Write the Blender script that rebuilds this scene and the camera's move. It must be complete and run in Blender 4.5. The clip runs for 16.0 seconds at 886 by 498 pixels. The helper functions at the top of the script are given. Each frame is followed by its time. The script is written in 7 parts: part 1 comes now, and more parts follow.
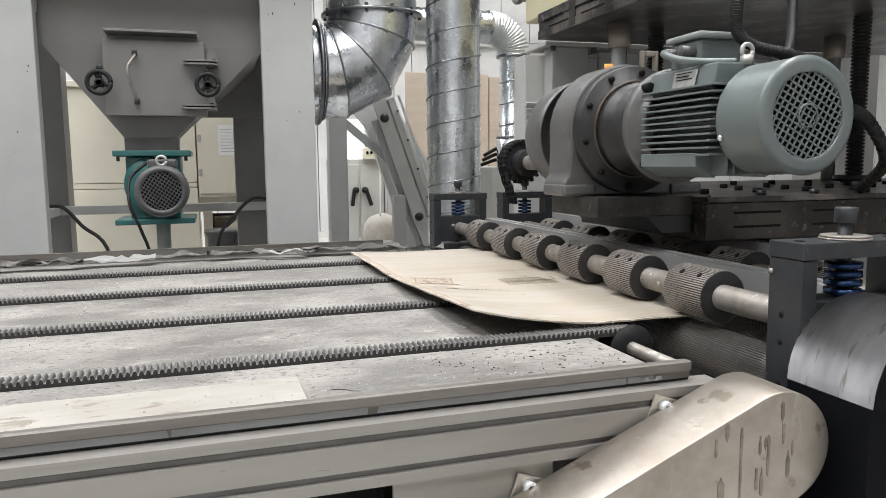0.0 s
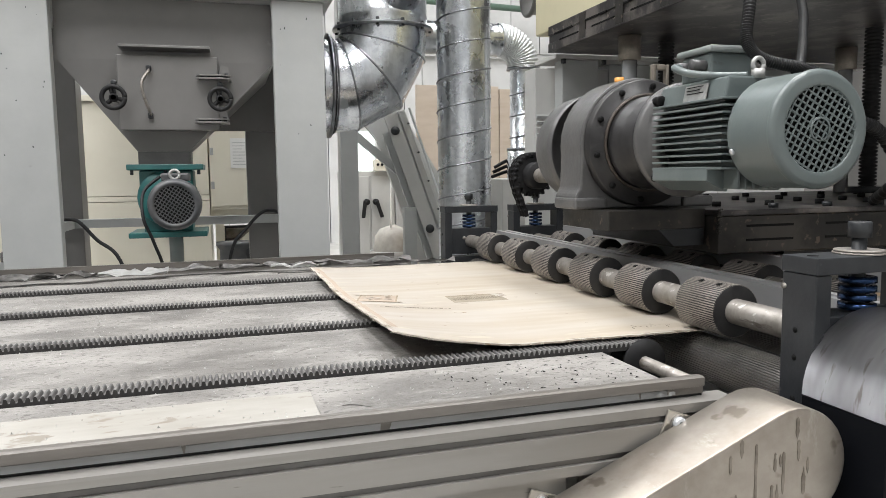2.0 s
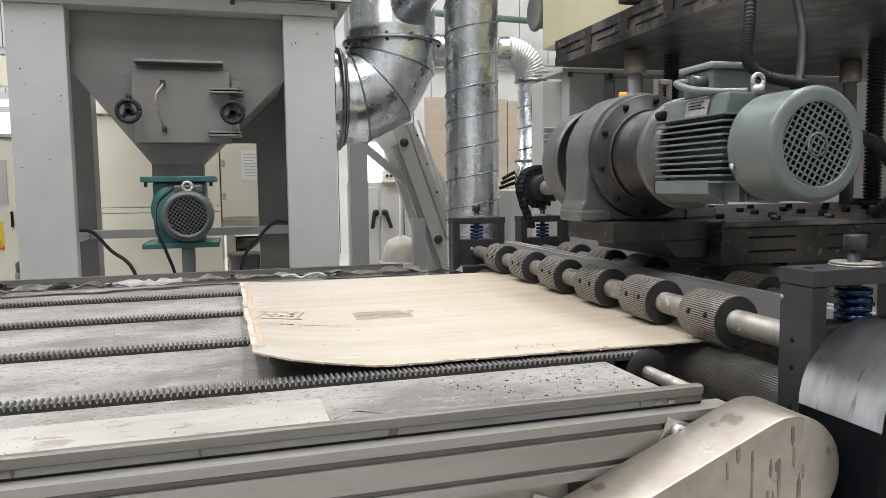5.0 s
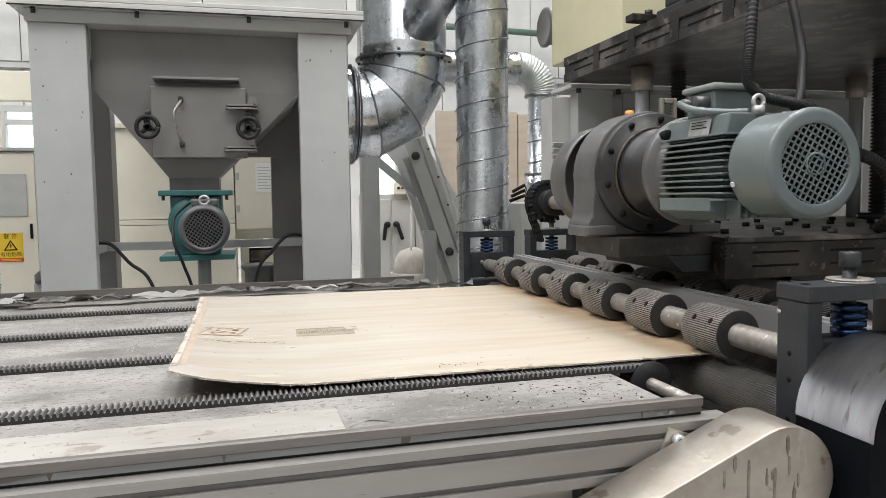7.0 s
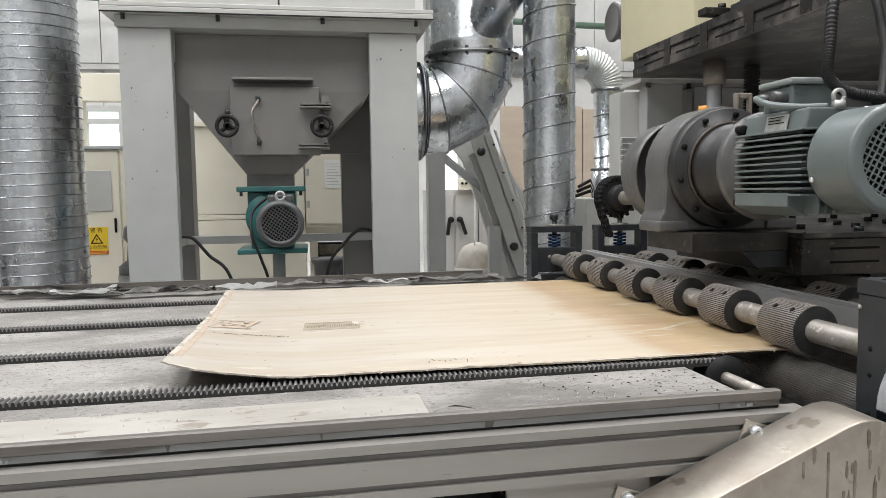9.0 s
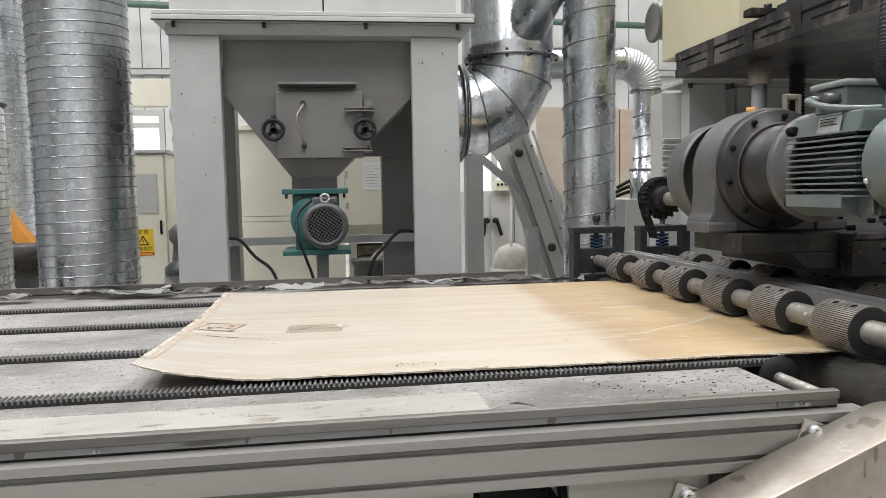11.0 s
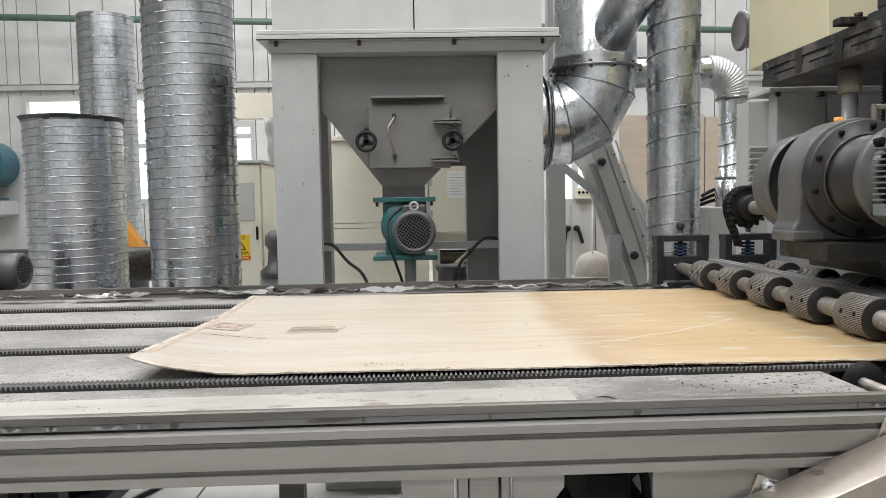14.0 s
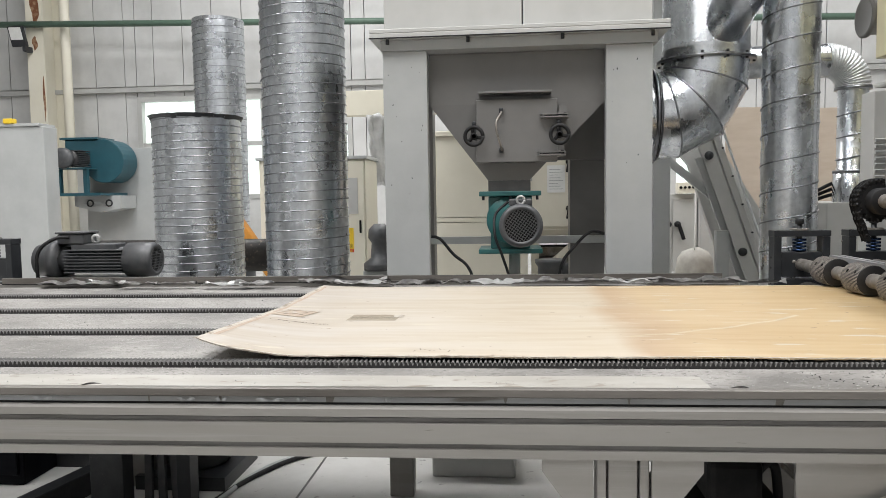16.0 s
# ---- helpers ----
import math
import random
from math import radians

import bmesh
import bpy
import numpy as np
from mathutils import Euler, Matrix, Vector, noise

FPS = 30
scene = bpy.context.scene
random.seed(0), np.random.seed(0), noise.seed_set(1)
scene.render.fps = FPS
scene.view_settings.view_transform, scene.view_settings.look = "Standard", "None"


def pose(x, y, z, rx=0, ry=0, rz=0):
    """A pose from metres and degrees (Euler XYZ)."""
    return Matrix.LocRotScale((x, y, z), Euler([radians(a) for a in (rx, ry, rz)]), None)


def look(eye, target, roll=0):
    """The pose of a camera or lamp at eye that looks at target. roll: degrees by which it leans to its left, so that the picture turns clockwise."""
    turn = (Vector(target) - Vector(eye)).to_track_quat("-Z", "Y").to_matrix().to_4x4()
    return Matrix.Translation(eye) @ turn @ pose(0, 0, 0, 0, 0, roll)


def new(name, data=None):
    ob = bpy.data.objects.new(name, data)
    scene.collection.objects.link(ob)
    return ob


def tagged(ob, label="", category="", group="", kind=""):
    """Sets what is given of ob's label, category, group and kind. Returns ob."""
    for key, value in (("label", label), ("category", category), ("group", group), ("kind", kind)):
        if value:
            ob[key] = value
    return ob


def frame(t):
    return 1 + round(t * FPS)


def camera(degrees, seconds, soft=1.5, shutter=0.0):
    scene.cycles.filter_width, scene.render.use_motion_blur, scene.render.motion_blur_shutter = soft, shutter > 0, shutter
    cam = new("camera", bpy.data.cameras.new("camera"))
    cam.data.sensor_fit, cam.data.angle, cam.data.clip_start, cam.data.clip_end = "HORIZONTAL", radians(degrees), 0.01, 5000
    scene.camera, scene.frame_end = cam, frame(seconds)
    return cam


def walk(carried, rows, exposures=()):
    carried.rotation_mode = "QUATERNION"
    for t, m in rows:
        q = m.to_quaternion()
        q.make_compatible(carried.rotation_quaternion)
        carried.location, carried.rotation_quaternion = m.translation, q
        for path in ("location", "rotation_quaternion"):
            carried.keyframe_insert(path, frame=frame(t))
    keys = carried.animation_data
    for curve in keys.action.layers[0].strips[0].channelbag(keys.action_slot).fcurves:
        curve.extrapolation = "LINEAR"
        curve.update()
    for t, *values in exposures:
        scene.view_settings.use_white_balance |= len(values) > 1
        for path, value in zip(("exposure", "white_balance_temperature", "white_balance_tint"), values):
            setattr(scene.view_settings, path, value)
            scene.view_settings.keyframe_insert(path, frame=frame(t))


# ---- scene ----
cam = camera(62.8, 16.0, soft=0.6)
PATH = [
    (0, (-0.012, -0.046, 1.207), (0.572, 1.852, 0.971), -0.5),
    (0.5, (-0.018, -0.04, 1.21), (0.562, 1.86, 0.98), -0.5),
    (1, (-0.017, -0.043, 1.212), (0.557, 1.86, 0.99), -0.6),
    (1.5, (-0.016, -0.047, 1.215), (0.551, 1.859, 1.001), -0.6),
    (2, (-0.015, -0.048, 1.214), (0.543, 1.862, 1.008), -0.7),
    (2.5, (-0.016, -0.056, 1.217), (0.534, 1.856, 1.015), -0.8),
    (3, (-0.018, -0.056, 1.215), (0.525, 1.859, 1.017), -0.8),
    (3.5, (-0.017, -0.058, 1.216), (0.518, 1.859, 1.019), -0.7),
    (4, (-0.019, -0.066, 1.215), (0.514, 1.852, 1.02), -0.7),
    (6.5, (-0.026, -0.12, 1.233), (0.511, 1.801, 1.084), -0.7),
    (7, (-0.034, -0.135, 1.234), (0.473, 1.794, 1.086), -0.7),
    (7.5, (-0.045, -0.147, 1.231), (0.423, 1.792, 1.08), -0.6),
    (8, (-0.067, -0.157, 1.236), (0.355, 1.791, 1.079), -0.7),
    (8.5, (-0.08, -0.168, 1.236), (0.3, 1.789, 1.077), -0.8),
    (9, (-0.079, -0.177, 1.236), (0.267, 1.787, 1.077), -0.8),
    (11.5, (-0.15, -0.216, 1.242), (0.096, 1.762, 1.088), -1.0),
    (12, (-0.166, -0.233, 1.241), (0.063, 1.748, 1.089), -0.9),
    (12.5, (-0.193, -0.268, 1.25), (0.014, 1.715, 1.101), -1.0),
    (13, (-0.219, -0.31, 1.251), (-0.043, 1.677, 1.107), -0.9),
    (13.5, (-0.213, -0.332, 1.242), (-0.09, 1.66, 1.103), -0.9),
    (14, (-0.176, -0.323, 1.245), (-0.127, 1.672, 1.114), -1.0),
    (14.5, (-0.145, -0.323, 1.245), (-0.183, 1.673, 1.117), -1.0),
    (15, (-0.137, -0.327, 1.238), (-0.248, 1.666, 1.113), -1.0),
    (15.5, (-0.165, -0.336, 1.231), (-0.328, 1.653, 1.102), -0.9),
    (16, (-0.265, -0.375, 1.236), (-0.456, 1.612, 1.098), -0.9),
]
walk(cam, [(t, look(eye, target, roll)) for t, eye, target, roll in PATH], [(0, 0.2), (4, 0.13), (8, 0.02), (12, -0.05), (16, -0.06)])

# ---- world, light, exposure ----
scene.view_settings.exposure = 0.0
world = bpy.data.worlds.new("sky")
scene.world = world
world.use_nodes = True
wn = world.node_tree
sky = wn.nodes.new("ShaderNodeTexSky")
sky.sky_type, sky.sun_disc = "NISHITA", False
sky.sun_elevation, sky.sun_rotation = radians(50), radians(200)
wn.links.new(sky.outputs[0], wn.nodes["Background"].inputs[0])
wn.nodes["Background"].inputs[1].default_value = 0.12

ROOF_Z = 8.0
# skylights lie out of view; rows are placed for the overhead light they give
SKYLIGHTS = [(-6.0, 2.6), (-1.6, 2.6), (2.8, 2.6), (-5.2, -1.4), (-1.2, -1.4), (2.8, -1.4), (-5.0, 8.6), (0.5, 8.6), (6.0, 8.6)]
for lx, ly in SKYLIGHTS:
    la = bpy.data.lights.new("skylight_lamp", "AREA")
    la.shape, la.size, la.size_y, la.energy, la.color = "RECTANGLE", 1.6, 3.4, 300.0, (1.0, 0.995, 0.99)
    lo = new("skylight_lamp", la)
    lo.matrix_world = pose(lx, ly, ROOF_Z - 0.02)


# ---- materials ----
def mat(name, color, rough=0.5, metal=0.0, color2=None, scale=8.0, detail=4.0, mix=(0.4, 0.65), rough2=None, bump=0.0, bscale=60.0, spread=(1, 1, 1), coat=0.0, speck=None, sscale=70.0, samount=0.62, rand=0.0, streak=None, spec=0.5):
    """A surface with two scales of variation: blotches between two colours, fine relief and, if given, specks."""
    m = bpy.data.materials.new(name)
    m.use_nodes = True
    nt = m.node_tree
    b = nt.nodes["Principled BSDF"]
    b.inputs["Metallic"].default_value = metal
    b.inputs["Roughness"].default_value = rough
    b.inputs["Specular IOR Level"].default_value = spec
    if coat:
        b.inputs["Coat Weight"].default_value = coat
    tc = nt.nodes.new("ShaderNodeTexCoord")
    mp = nt.nodes.new("ShaderNodeMapping")
    mp.inputs["Scale"].default_value = spread
    nt.links.new(tc.outputs["Object"], mp.inputs[0])
    n1 = nt.nodes.new("ShaderNodeTexNoise")
    n1.inputs["Scale"].default_value, n1.inputs["Detail"].default_value = scale, detail
    n1.inputs["Roughness"].default_value = 0.62
    nt.links.new(mp.outputs[0], n1.inputs["Vector"])
    r1 = nt.nodes.new("ShaderNodeValToRGB")
    e = r1.color_ramp.elements
    e[0].position, e[1].position = mix
    c2 = color2 or tuple(c * 0.86 for c in color)
    e[0].color, e[1].color = (*color, 1), (*c2, 1)
    nt.links.new(n1.outputs["Fac"], r1.inputs[0])
    out = r1.outputs[0]
    if speck:
        n2 = nt.nodes.new("ShaderNodeTexNoise")
        n2.inputs["Scale"].default_value, n2.inputs["Detail"].default_value = sscale, 3.0
        nt.links.new(mp.outputs[0], n2.inputs["Vector"])
        r2 = nt.nodes.new("ShaderNodeValToRGB")
        r2.color_ramp.elements[0].position, r2.color_ramp.elements[1].position = samount, samount + 0.06
        nt.links.new(n2.outputs["Fac"], r2.inputs[0])
        mx = nt.nodes.new("ShaderNodeMix")
        mx.data_type = "RGBA"
        nt.links.new(r2.outputs[0], mx.inputs[0])
        nt.links.new(out, mx.inputs[6])
        mx.inputs[7].default_value = (*speck, 1)
        out = mx.outputs[2]
    if streak:
        ms = nt.nodes.new("ShaderNodeMapping")
        ms.inputs["Scale"].default_value = streak[1]
        nt.links.new(tc.outputs["Object"], ms.inputs[0])
        ns = nt.nodes.new("ShaderNodeTexNoise")
        ns.inputs["Scale"].default_value, ns.inputs["Detail"].default_value = streak[2], 6.0
        ns.inputs["Roughness"].default_value = 0.7
        nt.links.new(ms.outputs[0], ns.inputs["Vector"])
        rs = nt.nodes.new("ShaderNodeValToRGB")
        rs.color_ramp.elements[0].position, rs.color_ramp.elements[1].position = streak[3]
        nt.links.new(ns.outputs["Fac"], rs.inputs[0])
        mq = nt.nodes.new("ShaderNodeMix")
        mq.data_type = "RGBA"
        nt.links.new(rs.outputs[0], mq.inputs[0])
        nt.links.new(out, mq.inputs[6])
        mq.inputs[7].default_value = (*streak[0], 1)
        out = mq.outputs[2]
    if rand:
        oi = nt.nodes.new("ShaderNodeObjectInfo")
        mr = nt.nodes.new("ShaderNodeMapRange")
        mr.inputs[3].default_value, mr.inputs[4].default_value = 1 - rand, 1 + rand
        nt.links.new(oi.outputs["Random"], mr.inputs[0])
        mm = nt.nodes.new("ShaderNodeVectorMath")
        mm.operation = "SCALE"
        nt.links.new(out, mm.inputs[0])
        nt.links.new(mr.outputs[0], mm.inputs["Scale"])
        out = mm.outputs[0]
    nt.links.new(out, b.inputs["Base Color"])
    if rough2 is not None:
        mr = nt.nodes.new("ShaderNodeMapRange")
        mr.inputs[1].default_value, mr.inputs[2].default_value = 0.35, 0.65
        mr.inputs[3].default_value, mr.inputs[4].default_value = rough, rough2
        nt.links.new(n1.outputs["Fac"], mr.inputs[0])
        nt.links.new(mr.outputs[0], b.inputs["Roughness"])
    if bump:
        n3 = nt.nodes.new("ShaderNodeTexNoise")
        n3.inputs["Scale"].default_value, n3.inputs["Detail"].default_value = bscale, 4.0
        nt.links.new(mp.outputs[0], n3.inputs["Vector"])
        bp = nt.nodes.new("ShaderNodeBump")
        bp.inputs["Strength"].default_value, bp.inputs["Distance"].default_value = bump, 0.004
        nt.links.new(n3.outputs["Fac"], bp.inputs["Height"])
        nt.links.new(bp.outputs[0], b.inputs["Normal"])
    return m


def galvanised():
    """Zinc-coated sheet: bright metal with spangle, vertical bands painted as reflections, smears and a rolled, wavy
    surface.
    """
    m = bpy.data.materials.new("galvanised_steel")
    m.use_nodes = True
    nt = m.node_tree
    link = nt.links.new
    b = nt.nodes["Principled BSDF"]
    b.inputs["Metallic"].default_value = 1.0
    tc = nt.nodes.new("ShaderNodeTexCoord")

    def field(scale, detail, spread):
        mp = nt.nodes.new("ShaderNodeMapping")
        mp.inputs["Scale"].default_value = spread
        link(tc.outputs["Object"], mp.inputs[0])
        n = nt.nodes.new("ShaderNodeTexNoise")
        n.inputs["Scale"].default_value, n.inputs["Detail"].default_value = scale, detail
        n.inputs["Roughness"].default_value = 0.65
        link(mp.outputs[0], n.inputs["Vector"])
        return n.outputs["Fac"]

    def ramp(value, stops):
        r = nt.nodes.new("ShaderNodeValToRGB")
        e = r.color_ramp.elements
        (e[0].position, c0), (e[1].position, c1) = stops
        e[0].color, e[1].color = (*c0, 1), (*c1, 1)
        link(value, r.inputs[0])
        return r.outputs[0]

    def times(a, c):
        x = nt.nodes.new("ShaderNodeMix")
        x.data_type, x.blend_type = "RGBA", "MULTIPLY"
        x.inputs[0].default_value = 1.0
        link(a, x.inputs[6])
        link(c, x.inputs[7])
        return x.outputs[2]

    # vertical bluish bands in the base colour imitate mirrored windows and machines
    reflections = field(9.0, 5, (1, 1, 0.12))
    smears = field(7.0, 8, (1, 1, 0.8))
    vor = nt.nodes.new("ShaderNodeTexVoronoi")
    vor.inputs["Scale"].default_value = 55.0
    link(tc.outputs["Object"], vor.inputs["Vector"])
    spangle = nt.nodes.new("ShaderNodeSeparateColor")
    link(vor.outputs["Color"], spangle.inputs[0])
    col = ramp(reflections, ((0.36, (0.84, 0.87, 0.90)), (0.66, (0.55, 0.58, 0.62))))
    col = times(col, ramp(smears, ((0.45, (1, 1, 1)), (0.74, (0.72, 0.71, 0.7)))))
    col = times(col, ramp(spangle.outputs[0], ((0.0, (0.86, 0.86, 0.87)), (1.0, (1, 1, 1)))))
    link(col, b.inputs["Base Color"])
    mr = nt.nodes.new("ShaderNodeMapRange")
    mr.inputs[1].default_value, mr.inputs[2].default_value = 0.35, 0.68
    mr.inputs[3].default_value, mr.inputs[4].default_value = 0.17, 0.42
    link(smears, mr.inputs[0])
    link(mr.outputs[0], b.inputs["Roughness"])
    bp = nt.nodes.new("ShaderNodeBump")
    bp.inputs["Strength"].default_value, bp.inputs["Distance"].default_value = 0.15, 0.006
    link(field(11.0, 3, (1, 1, 0.22)), bp.inputs["Height"])
    link(bp.outputs[0], b.inputs["Normal"])
    return m


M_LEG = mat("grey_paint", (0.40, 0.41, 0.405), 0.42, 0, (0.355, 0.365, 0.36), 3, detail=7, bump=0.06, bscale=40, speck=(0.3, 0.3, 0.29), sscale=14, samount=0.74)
# darker than the leg grey: shade below the top frame is mixed into this tone
M_HOPPER = mat("hopper_grey_and_shade", (0.165, 0.161, 0.156), 0.38, 0, (0.14, 0.137, 0.132), 3, bump=0.06, bscale=30, speck=(0.2, 0.197, 0.19), sscale=11, samount=0.72)
M_CHAR = mat("charcoal_paint", (0.02, 0.022, 0.025), 0.4, 0, (0.031, 0.033, 0.036), 14, bump=0.08, bscale=120, spec=0.4, speck=(0.07, 0.07, 0.072), sscale=55, samount=0.7)
M_MOTOR = mat("motor_grey_paint", (0.108, 0.13, 0.129), 0.34, 0, (0.128, 0.149, 0.147), 9, bump=0.08, bscale=90, speck=(0.09, 0.1, 0.1), sscale=40, samount=0.7)
M_GEAR = mat("gearbox_grey_paint", (0.085, 0.084, 0.084), 0.36, 0.1, (0.115, 0.113, 0.112), 10, bump=0.18, bscale=80, speck=(0.05, 0.05, 0.05), sscale=60, samount=0.7)
M_GEARDARK = mat("gear_flange_dark", (0.024, 0.0235, 0.024), 0.4, 0.1, (0.042, 0.041, 0.041), 12, bump=0.15, bscale=90, spec=0.35)
M_SMALLMOTOR = mat("small_motor_grey", (0.055, 0.058, 0.062), 0.45, 0, (0.08, 0.08, 0.082), 16, bump=0.1)
M_GREEN = mat("teal_enamel", (0.025, 0.13, 0.125), 0.35, 0, (0.02, 0.1, 0.1), 12, bump=0.05)
M_BLACK = mat("black_rubber_and_shade", (0.010, 0.010, 0.011), 0.55, 0, (0.018, 0.018, 0.018), 20, bump=0.1, spec=0.25)
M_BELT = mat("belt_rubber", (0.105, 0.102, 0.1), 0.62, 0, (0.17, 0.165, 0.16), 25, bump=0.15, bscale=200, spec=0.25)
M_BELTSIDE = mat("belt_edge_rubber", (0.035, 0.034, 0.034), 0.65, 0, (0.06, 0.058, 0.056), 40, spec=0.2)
M_RUSTSTEEL = mat("brownish_bare_steel", (0.085, 0.07, 0.058), 0.45, 0.5, (0.05, 0.042, 0.037), 30)
M_BLUEBOX = mat("blue_box_paint", (0.05, 0.11, 0.3), 0.5, 0, (0.04, 0.09, 0.25), 4)
M_BAG = mat("woven_bag", (0.42, 0.40, 0.36), 0.6, 0, (0.33, 0.31, 0.28), 9, bump=0.25, bscale=30)
M_STAIN = mat("dried_brown_drip", (0.15, 0.128, 0.105), 0.5, 0.5, (0.25, 0.22, 0.185), 45, mix=(0.35, 0.6))
M_FRAY = mat("frayed_glass_fibre", (0.42, 0.385, 0.335), 0.8, 0, (0.2, 0.16, 0.12), 35, mix=(0.5, 0.66))
M_PINK = mat("pinkish_edge_film", (0.36, 0.285, 0.225), 0.6, 0, (0.41, 0.345, 0.28), 22, spec=0.2)
M_STEEL = mat("mill_scale_steel", (0.022, 0.021, 0.02), 0.48, 0.3, (0.055, 0.049, 0.043), 7, rough2=0.34, bump=0.15, bscale=50, speck=(0.11, 0.085, 0.068), sscale=40, samount=0.62, spec=0.4)
M_PLATEN = mat("platen_steel", (0.042, 0.04, 0.04), 0.34, 0.4, (0.16, 0.144, 0.134), 6, mix=(0.48, 0.6), detail=8, bump=0.1, bscale=60, spec=0.4, speck=(0.2, 0.175, 0.155), sscale=26, samount=0.64)
M_SHAFT = mat("shaft_steel", (0.29, 0.27, 0.247), 0.45, 0.5, (0.2, 0.182, 0.16), 22, rough2=0.6, bump=0.1, bscale=90, speck=(0.46, 0.44, 0.41), sscale=55, samount=0.63, streak=((0.13, 0.112, 0.095), (1.4, 0.25, 1.4), 30.0, (0.58, 0.66)))
M_CHROME = mat("chrome_rod", (0.66, 0.68, 0.7), 0.2, 0.55, (0.58, 0.6, 0.62), 12)
M_KNURL = mat("knurled_steel", (0.24, 0.218, 0.196), 0.5, 0.35, (0.35, 0.315, 0.282), 16, rough2=0.6, bump=0.25, bscale=190, speck=(0.12, 0.11, 0.1), sscale=90, samount=0.62)
M_DRUM = mat("knurled_drum_steel", (0.105, 0.1, 0.094), 0.45, 0.5, (0.16, 0.15, 0.14), 16, rough2=0.55, bump=0.15, bscale=160)
M_KNURLSIDE = mat("wheel_side_black", (0.02, 0.02, 0.021), 0.5, 0.2, (0.035, 0.034, 0.034), 20)
M_ALU = mat("anodised_aluminium", (0.275, 0.264, 0.247), 0.4, 0.3, (0.235, 0.224, 0.208), 5, spread=(0.3, 1, 3), bump=0.05, bscale=80, speck=(0.16, 0.15, 0.137), sscale=60, samount=0.72, streak=((0.31, 0.3, 0.285), (0.15, 1, 6), 10.0, (0.55, 0.75)))
M_ALUDARK = mat("profile_slot", (0.13, 0.125, 0.12), 0.5, 0.3, (0.09, 0.086, 0.082), 8)
M_BARGREY = mat("grey_extrusion", (0.42, 0.42, 0.425), 0.4, 0.4, (0.34, 0.34, 0.345), 6, spread=(1, 0.3, 1), bump=0.05)
M_RAIL = mat("worn_rail_steel", (0.165, 0.152, 0.138), 0.4, 0.3, (0.1, 0.09, 0.08), 5, spread=(0.4, 1, 4), rough2=0.5, bump=0.1, bscale=70, streak=((0.3, 0.29, 0.27), (0.08, 1, 5), 12.0, (0.6, 0.7)))
M_PLATE = mat("dusty_table_plate", (0.30, 0.287, 0.27), 0.58, 0.2, (0.165, 0.157, 0.148), 5.0, detail=15, mix=(0.38, 0.62), rough2=0.42, bump=0.4, bscale=170, spread=(0.7, 1.3, 1), speck=(0.13, 0.122, 0.112), sscale=130, samount=0.58, streak=((0.36, 0.349, 0.328), (0.7, 1.5, 1), 24.0, (0.56, 0.7)))
M_STRIP = mat("bright_cover_strip", (0.385, 0.37, 0.34), 0.4, 0.1, (0.32, 0.302, 0.272), 9, spread=(0.5, 1.5, 1), bump=0.08, speck=(0.23, 0.2, 0.165), sscale=26, samount=0.63, streak=((0.25, 0.225, 0.19), (1.0, 1.8, 1), 12.0, (0.6, 0.64)))
M_STAINLESS = mat("stainless_guard", (0.43, 0.395, 0.35), 0.32, 0.9, (0.29, 0.255, 0.22), 6, detail=9, rough2=0.5, bump=0.08, bscale=60, speck=(0.22, 0.19, 0.16), sscale=22, samount=0.64, streak=((0.5, 0.47, 0.43), (2, 1, 0.5), 9.0, (0.58, 0.7)))
M_HOOD = mat("bare_steel_hood", (0.42, 0.418, 0.428), 0.24, 0.95, (0.2, 0.198, 0.205), 4, rough2=0.38, bump=0.05, bscale=40, spread=(0.5, 2, 0.5), speck=(0.2, 0.185, 0.175), sscale=30, samount=0.64)
M_NAVY = mat("hood_dark_front", (0.004, 0.0045, 0.006), 0.45, 0, (0.007, 0.0075, 0.009), 5, spec=0.03)
M_GALV = galvanised()
M_GALVSEAM = mat("galvanised_seam", (0.30, 0.31, 0.33), 0.32, 1.0, (0.2, 0.21, 0.22), 25)
M_FLEX = mat("white_flexible_duct", (0.70, 0.72, 0.72), 0.34, 0.3, (0.56, 0.58, 0.585), 12)
M_CREAM = mat("cream_cabinet_paint", (0.70, 0.665, 0.56), 0.45, 0, (0.66, 0.625, 0.52), 2.5, bump=0.02)
M_OLIVE = mat("pale_yellow_panel", (0.55, 0.51, 0.35), 0.5, 0, (0.5, 0.465, 0.32), 3)
M_WHITE = mat("white_panel", (0.56, 0.56, 0.55), 0.5, 0, (0.47, 0.47, 0.46), 1.5, detail=6)
M_ROOF = mat("grey_roof_sheet", (0.2, 0.2, 0.2), 0.6)
M_PALE = mat("pale_grey_sheet_metal", (0.46, 0.46, 0.445), 0.45, 0, (0.41, 0.41, 0.395), 3)
M_FLOOR = mat("dusty_floor", (0.56, 0.55, 0.53), 0.55, 0, (0.44, 0.43, 0.41), 1.6, detail=8, bump=0.05, speck=(0.3, 0.29, 0.28), sscale=18, samount=0.66)
M_PLASTIC = mat("milky_plastic_film", (0.55, 0.55, 0.54), 0.3, 0, (0.45, 0.45, 0.44), 9, bump=0.3, bscale=25, coat=0.4)
M_DARKFILM = mat("dark_shredded_film", (0.12, 0.115, 0.11), 0.45, 0, (0.3, 0.29, 0.28), 14, bump=0.3, bscale=30)
M_PAPER = mat("white_paper", (0.78, 0.78, 0.76), 0.7, 0, (0.72, 0.72, 0.7), 10)
M_YELLOW = mat("yellow_label", (0.75, 0.52, 0.03), 0.5, 0, (0.7, 0.48, 0.03), 12)
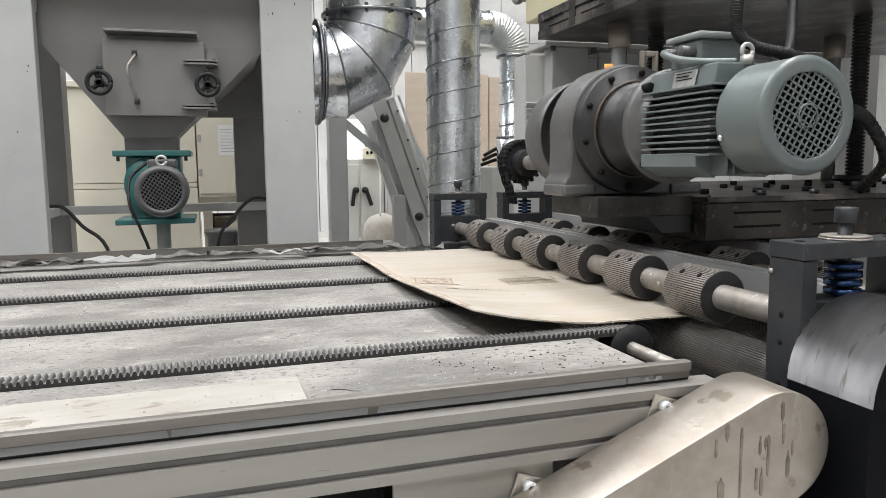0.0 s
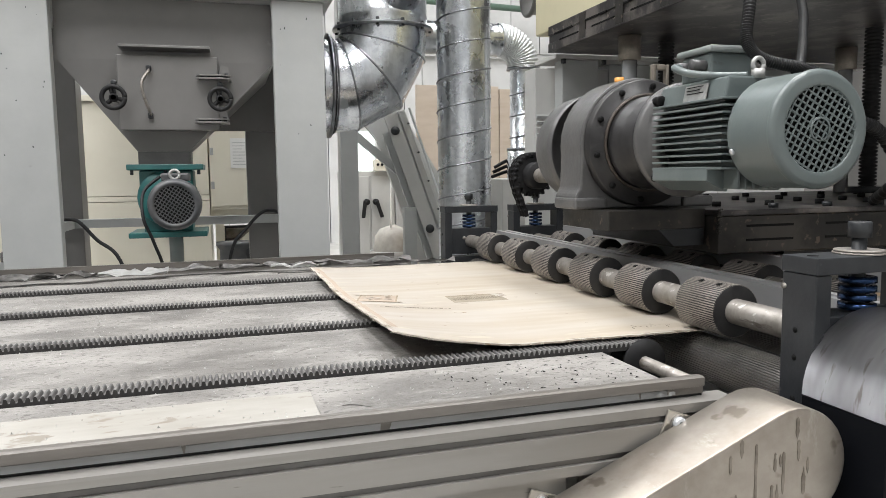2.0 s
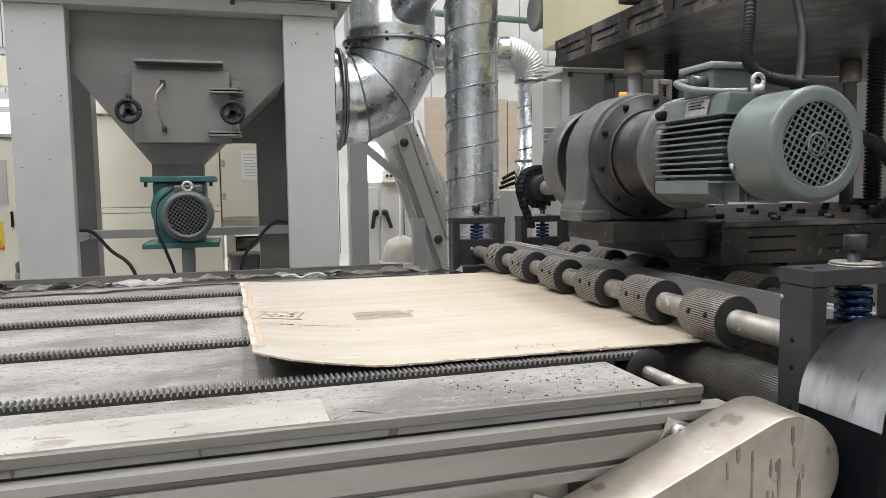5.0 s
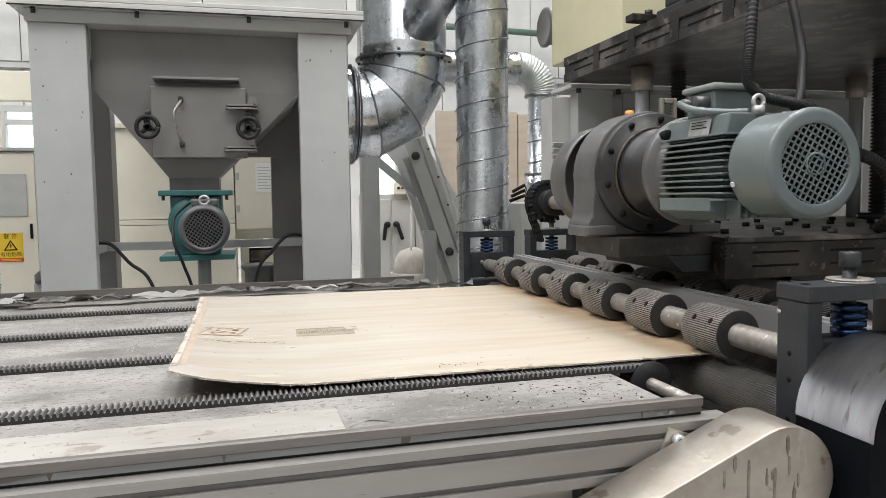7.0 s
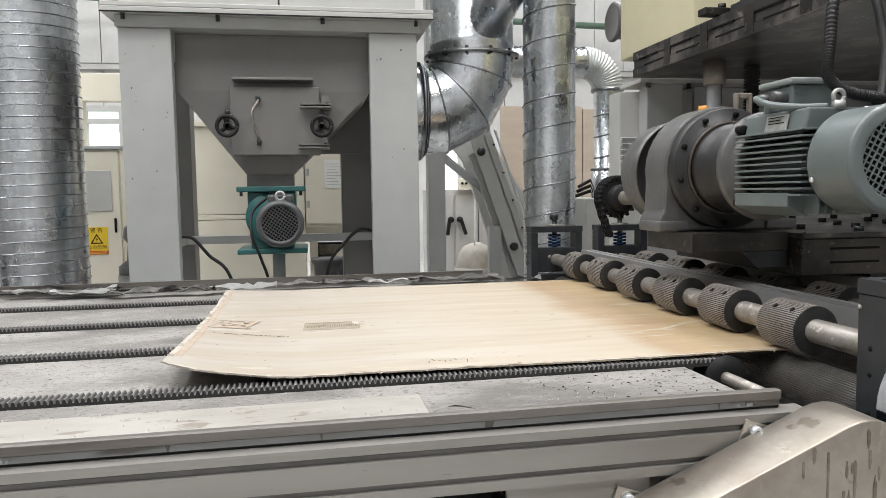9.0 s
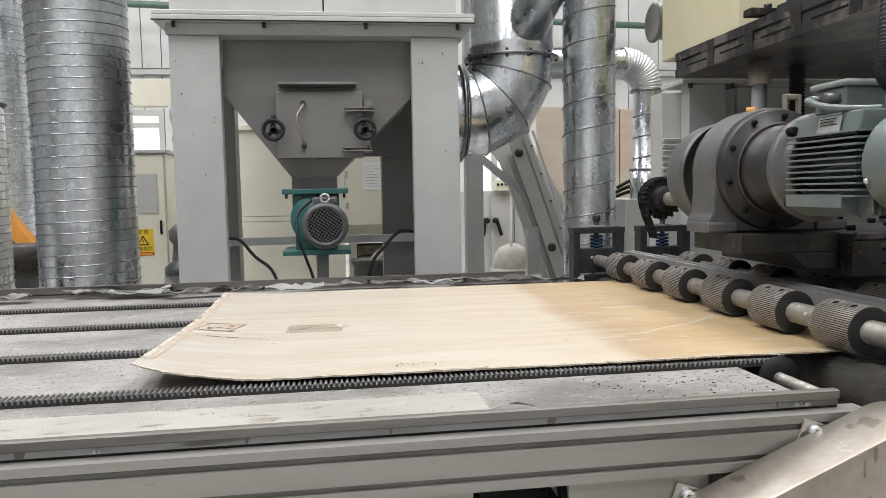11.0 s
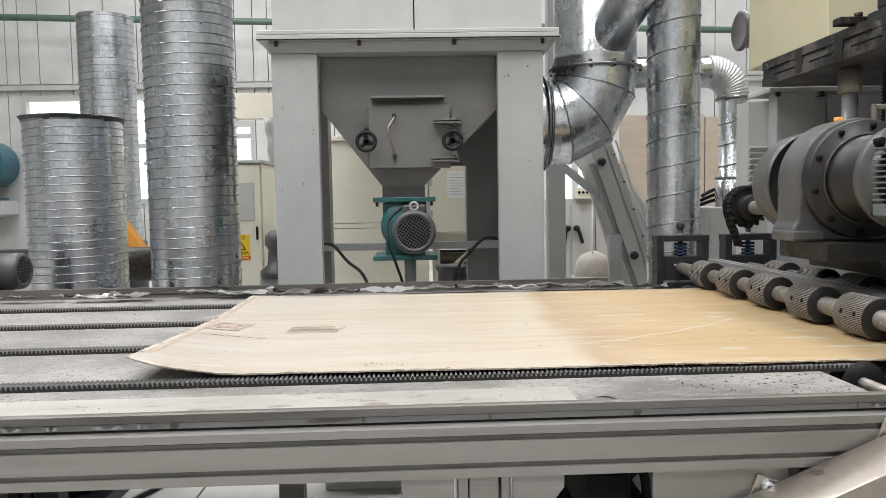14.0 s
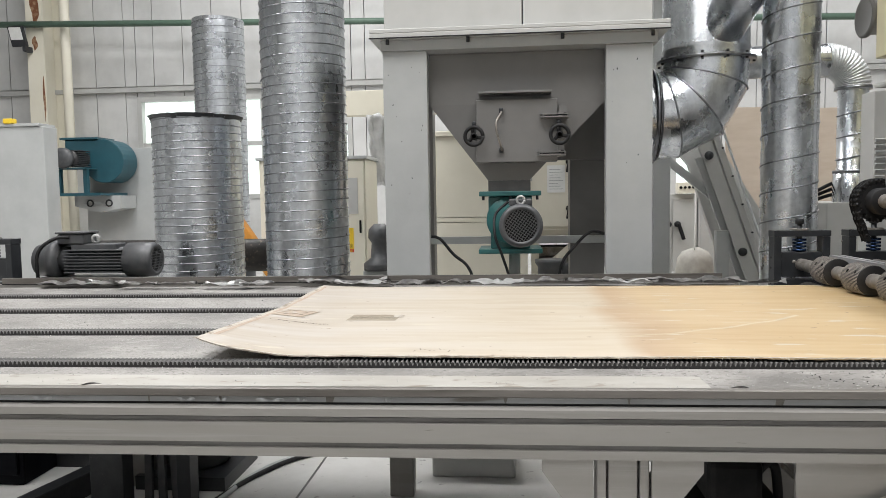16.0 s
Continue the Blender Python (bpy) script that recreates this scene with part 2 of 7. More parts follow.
M_RED = mat("red_label", (0.55, 0.04, 0.03), 0.5)
# print black, also used where shade in grilles, gaps and holes is drawn solid
M_INKSHADE = mat("ink_and_shade_black", (0.008, 0.008, 0.008), 0.7, spec=0.15)
M_BLUE = mat("blue_spring", (0.02, 0.05, 0.13), 0.22, 0.7)
M_TEALBLUE = mat("fan_blue_green", (0.02, 0.085, 0.11), 0.4, 0, (0.016, 0.065, 0.085), 3)
M_ORANGE = mat("orange_paint", (0.6, 0.26, 0.04), 0.5)
M_PIPEGREEN = mat("green_pipe_paint", (0.1, 0.16, 0.12), 0.5)
M_BOARD = mat("plywood_board", (0.52, 0.44, 0.36), 0.7, 0, (0.47, 0.39, 0.31), 3, spread=(1, 1, 4))
M_LID = mat("lid_grey_paint", (0.2, 0.22, 0.215), 0.4, 0, (0.24, 0.255, 0.25), 9)
M_RUST = mat("rust_stain", (0.16, 0.06, 0.025), 0.8, 0, (0.32, 0.2, 0.12), 12, mix=(0.45, 0.6))
M_TAPE = mat("bluish_tape", (0.3, 0.308, 0.312), 0.5, 0, (0.2, 0.2, 0.197), 9, spread=(0.3, 1, 2), speck=(0.12, 0.11, 0.1), sscale=18, samount=0.6)
M_NAMEPLATE = mat("nameplate_metal", (0.42, 0.42, 0.41), 0.45, 0.4, (0.3, 0.3, 0.29), 60)
M_BRACKET = mat("zinc_bracket", (0.5, 0.47, 0.42), 0.35, 0.8, (0.4, 0.37, 0.33), 20)
M_LABEL = mat("faded_label", (0.22, 0.175, 0.125), 0.6, 0, (0.32, 0.27, 0.2), 40, spec=0.2)
M_LABELGREY = mat("faded_grey_label", (0.27, 0.238, 0.185), 0.6, 0, (0.33, 0.29, 0.23), 40, spec=0.2)
M_LABELINK = mat("faded_ink", (0.17, 0.14, 0.105), 0.6, 0, (0.26, 0.22, 0.17), 60, spec=0.2)
M_CREASE = mat("pale_crease", (0.52, 0.45, 0.33), 0.5, spec=0.2)
M_FLECK = mat("brown_fleck", (0.1, 0.075, 0.05), 0.6)
M_DRIP = mat("dried_drip", (0.26, 0.235, 0.2), 0.45, 0.6, (0.32, 0.28, 0.24), 60)


def glow(name, color, strength):
    m = bpy.data.materials.new(name)
    m.use_nodes = True
    b = m.node_tree.nodes["Principled BSDF"]
    b.inputs["Emission Color"].default_value, b.inputs["Emission Strength"].default_value = (*color, 1), strength
    b.inputs["Base Color"].default_value = (*color, 1)
    return m


def sheet_material():
    """Cream backing film that turns amber along the sheet's length, with faint streaks, specks and dents."""
    m = bpy.data.materials.new("laminate_sheet")
    m.use_nodes = True
    nt = m.node_tree
    L = nt.links.new
    b = nt.nodes["Principled BSDF"]
    tc = nt.nodes.new("ShaderNodeTexCoord")
    sp = nt.nodes.new("ShaderNodeSeparateXYZ")
    L(tc.outputs["Object"], sp.inputs[0])
    def noise_(scale, detail, spread):
        mp = nt.nodes.new("ShaderNodeMapping")
        mp.inputs["Scale"].default_value = spread
        L(tc.outputs["Object"], mp.inputs[0])
        n = nt.nodes.new("ShaderNodeTexNoise")
        n.inputs["Scale"].default_value, n.inputs["Detail"].default_value = scale, detail
        L(mp.outputs[0], n.inputs["Vector"])
        return n.outputs["Fac"]
    def math_(op, a, c):
        n = nt.nodes.new("ShaderNodeMath")
        n.operation = op
        for k, v in enumerate((a, c)):
            if isinstance(v, (int, float)):
                n.inputs[k].default_value = v
            else:
                L(v, n.inputs[k])
        return n.outputs[0]
    wob = noise_(3.0, 5, (1, 0.8, 1))
    along = math_("ADD", sp.outputs["X"], math_("MULTIPLY", math_("SUBTRACT", wob, 0.5), 0.22))
    ramp = nt.nodes.new("ShaderNodeValToRGB")
    mr = nt.nodes.new("ShaderNodeMapRange")
    mr.inputs[1].default_value, mr.inputs[2].default_value = 0.3, 2.3
    L(along, mr.inputs[0])
    L(mr.outputs[0], ramp.inputs[0])
    e = ramp.color_ramp.elements
    e[0].position, e[0].color = 0.0, (0.395, 0.362, 0.33, 1)
    e[1].position, e[1].color = 1.0, (0.43, 0.318, 0.172, 1)
    for p, c in ((0.12, (0.415, 0.382, 0.343)), (0.3, (0.45, 0.41, 0.355)), (0.545, (0.465, 0.41, 0.33)), (0.575, (0.385, 0.288, 0.195)), (0.64, (0.44, 0.338, 0.21))):
        q = e.new(p)
        q.color = (*c, 1)
    streak = noise_(6.0, 4, (0.25, 2.4, 1))
    r2 = nt.nodes.new("ShaderNodeValToRGB")
    r2.color_ramp.elements[0].position, r2.color_ramp.elements[1].position = 0.4, 0.68
    r2.color_ramp.elements[0].color, r2.color_ramp.elements[1].color = (1, 1, 1, 1), (0.93, 0.895, 0.84, 1)
    L(streak, r2.inputs[0])
    mx = nt.nodes.new("ShaderNodeMix")
    mx.data_type, mx.blend_type = "RGBA", "MULTIPLY"
    mx.inputs[0].default_value = 1.0
    L(ramp.outputs[0], mx.inputs[6])
    L(r2.outputs[0], mx.inputs[7])
    fine = noise_(13.0, 8, (0.3, 2.2, 1))
    r4 = nt.nodes.new("ShaderNodeValToRGB")
    r4.color_ramp.elements[0].position, r4.color_ramp.elements[1].position = 0.42, 0.7
    r4.color_ramp.elements[0].color, r4.color_ramp.elements[1].color = (1, 1, 1, 1), (0.90, 0.86, 0.80, 1)
    L(fine, r4.inputs[0])
    mx3 = nt.nodes.new("ShaderNodeMix")
    mx3.data_type, mx3.blend_type = "RGBA", "MULTIPLY"
    mx3.inputs[0].default_value = 1.0
    L(mx.outputs[2], mx3.inputs[6])
    L(r4.outputs[0], mx3.inputs[7])
    pale = noise_(22.0, 6, (0.35, 1.6, 1))
    r5 = nt.nodes.new("ShaderNodeValToRGB")
    r5.color_ramp.elements[0].position, r5.color_ramp.elements[1].position = 0.62, 0.68
    L(pale, r5.inputs[0])
    mx = nt.nodes.new("ShaderNodeMix")
    mx.data_type = "RGBA"
    L(r5.outputs[0], mx.inputs[0])
    L(mx3.outputs[2], mx.inputs[6])
    mx.inputs[7].default_value = (0.46, 0.42, 0.345, 1)
    spk = noise_(38.0, 4, (0.7, 1, 1))
    r3 = nt.nodes.new("ShaderNodeValToRGB")
    r3.color_ramp.elements[0].position, r3.color_ramp.elements[1].position = 0.70, 0.74
    L(spk, r3.inputs[0])
    mx2 = nt.nodes.new("ShaderNodeMix")
    mx2.data_type = "RGBA"
    L(r3.outputs[0], mx2.inputs[0])
    L(mx.outputs[2], mx2.inputs[6])
    mx2.inputs[7].default_value = (0.22, 0.165, 0.1, 1)
    L(mx2.outputs[2], b.inputs["Base Color"])
    b.inputs["Roughness"].default_value = 0.42
    bp = nt.nodes.new("ShaderNodeBump")
    bp.inputs["Strength"].default_value, bp.inputs["Distance"].default_value = 0.08, 0.001
    L(noise_(60.0, 4, (1, 1, 1)), bp.inputs["Height"])
    L(bp.outputs[0], b.inputs["Normal"])
    return m


M_SHEET = sheet_material()
M_SKYPANE = glow("bright_sky_behind_glass", (0.84, 0.95, 0.9), 1.05)


# ---- geometry helpers ----
def box(bm, x0, x1, y0, y1, z0, z1, bevel=0.0):
    r = bmesh.ops.create_cube(bm, size=1.0, matrix=Matrix.Translation(((x0 + x1) / 2, (y0 + y1) / 2, (z0 + z1) / 2)) @ Matrix.Diagonal((x1 - x0, y1 - y0, z1 - z0, 1)))
    if bevel:
        vs = set(r["verts"])
        es = [e for e in bm.edges if e.verts[0] in vs and e.verts[1] in vs]
        bmesh.ops.bevel(bm, geom=es, offset=bevel, segments=2, affect="EDGES", profile=0.5)
    return bm


def obox(bm, center, size, rx=0, ry=0, rz=0, bevel=0.0):
    """A box turned about its centre."""
    t = bmesh.new()
    box(t, -size[0] / 2, size[0] / 2, -size[1] / 2, size[1] / 2, -size[2] / 2, size[2] / 2, bevel)
    return merge(bm, t, pose(*center, rx, ry, rz))


def merge(bm, t, m=None):
    if m is not None:
        bmesh.ops.transform(t, matrix=m, verts=t.verts)
    me = bpy.data.meshes.new("tmp")
    t.to_mesh(me)
    t.free()
    bm.from_mesh(me)
    bpy.data.meshes.remove(me)
    return bm


def frame_to(p0, p1):
    p0, p1 = Vector(p0), Vector(p1)
    return Matrix.Translation(p0) @ (p1 - p0).to_track_quat("Z", "Y").to_matrix().to_4x4(), (p1 - p0).length


def lathe(bm, p0, p1, profile, seg=32, smooth=True):
    """Profile of (distance along, radius) turned round the line from p0 towards p1."""
    m, _ = frame_to(p0, p1)
    rings = []
    for a, r in profile:
        if r < 1e-6:
            rings.append([bm.verts.new(m @ Vector((0, 0, a)))])
        else:
            rings.append([bm.verts.new(m @ Vector((r * math.cos(2 * math.pi * k / seg), r * math.sin(2 * math.pi * k / seg), a))) for k in range(seg)])
    for u, v in zip(rings, rings[1:]):
        for k in range(seg):
            q = (k + 1) % seg
            if len(u) == 1 and len(v) == 1:
                continue
            if len(u) == 1:
                f = bm.faces.new((u[0], v[q], v[k]))
            elif len(v) == 1:
                f = bm.faces.new((u[k], u[q], v[0]))
            else:
                f = bm.faces.new((u[k], u[q], v[q], v[k]))
            f.smooth = smooth
    return bm


def cyl(bm, p0, p1, r, seg=24, edge=0.0):
    d = (Vector(p1) - Vector(p0)).length
    e = edge
    pr = [(0, 0), (0, r - e), (e, r), (d - e, r), (d, r - e), (d, 0)] if e else [(0, 0), (0, r), (d, r), (d, 0)]
    lathe(bm, p0, p1, pr, seg)
    return bm


def ring(bm, c, axis, r, thick, width, seg=32):
    """A flat collar of outer radius r, wall thick and width along the axis, centred on c."""
    c, a = Vector(c), Vector(axis).normalized()
    w = width
    lathe(bm, c - a * w / 2, c + a * w / 2, [(0, r - thick), (0, r), (w, r), (w, r - thick), (0, r - thick)], seg)
    return bm


def tube(bm, pts, r, seg=10, smooth_pts=True, steps=6):
    """A round bar or hose along points; radius may be a list."""
    P = [Vector(p) for p in pts]
    if smooth_pts and len(P) > 2:
        Q = []
        for i in range(len(P) - 1):
            p0, p1, p2, p3 = P[max(i - 1, 0)], P[i], P[i + 1], P[min(i + 2, len(P) - 1)]
            for k in range(steps):
                t = k / steps
                Q.append(0.5 * ((2 * p1) + (p2 - p0) * t + (2 * p0 - 5 * p1 + 4 * p2 - p3) * t * t + (3 * p1 - p0 - 3 * p2 + p3) * t ** 3))
        P = Q + [P[-1]]
    rings = []
    side = None
    for i, p in enumerate(P):
        d = (P[min(i + 1, len(P) - 1)] - P[max(i - 1, 0)]).normalized()
        if side is None:
            side = d.orthogonal().normalized()
        side = (side - d * side.dot(d)).normalized()
        up = d.cross(side)
        rr = r[i % len(r)] if isinstance(r, (list, tuple)) else r
        rings.append([bm.verts.new(p + rr * (side * math.cos(2 * math.pi * k / seg) + up * math.sin(2 * math.pi * k / seg))) for k in range(seg)])
    for u, v in zip(rings, rings[1:]):
        for k in range(seg):
            f = bm.faces.new((u[k], u[(k + 1) % seg], v[(k + 1) % seg], v[k]))
            f.smooth = True
    bm.faces.new(rings[0][::-1])
    bm.faces.new(rings[-1])
    return bm


def prism(bm, poly, a, b, plane="xz", bevel=0.0):
    """A polygon in a plane, drawn out from a to b along the third axis."""
    def put(u, v, w):
        return {"xz": (u, w, v), "xy": (u, v, w), "yz": (w, u, v)}[plane]
    t = bmesh.new()
    lo = [t.verts.new(put(u, v, a)) for u, v in poly]
    hi = [t.verts.new(put(u, v, b)) for u, v in poly]
    t.faces.new(lo)
    t.faces.new(hi[::-1])
    n = len(poly)
    for k in range(n):
        t.faces.new((lo[k], hi[k], hi[(k + 1) % n], lo[(k + 1) % n]))
    bmesh.ops.recalc_face_normals(t, faces=t.faces)
    if bevel:
        bmesh.ops.bevel(t, geom=list(t.edges), offset=bevel, segments=2, affect="EDGES", profile=0.5)
    return merge(bm, t)


def helix(bm, p0, height, r, turns, wire, seg=8, per=20, start=0.0):
    pts = [(p0[0] + r * math.cos(start + 2 * math.pi * k / per), p0[1] + r * math.sin(start + 2 * math.pi * k / per), p0[2] + height * k / (per * turns)) for k in range(int(per * turns) + 1)]
    return tube(bm, pts, wire, seg, False)


ORIGIN = {}


def thing(name, at, label, category, group="", kind=""):
    ob = new(name)
    ob.empty_display_size = 0.1
    ob.location = at
    ORIGIN[ob] = Vector(at)
    return tagged(ob, label, category, group, kind)


def part(name, bm, material, parent, label=""):
    """Links a bmesh, drawn in world places, as one mesh under a thing or a part."""
    top = parent
    while top.parent:
        top = top.parent
    bmesh.ops.translate(bm, verts=bm.verts, vec=-ORIGIN[top])
    bmesh.ops.recalc_face_normals(bm, faces=bm.faces)
    me = bpy.data.meshes.new(name)
    bm.to_mesh(me)
    bm.free()
    me.materials.append(material)
    ob = new(name, me)
    ob.parent = parent
    if label:
        ob["label"] = label
    return ob


def solid(name, bm, material, label, category, group="", kind=""):
    """A thing of one mesh, or a piece of the setting."""
    bmesh.ops.recalc_face_normals(bm, faces=bm.faces)
    me = bpy.data.meshes.new(name)
    bm.to_mesh(me)
    bm.free()
    me.materials.append(material)
    ob = new(name, me)
    ORIGIN[ob] = Vector((0, 0, 0))
    return tagged(ob, label, category, group, kind)


def B():
    return bmesh.new()


# ---- the hall ----
def hall():
    bm = B()
    box(bm, -16, 14, -7, 13.2, -0.2, 0.0)
    floor = solid("floor", bm, M_FLOOR, "dusty light grey concrete hall floor", "floor", kind="structure")
    for k in range(5):
        bm = B()
        box(bm, -4.375 + k * 1.6, -4.366 + k * 1.6, -2, 6, 0.0, 0.003)
        solid("floor_joint", bm, M_ALUDARK, "thin dark joint in the concrete floor", "floor joint", kind="structure")
    # unseen roof with skylight openings, kept dark grey to limit bounced light
    bm = B()
    rows = {}
    for lx, ly in SKYLIGHTS:
        rows.setdefault(ly, []).append(lx)
    edge = -7.0
    for ly in sorted(rows):
        box(bm, -16, 14, edge, ly - 1.8, ROOF_Z, ROOF_Z + 0.15)
        x = -16.0
        for lx in sorted(rows[ly]):
            box(bm, x, lx - 0.9, ly - 1.8, ly + 1.8, ROOF_Z, ROOF_Z + 0.15)
            x = lx + 0.9
        box(bm, x, 14, ly - 1.8, ly + 1.8, ROOF_Z, ROOF_Z + 0.15)
        edge = ly + 1.8
    box(bm, -16, 14, edge, 13.2, ROOF_Z, ROOF_Z + 0.15)
    solid("ceiling", bm, M_ROOF, "unseen dark grey hall roof with skylight openings", "ceiling", kind="structure")
    # side walls
    for nm, c in (("wall_west", (-16.2, -16, -7, 13.2)), ("wall_east", (14, 14.2, -7, 13.2)), ("wall_south", (-16, 14, -7.2, -7))):
        bm = B()
        box(bm, *c, 0, ROOF_Z)
        solid(nm, bm, M_WHITE, "plain white sheet-metal hall wall", "wall", kind="structure")
    # north wall of tall panels with two windows
    wall = thing("wall_north", (0, 13, 0), "white panelled hall wall with vertical joints", "wall", kind="structure")
    wins = [(-7.35, -4.85, 1.3, 3.25), (-4.5, -3.2, 1.45, 2.75), (2.1, 3.1, 1.0, 2.3)]
    xs = sorted({-16.0, 14.0, *[w[0] for w in wins], *[w[1] for w in wins], *[-15.7 + 0.58 * k for k in range(51)]})
    for a, b in zip(xs, xs[1:]):
        zs = [(0.0, 3.42), (3.46, ROOF_Z)]
        for w in wins:
            if a >= w[0] - 1e-6 and b <= w[1] + 1e-6:
                zs = [(0.0, w[2]), (w[3], 3.42), (3.46, ROOF_Z)]
        for z0, z1 in zs:
            bm = B()
            box(bm, a + 0.008, b - 0.008, 13.0, 13.15, z0, z1)
            part("panel", bm, M_WHITE, wall)
    bm = B()
    box(bm, -16, 14, 13.03, 13.2, 3.4, 3.48)
    part("ledge", bm, M_PALE, wall)
    bm = B()
    box(bm, -16, 14, 12.9, 12.998, 3.34, 3.42)
    part("ledge", bm, M_PALE, wall)
    for n, w in enumerate(wins):
        win = thing("window_%d" % (n + 1), (w[0], 13, w[2]), "daylit factory window with a pale metal frame", "window", kind="structure")
        bm = B()
        box(bm, w[0], w[0] + 0.09, 12.97, 13.1, w[2], w[3])
        box(bm, w[1] - 0.09, w[1], 12.97, 13.1, w[2], w[3])
        box(bm, w[0] + 0.09, w[1] - 0.09, 12.97, 13.1, w[3] - 0.09, w[3])
        box(bm, w[0] + 0.09, w[1] - 0.09, 12.97, 13.1, w[2], w[2] + 0.09)
        box(bm, (w[0] + w[1]) / 2 - 0.05, (w[0] + w[1]) / 2 + 0.05, 12.97, 13.1, w[2] + 0.09, w[3] - 0.09)
        box(bm, w[0] + 0.09, w[1] - 0.09, 12.98, 13.09, w[2] + 1.0, w[2] + 1.08)
        part("window_frame", bm, M_PALE, win)
        bm = B()
        box(bm, w[0] + 0.02, w[1] - 0.02, 13.11, 13.13, w[2] + 0.02, w[3] - 0.02)
        part("pane", bm, M_SKYPANE, win, "pane bright with daylight")
    # steel column, downpipe, service pipe and floodlight on the wall
    bm = B()
    box(bm, -9.11, -8.78, 12.4, 12.42, 0, ROOF_Z)
    box(bm, -8.955, -8.935, 12.42, 12.93, 0, ROOF_Z)
    box(bm, -9.11, -8.78, 12.93, 12.95, 0, ROOF_Z)
    col = solid("wall_column", bm, M_CREAM, "cream-painted steel column against the wall", "column", kind="structure")
    for x, z, w, h in ((-8.93, 4.9, 0.11, 0.5), (-8.95, 4.2, 0.07, 0.16), (-8.82, 3.2, 0.03, 0.5)):
        bm = B()
        pts = [(x + w * (0.75 + 0.25 * math.sin(5.1 * k)) * math.cos(0.6283 * k), z + h * (0.75 + 0.25 * math.cos(3.7 * k)) * math.sin(0.6283 * k)) for k in range(10)]
        prism(bm, pts, 12.3975, 12.3995)
        part("rust_patch", bm, M_RUST, col, "brown rust patch running down")
    bm = B()
    cyl(bm, (-8.42, 12.5, 0), (-8.42, 12.5, ROOF_Z), 0.085)
    solid("downpipe", bm, M_CREAM, "cream plastic downpipe along the hall wall", "pipe")
    bm = B()
    cyl(bm, (-16, 12.3, 4.715), (14, 12.3, 3.86), 0.055)
    solid("service_pipe", bm, M_PIPEGREEN, "dark green service pipe running along the wall", "pipe")
    fl = thing("floodlight", (-9.1, 12.2, 4.1), "small dark floodlight with white face on the wall column", "lamp")
    bm = B()
    obox(bm, (-9.15, 12.22, 4.29), (0.28, 0.08, 0.36), 20, 0, 0, 0.015)
    lh = part("lamp_head", bm, M_CHAR, fl)
    bm = B()
    obox(bm, (-9.15, 12.165, 4.33), (0.23, 0.01, 0.22), 20, 0, 0, 0.003)
    part("lamp_face", bm, M_PAPER, lh)
    bm = B()
    box(bm, -9.06, -9.0, 12.2, 12.4, 4.02, 4.12)
    part("bracket", bm, M_CHAR, fl)
    for lx, ly in SKYLIGHTS:
        bm = B()
        for a, b, c, d in ((-0.9, -0.82, -1.8, 1.8), (0.82, 0.9, -1.8, 1.8), (-0.82, 0.82, -1.8, -1.72), (-0.82, 0.82, 1.72, 1.8)):
            box(bm, lx + a, lx + b, ly + c, ly + d, ROOF_Z + 0.02, ROOF_Z + 0.3)
        solid("skylight_curb", bm, M_WHITE, "white metal curb round a roof skylight", "skylight", kind="structure")


hall()

# ---- feeding table ----
TX0, TX1 = -2.45, 0.645        # plate ends
BELT_Y = (1.165, 1.535, 1.915, 2.285)
TABLE = Matrix.Translation((0.625, 0.825, 0)) @ Matrix.Rotation(radians(0.9), 4, "Z") @ Matrix.Translation((-0.625, -0.825, 0))
BELT_TOP, PLATE_Z, RAIL_Z, SHEET_Z = 0.893, 0.880, 0.92, 0.897
AXIS_X, AXIS_Z, WHEEL_R, SPEED = 0.89, 0.950, 0.0505, 0.0885
TURN_RATE = math.pi / 1.8
PULLEY_X = 0.735


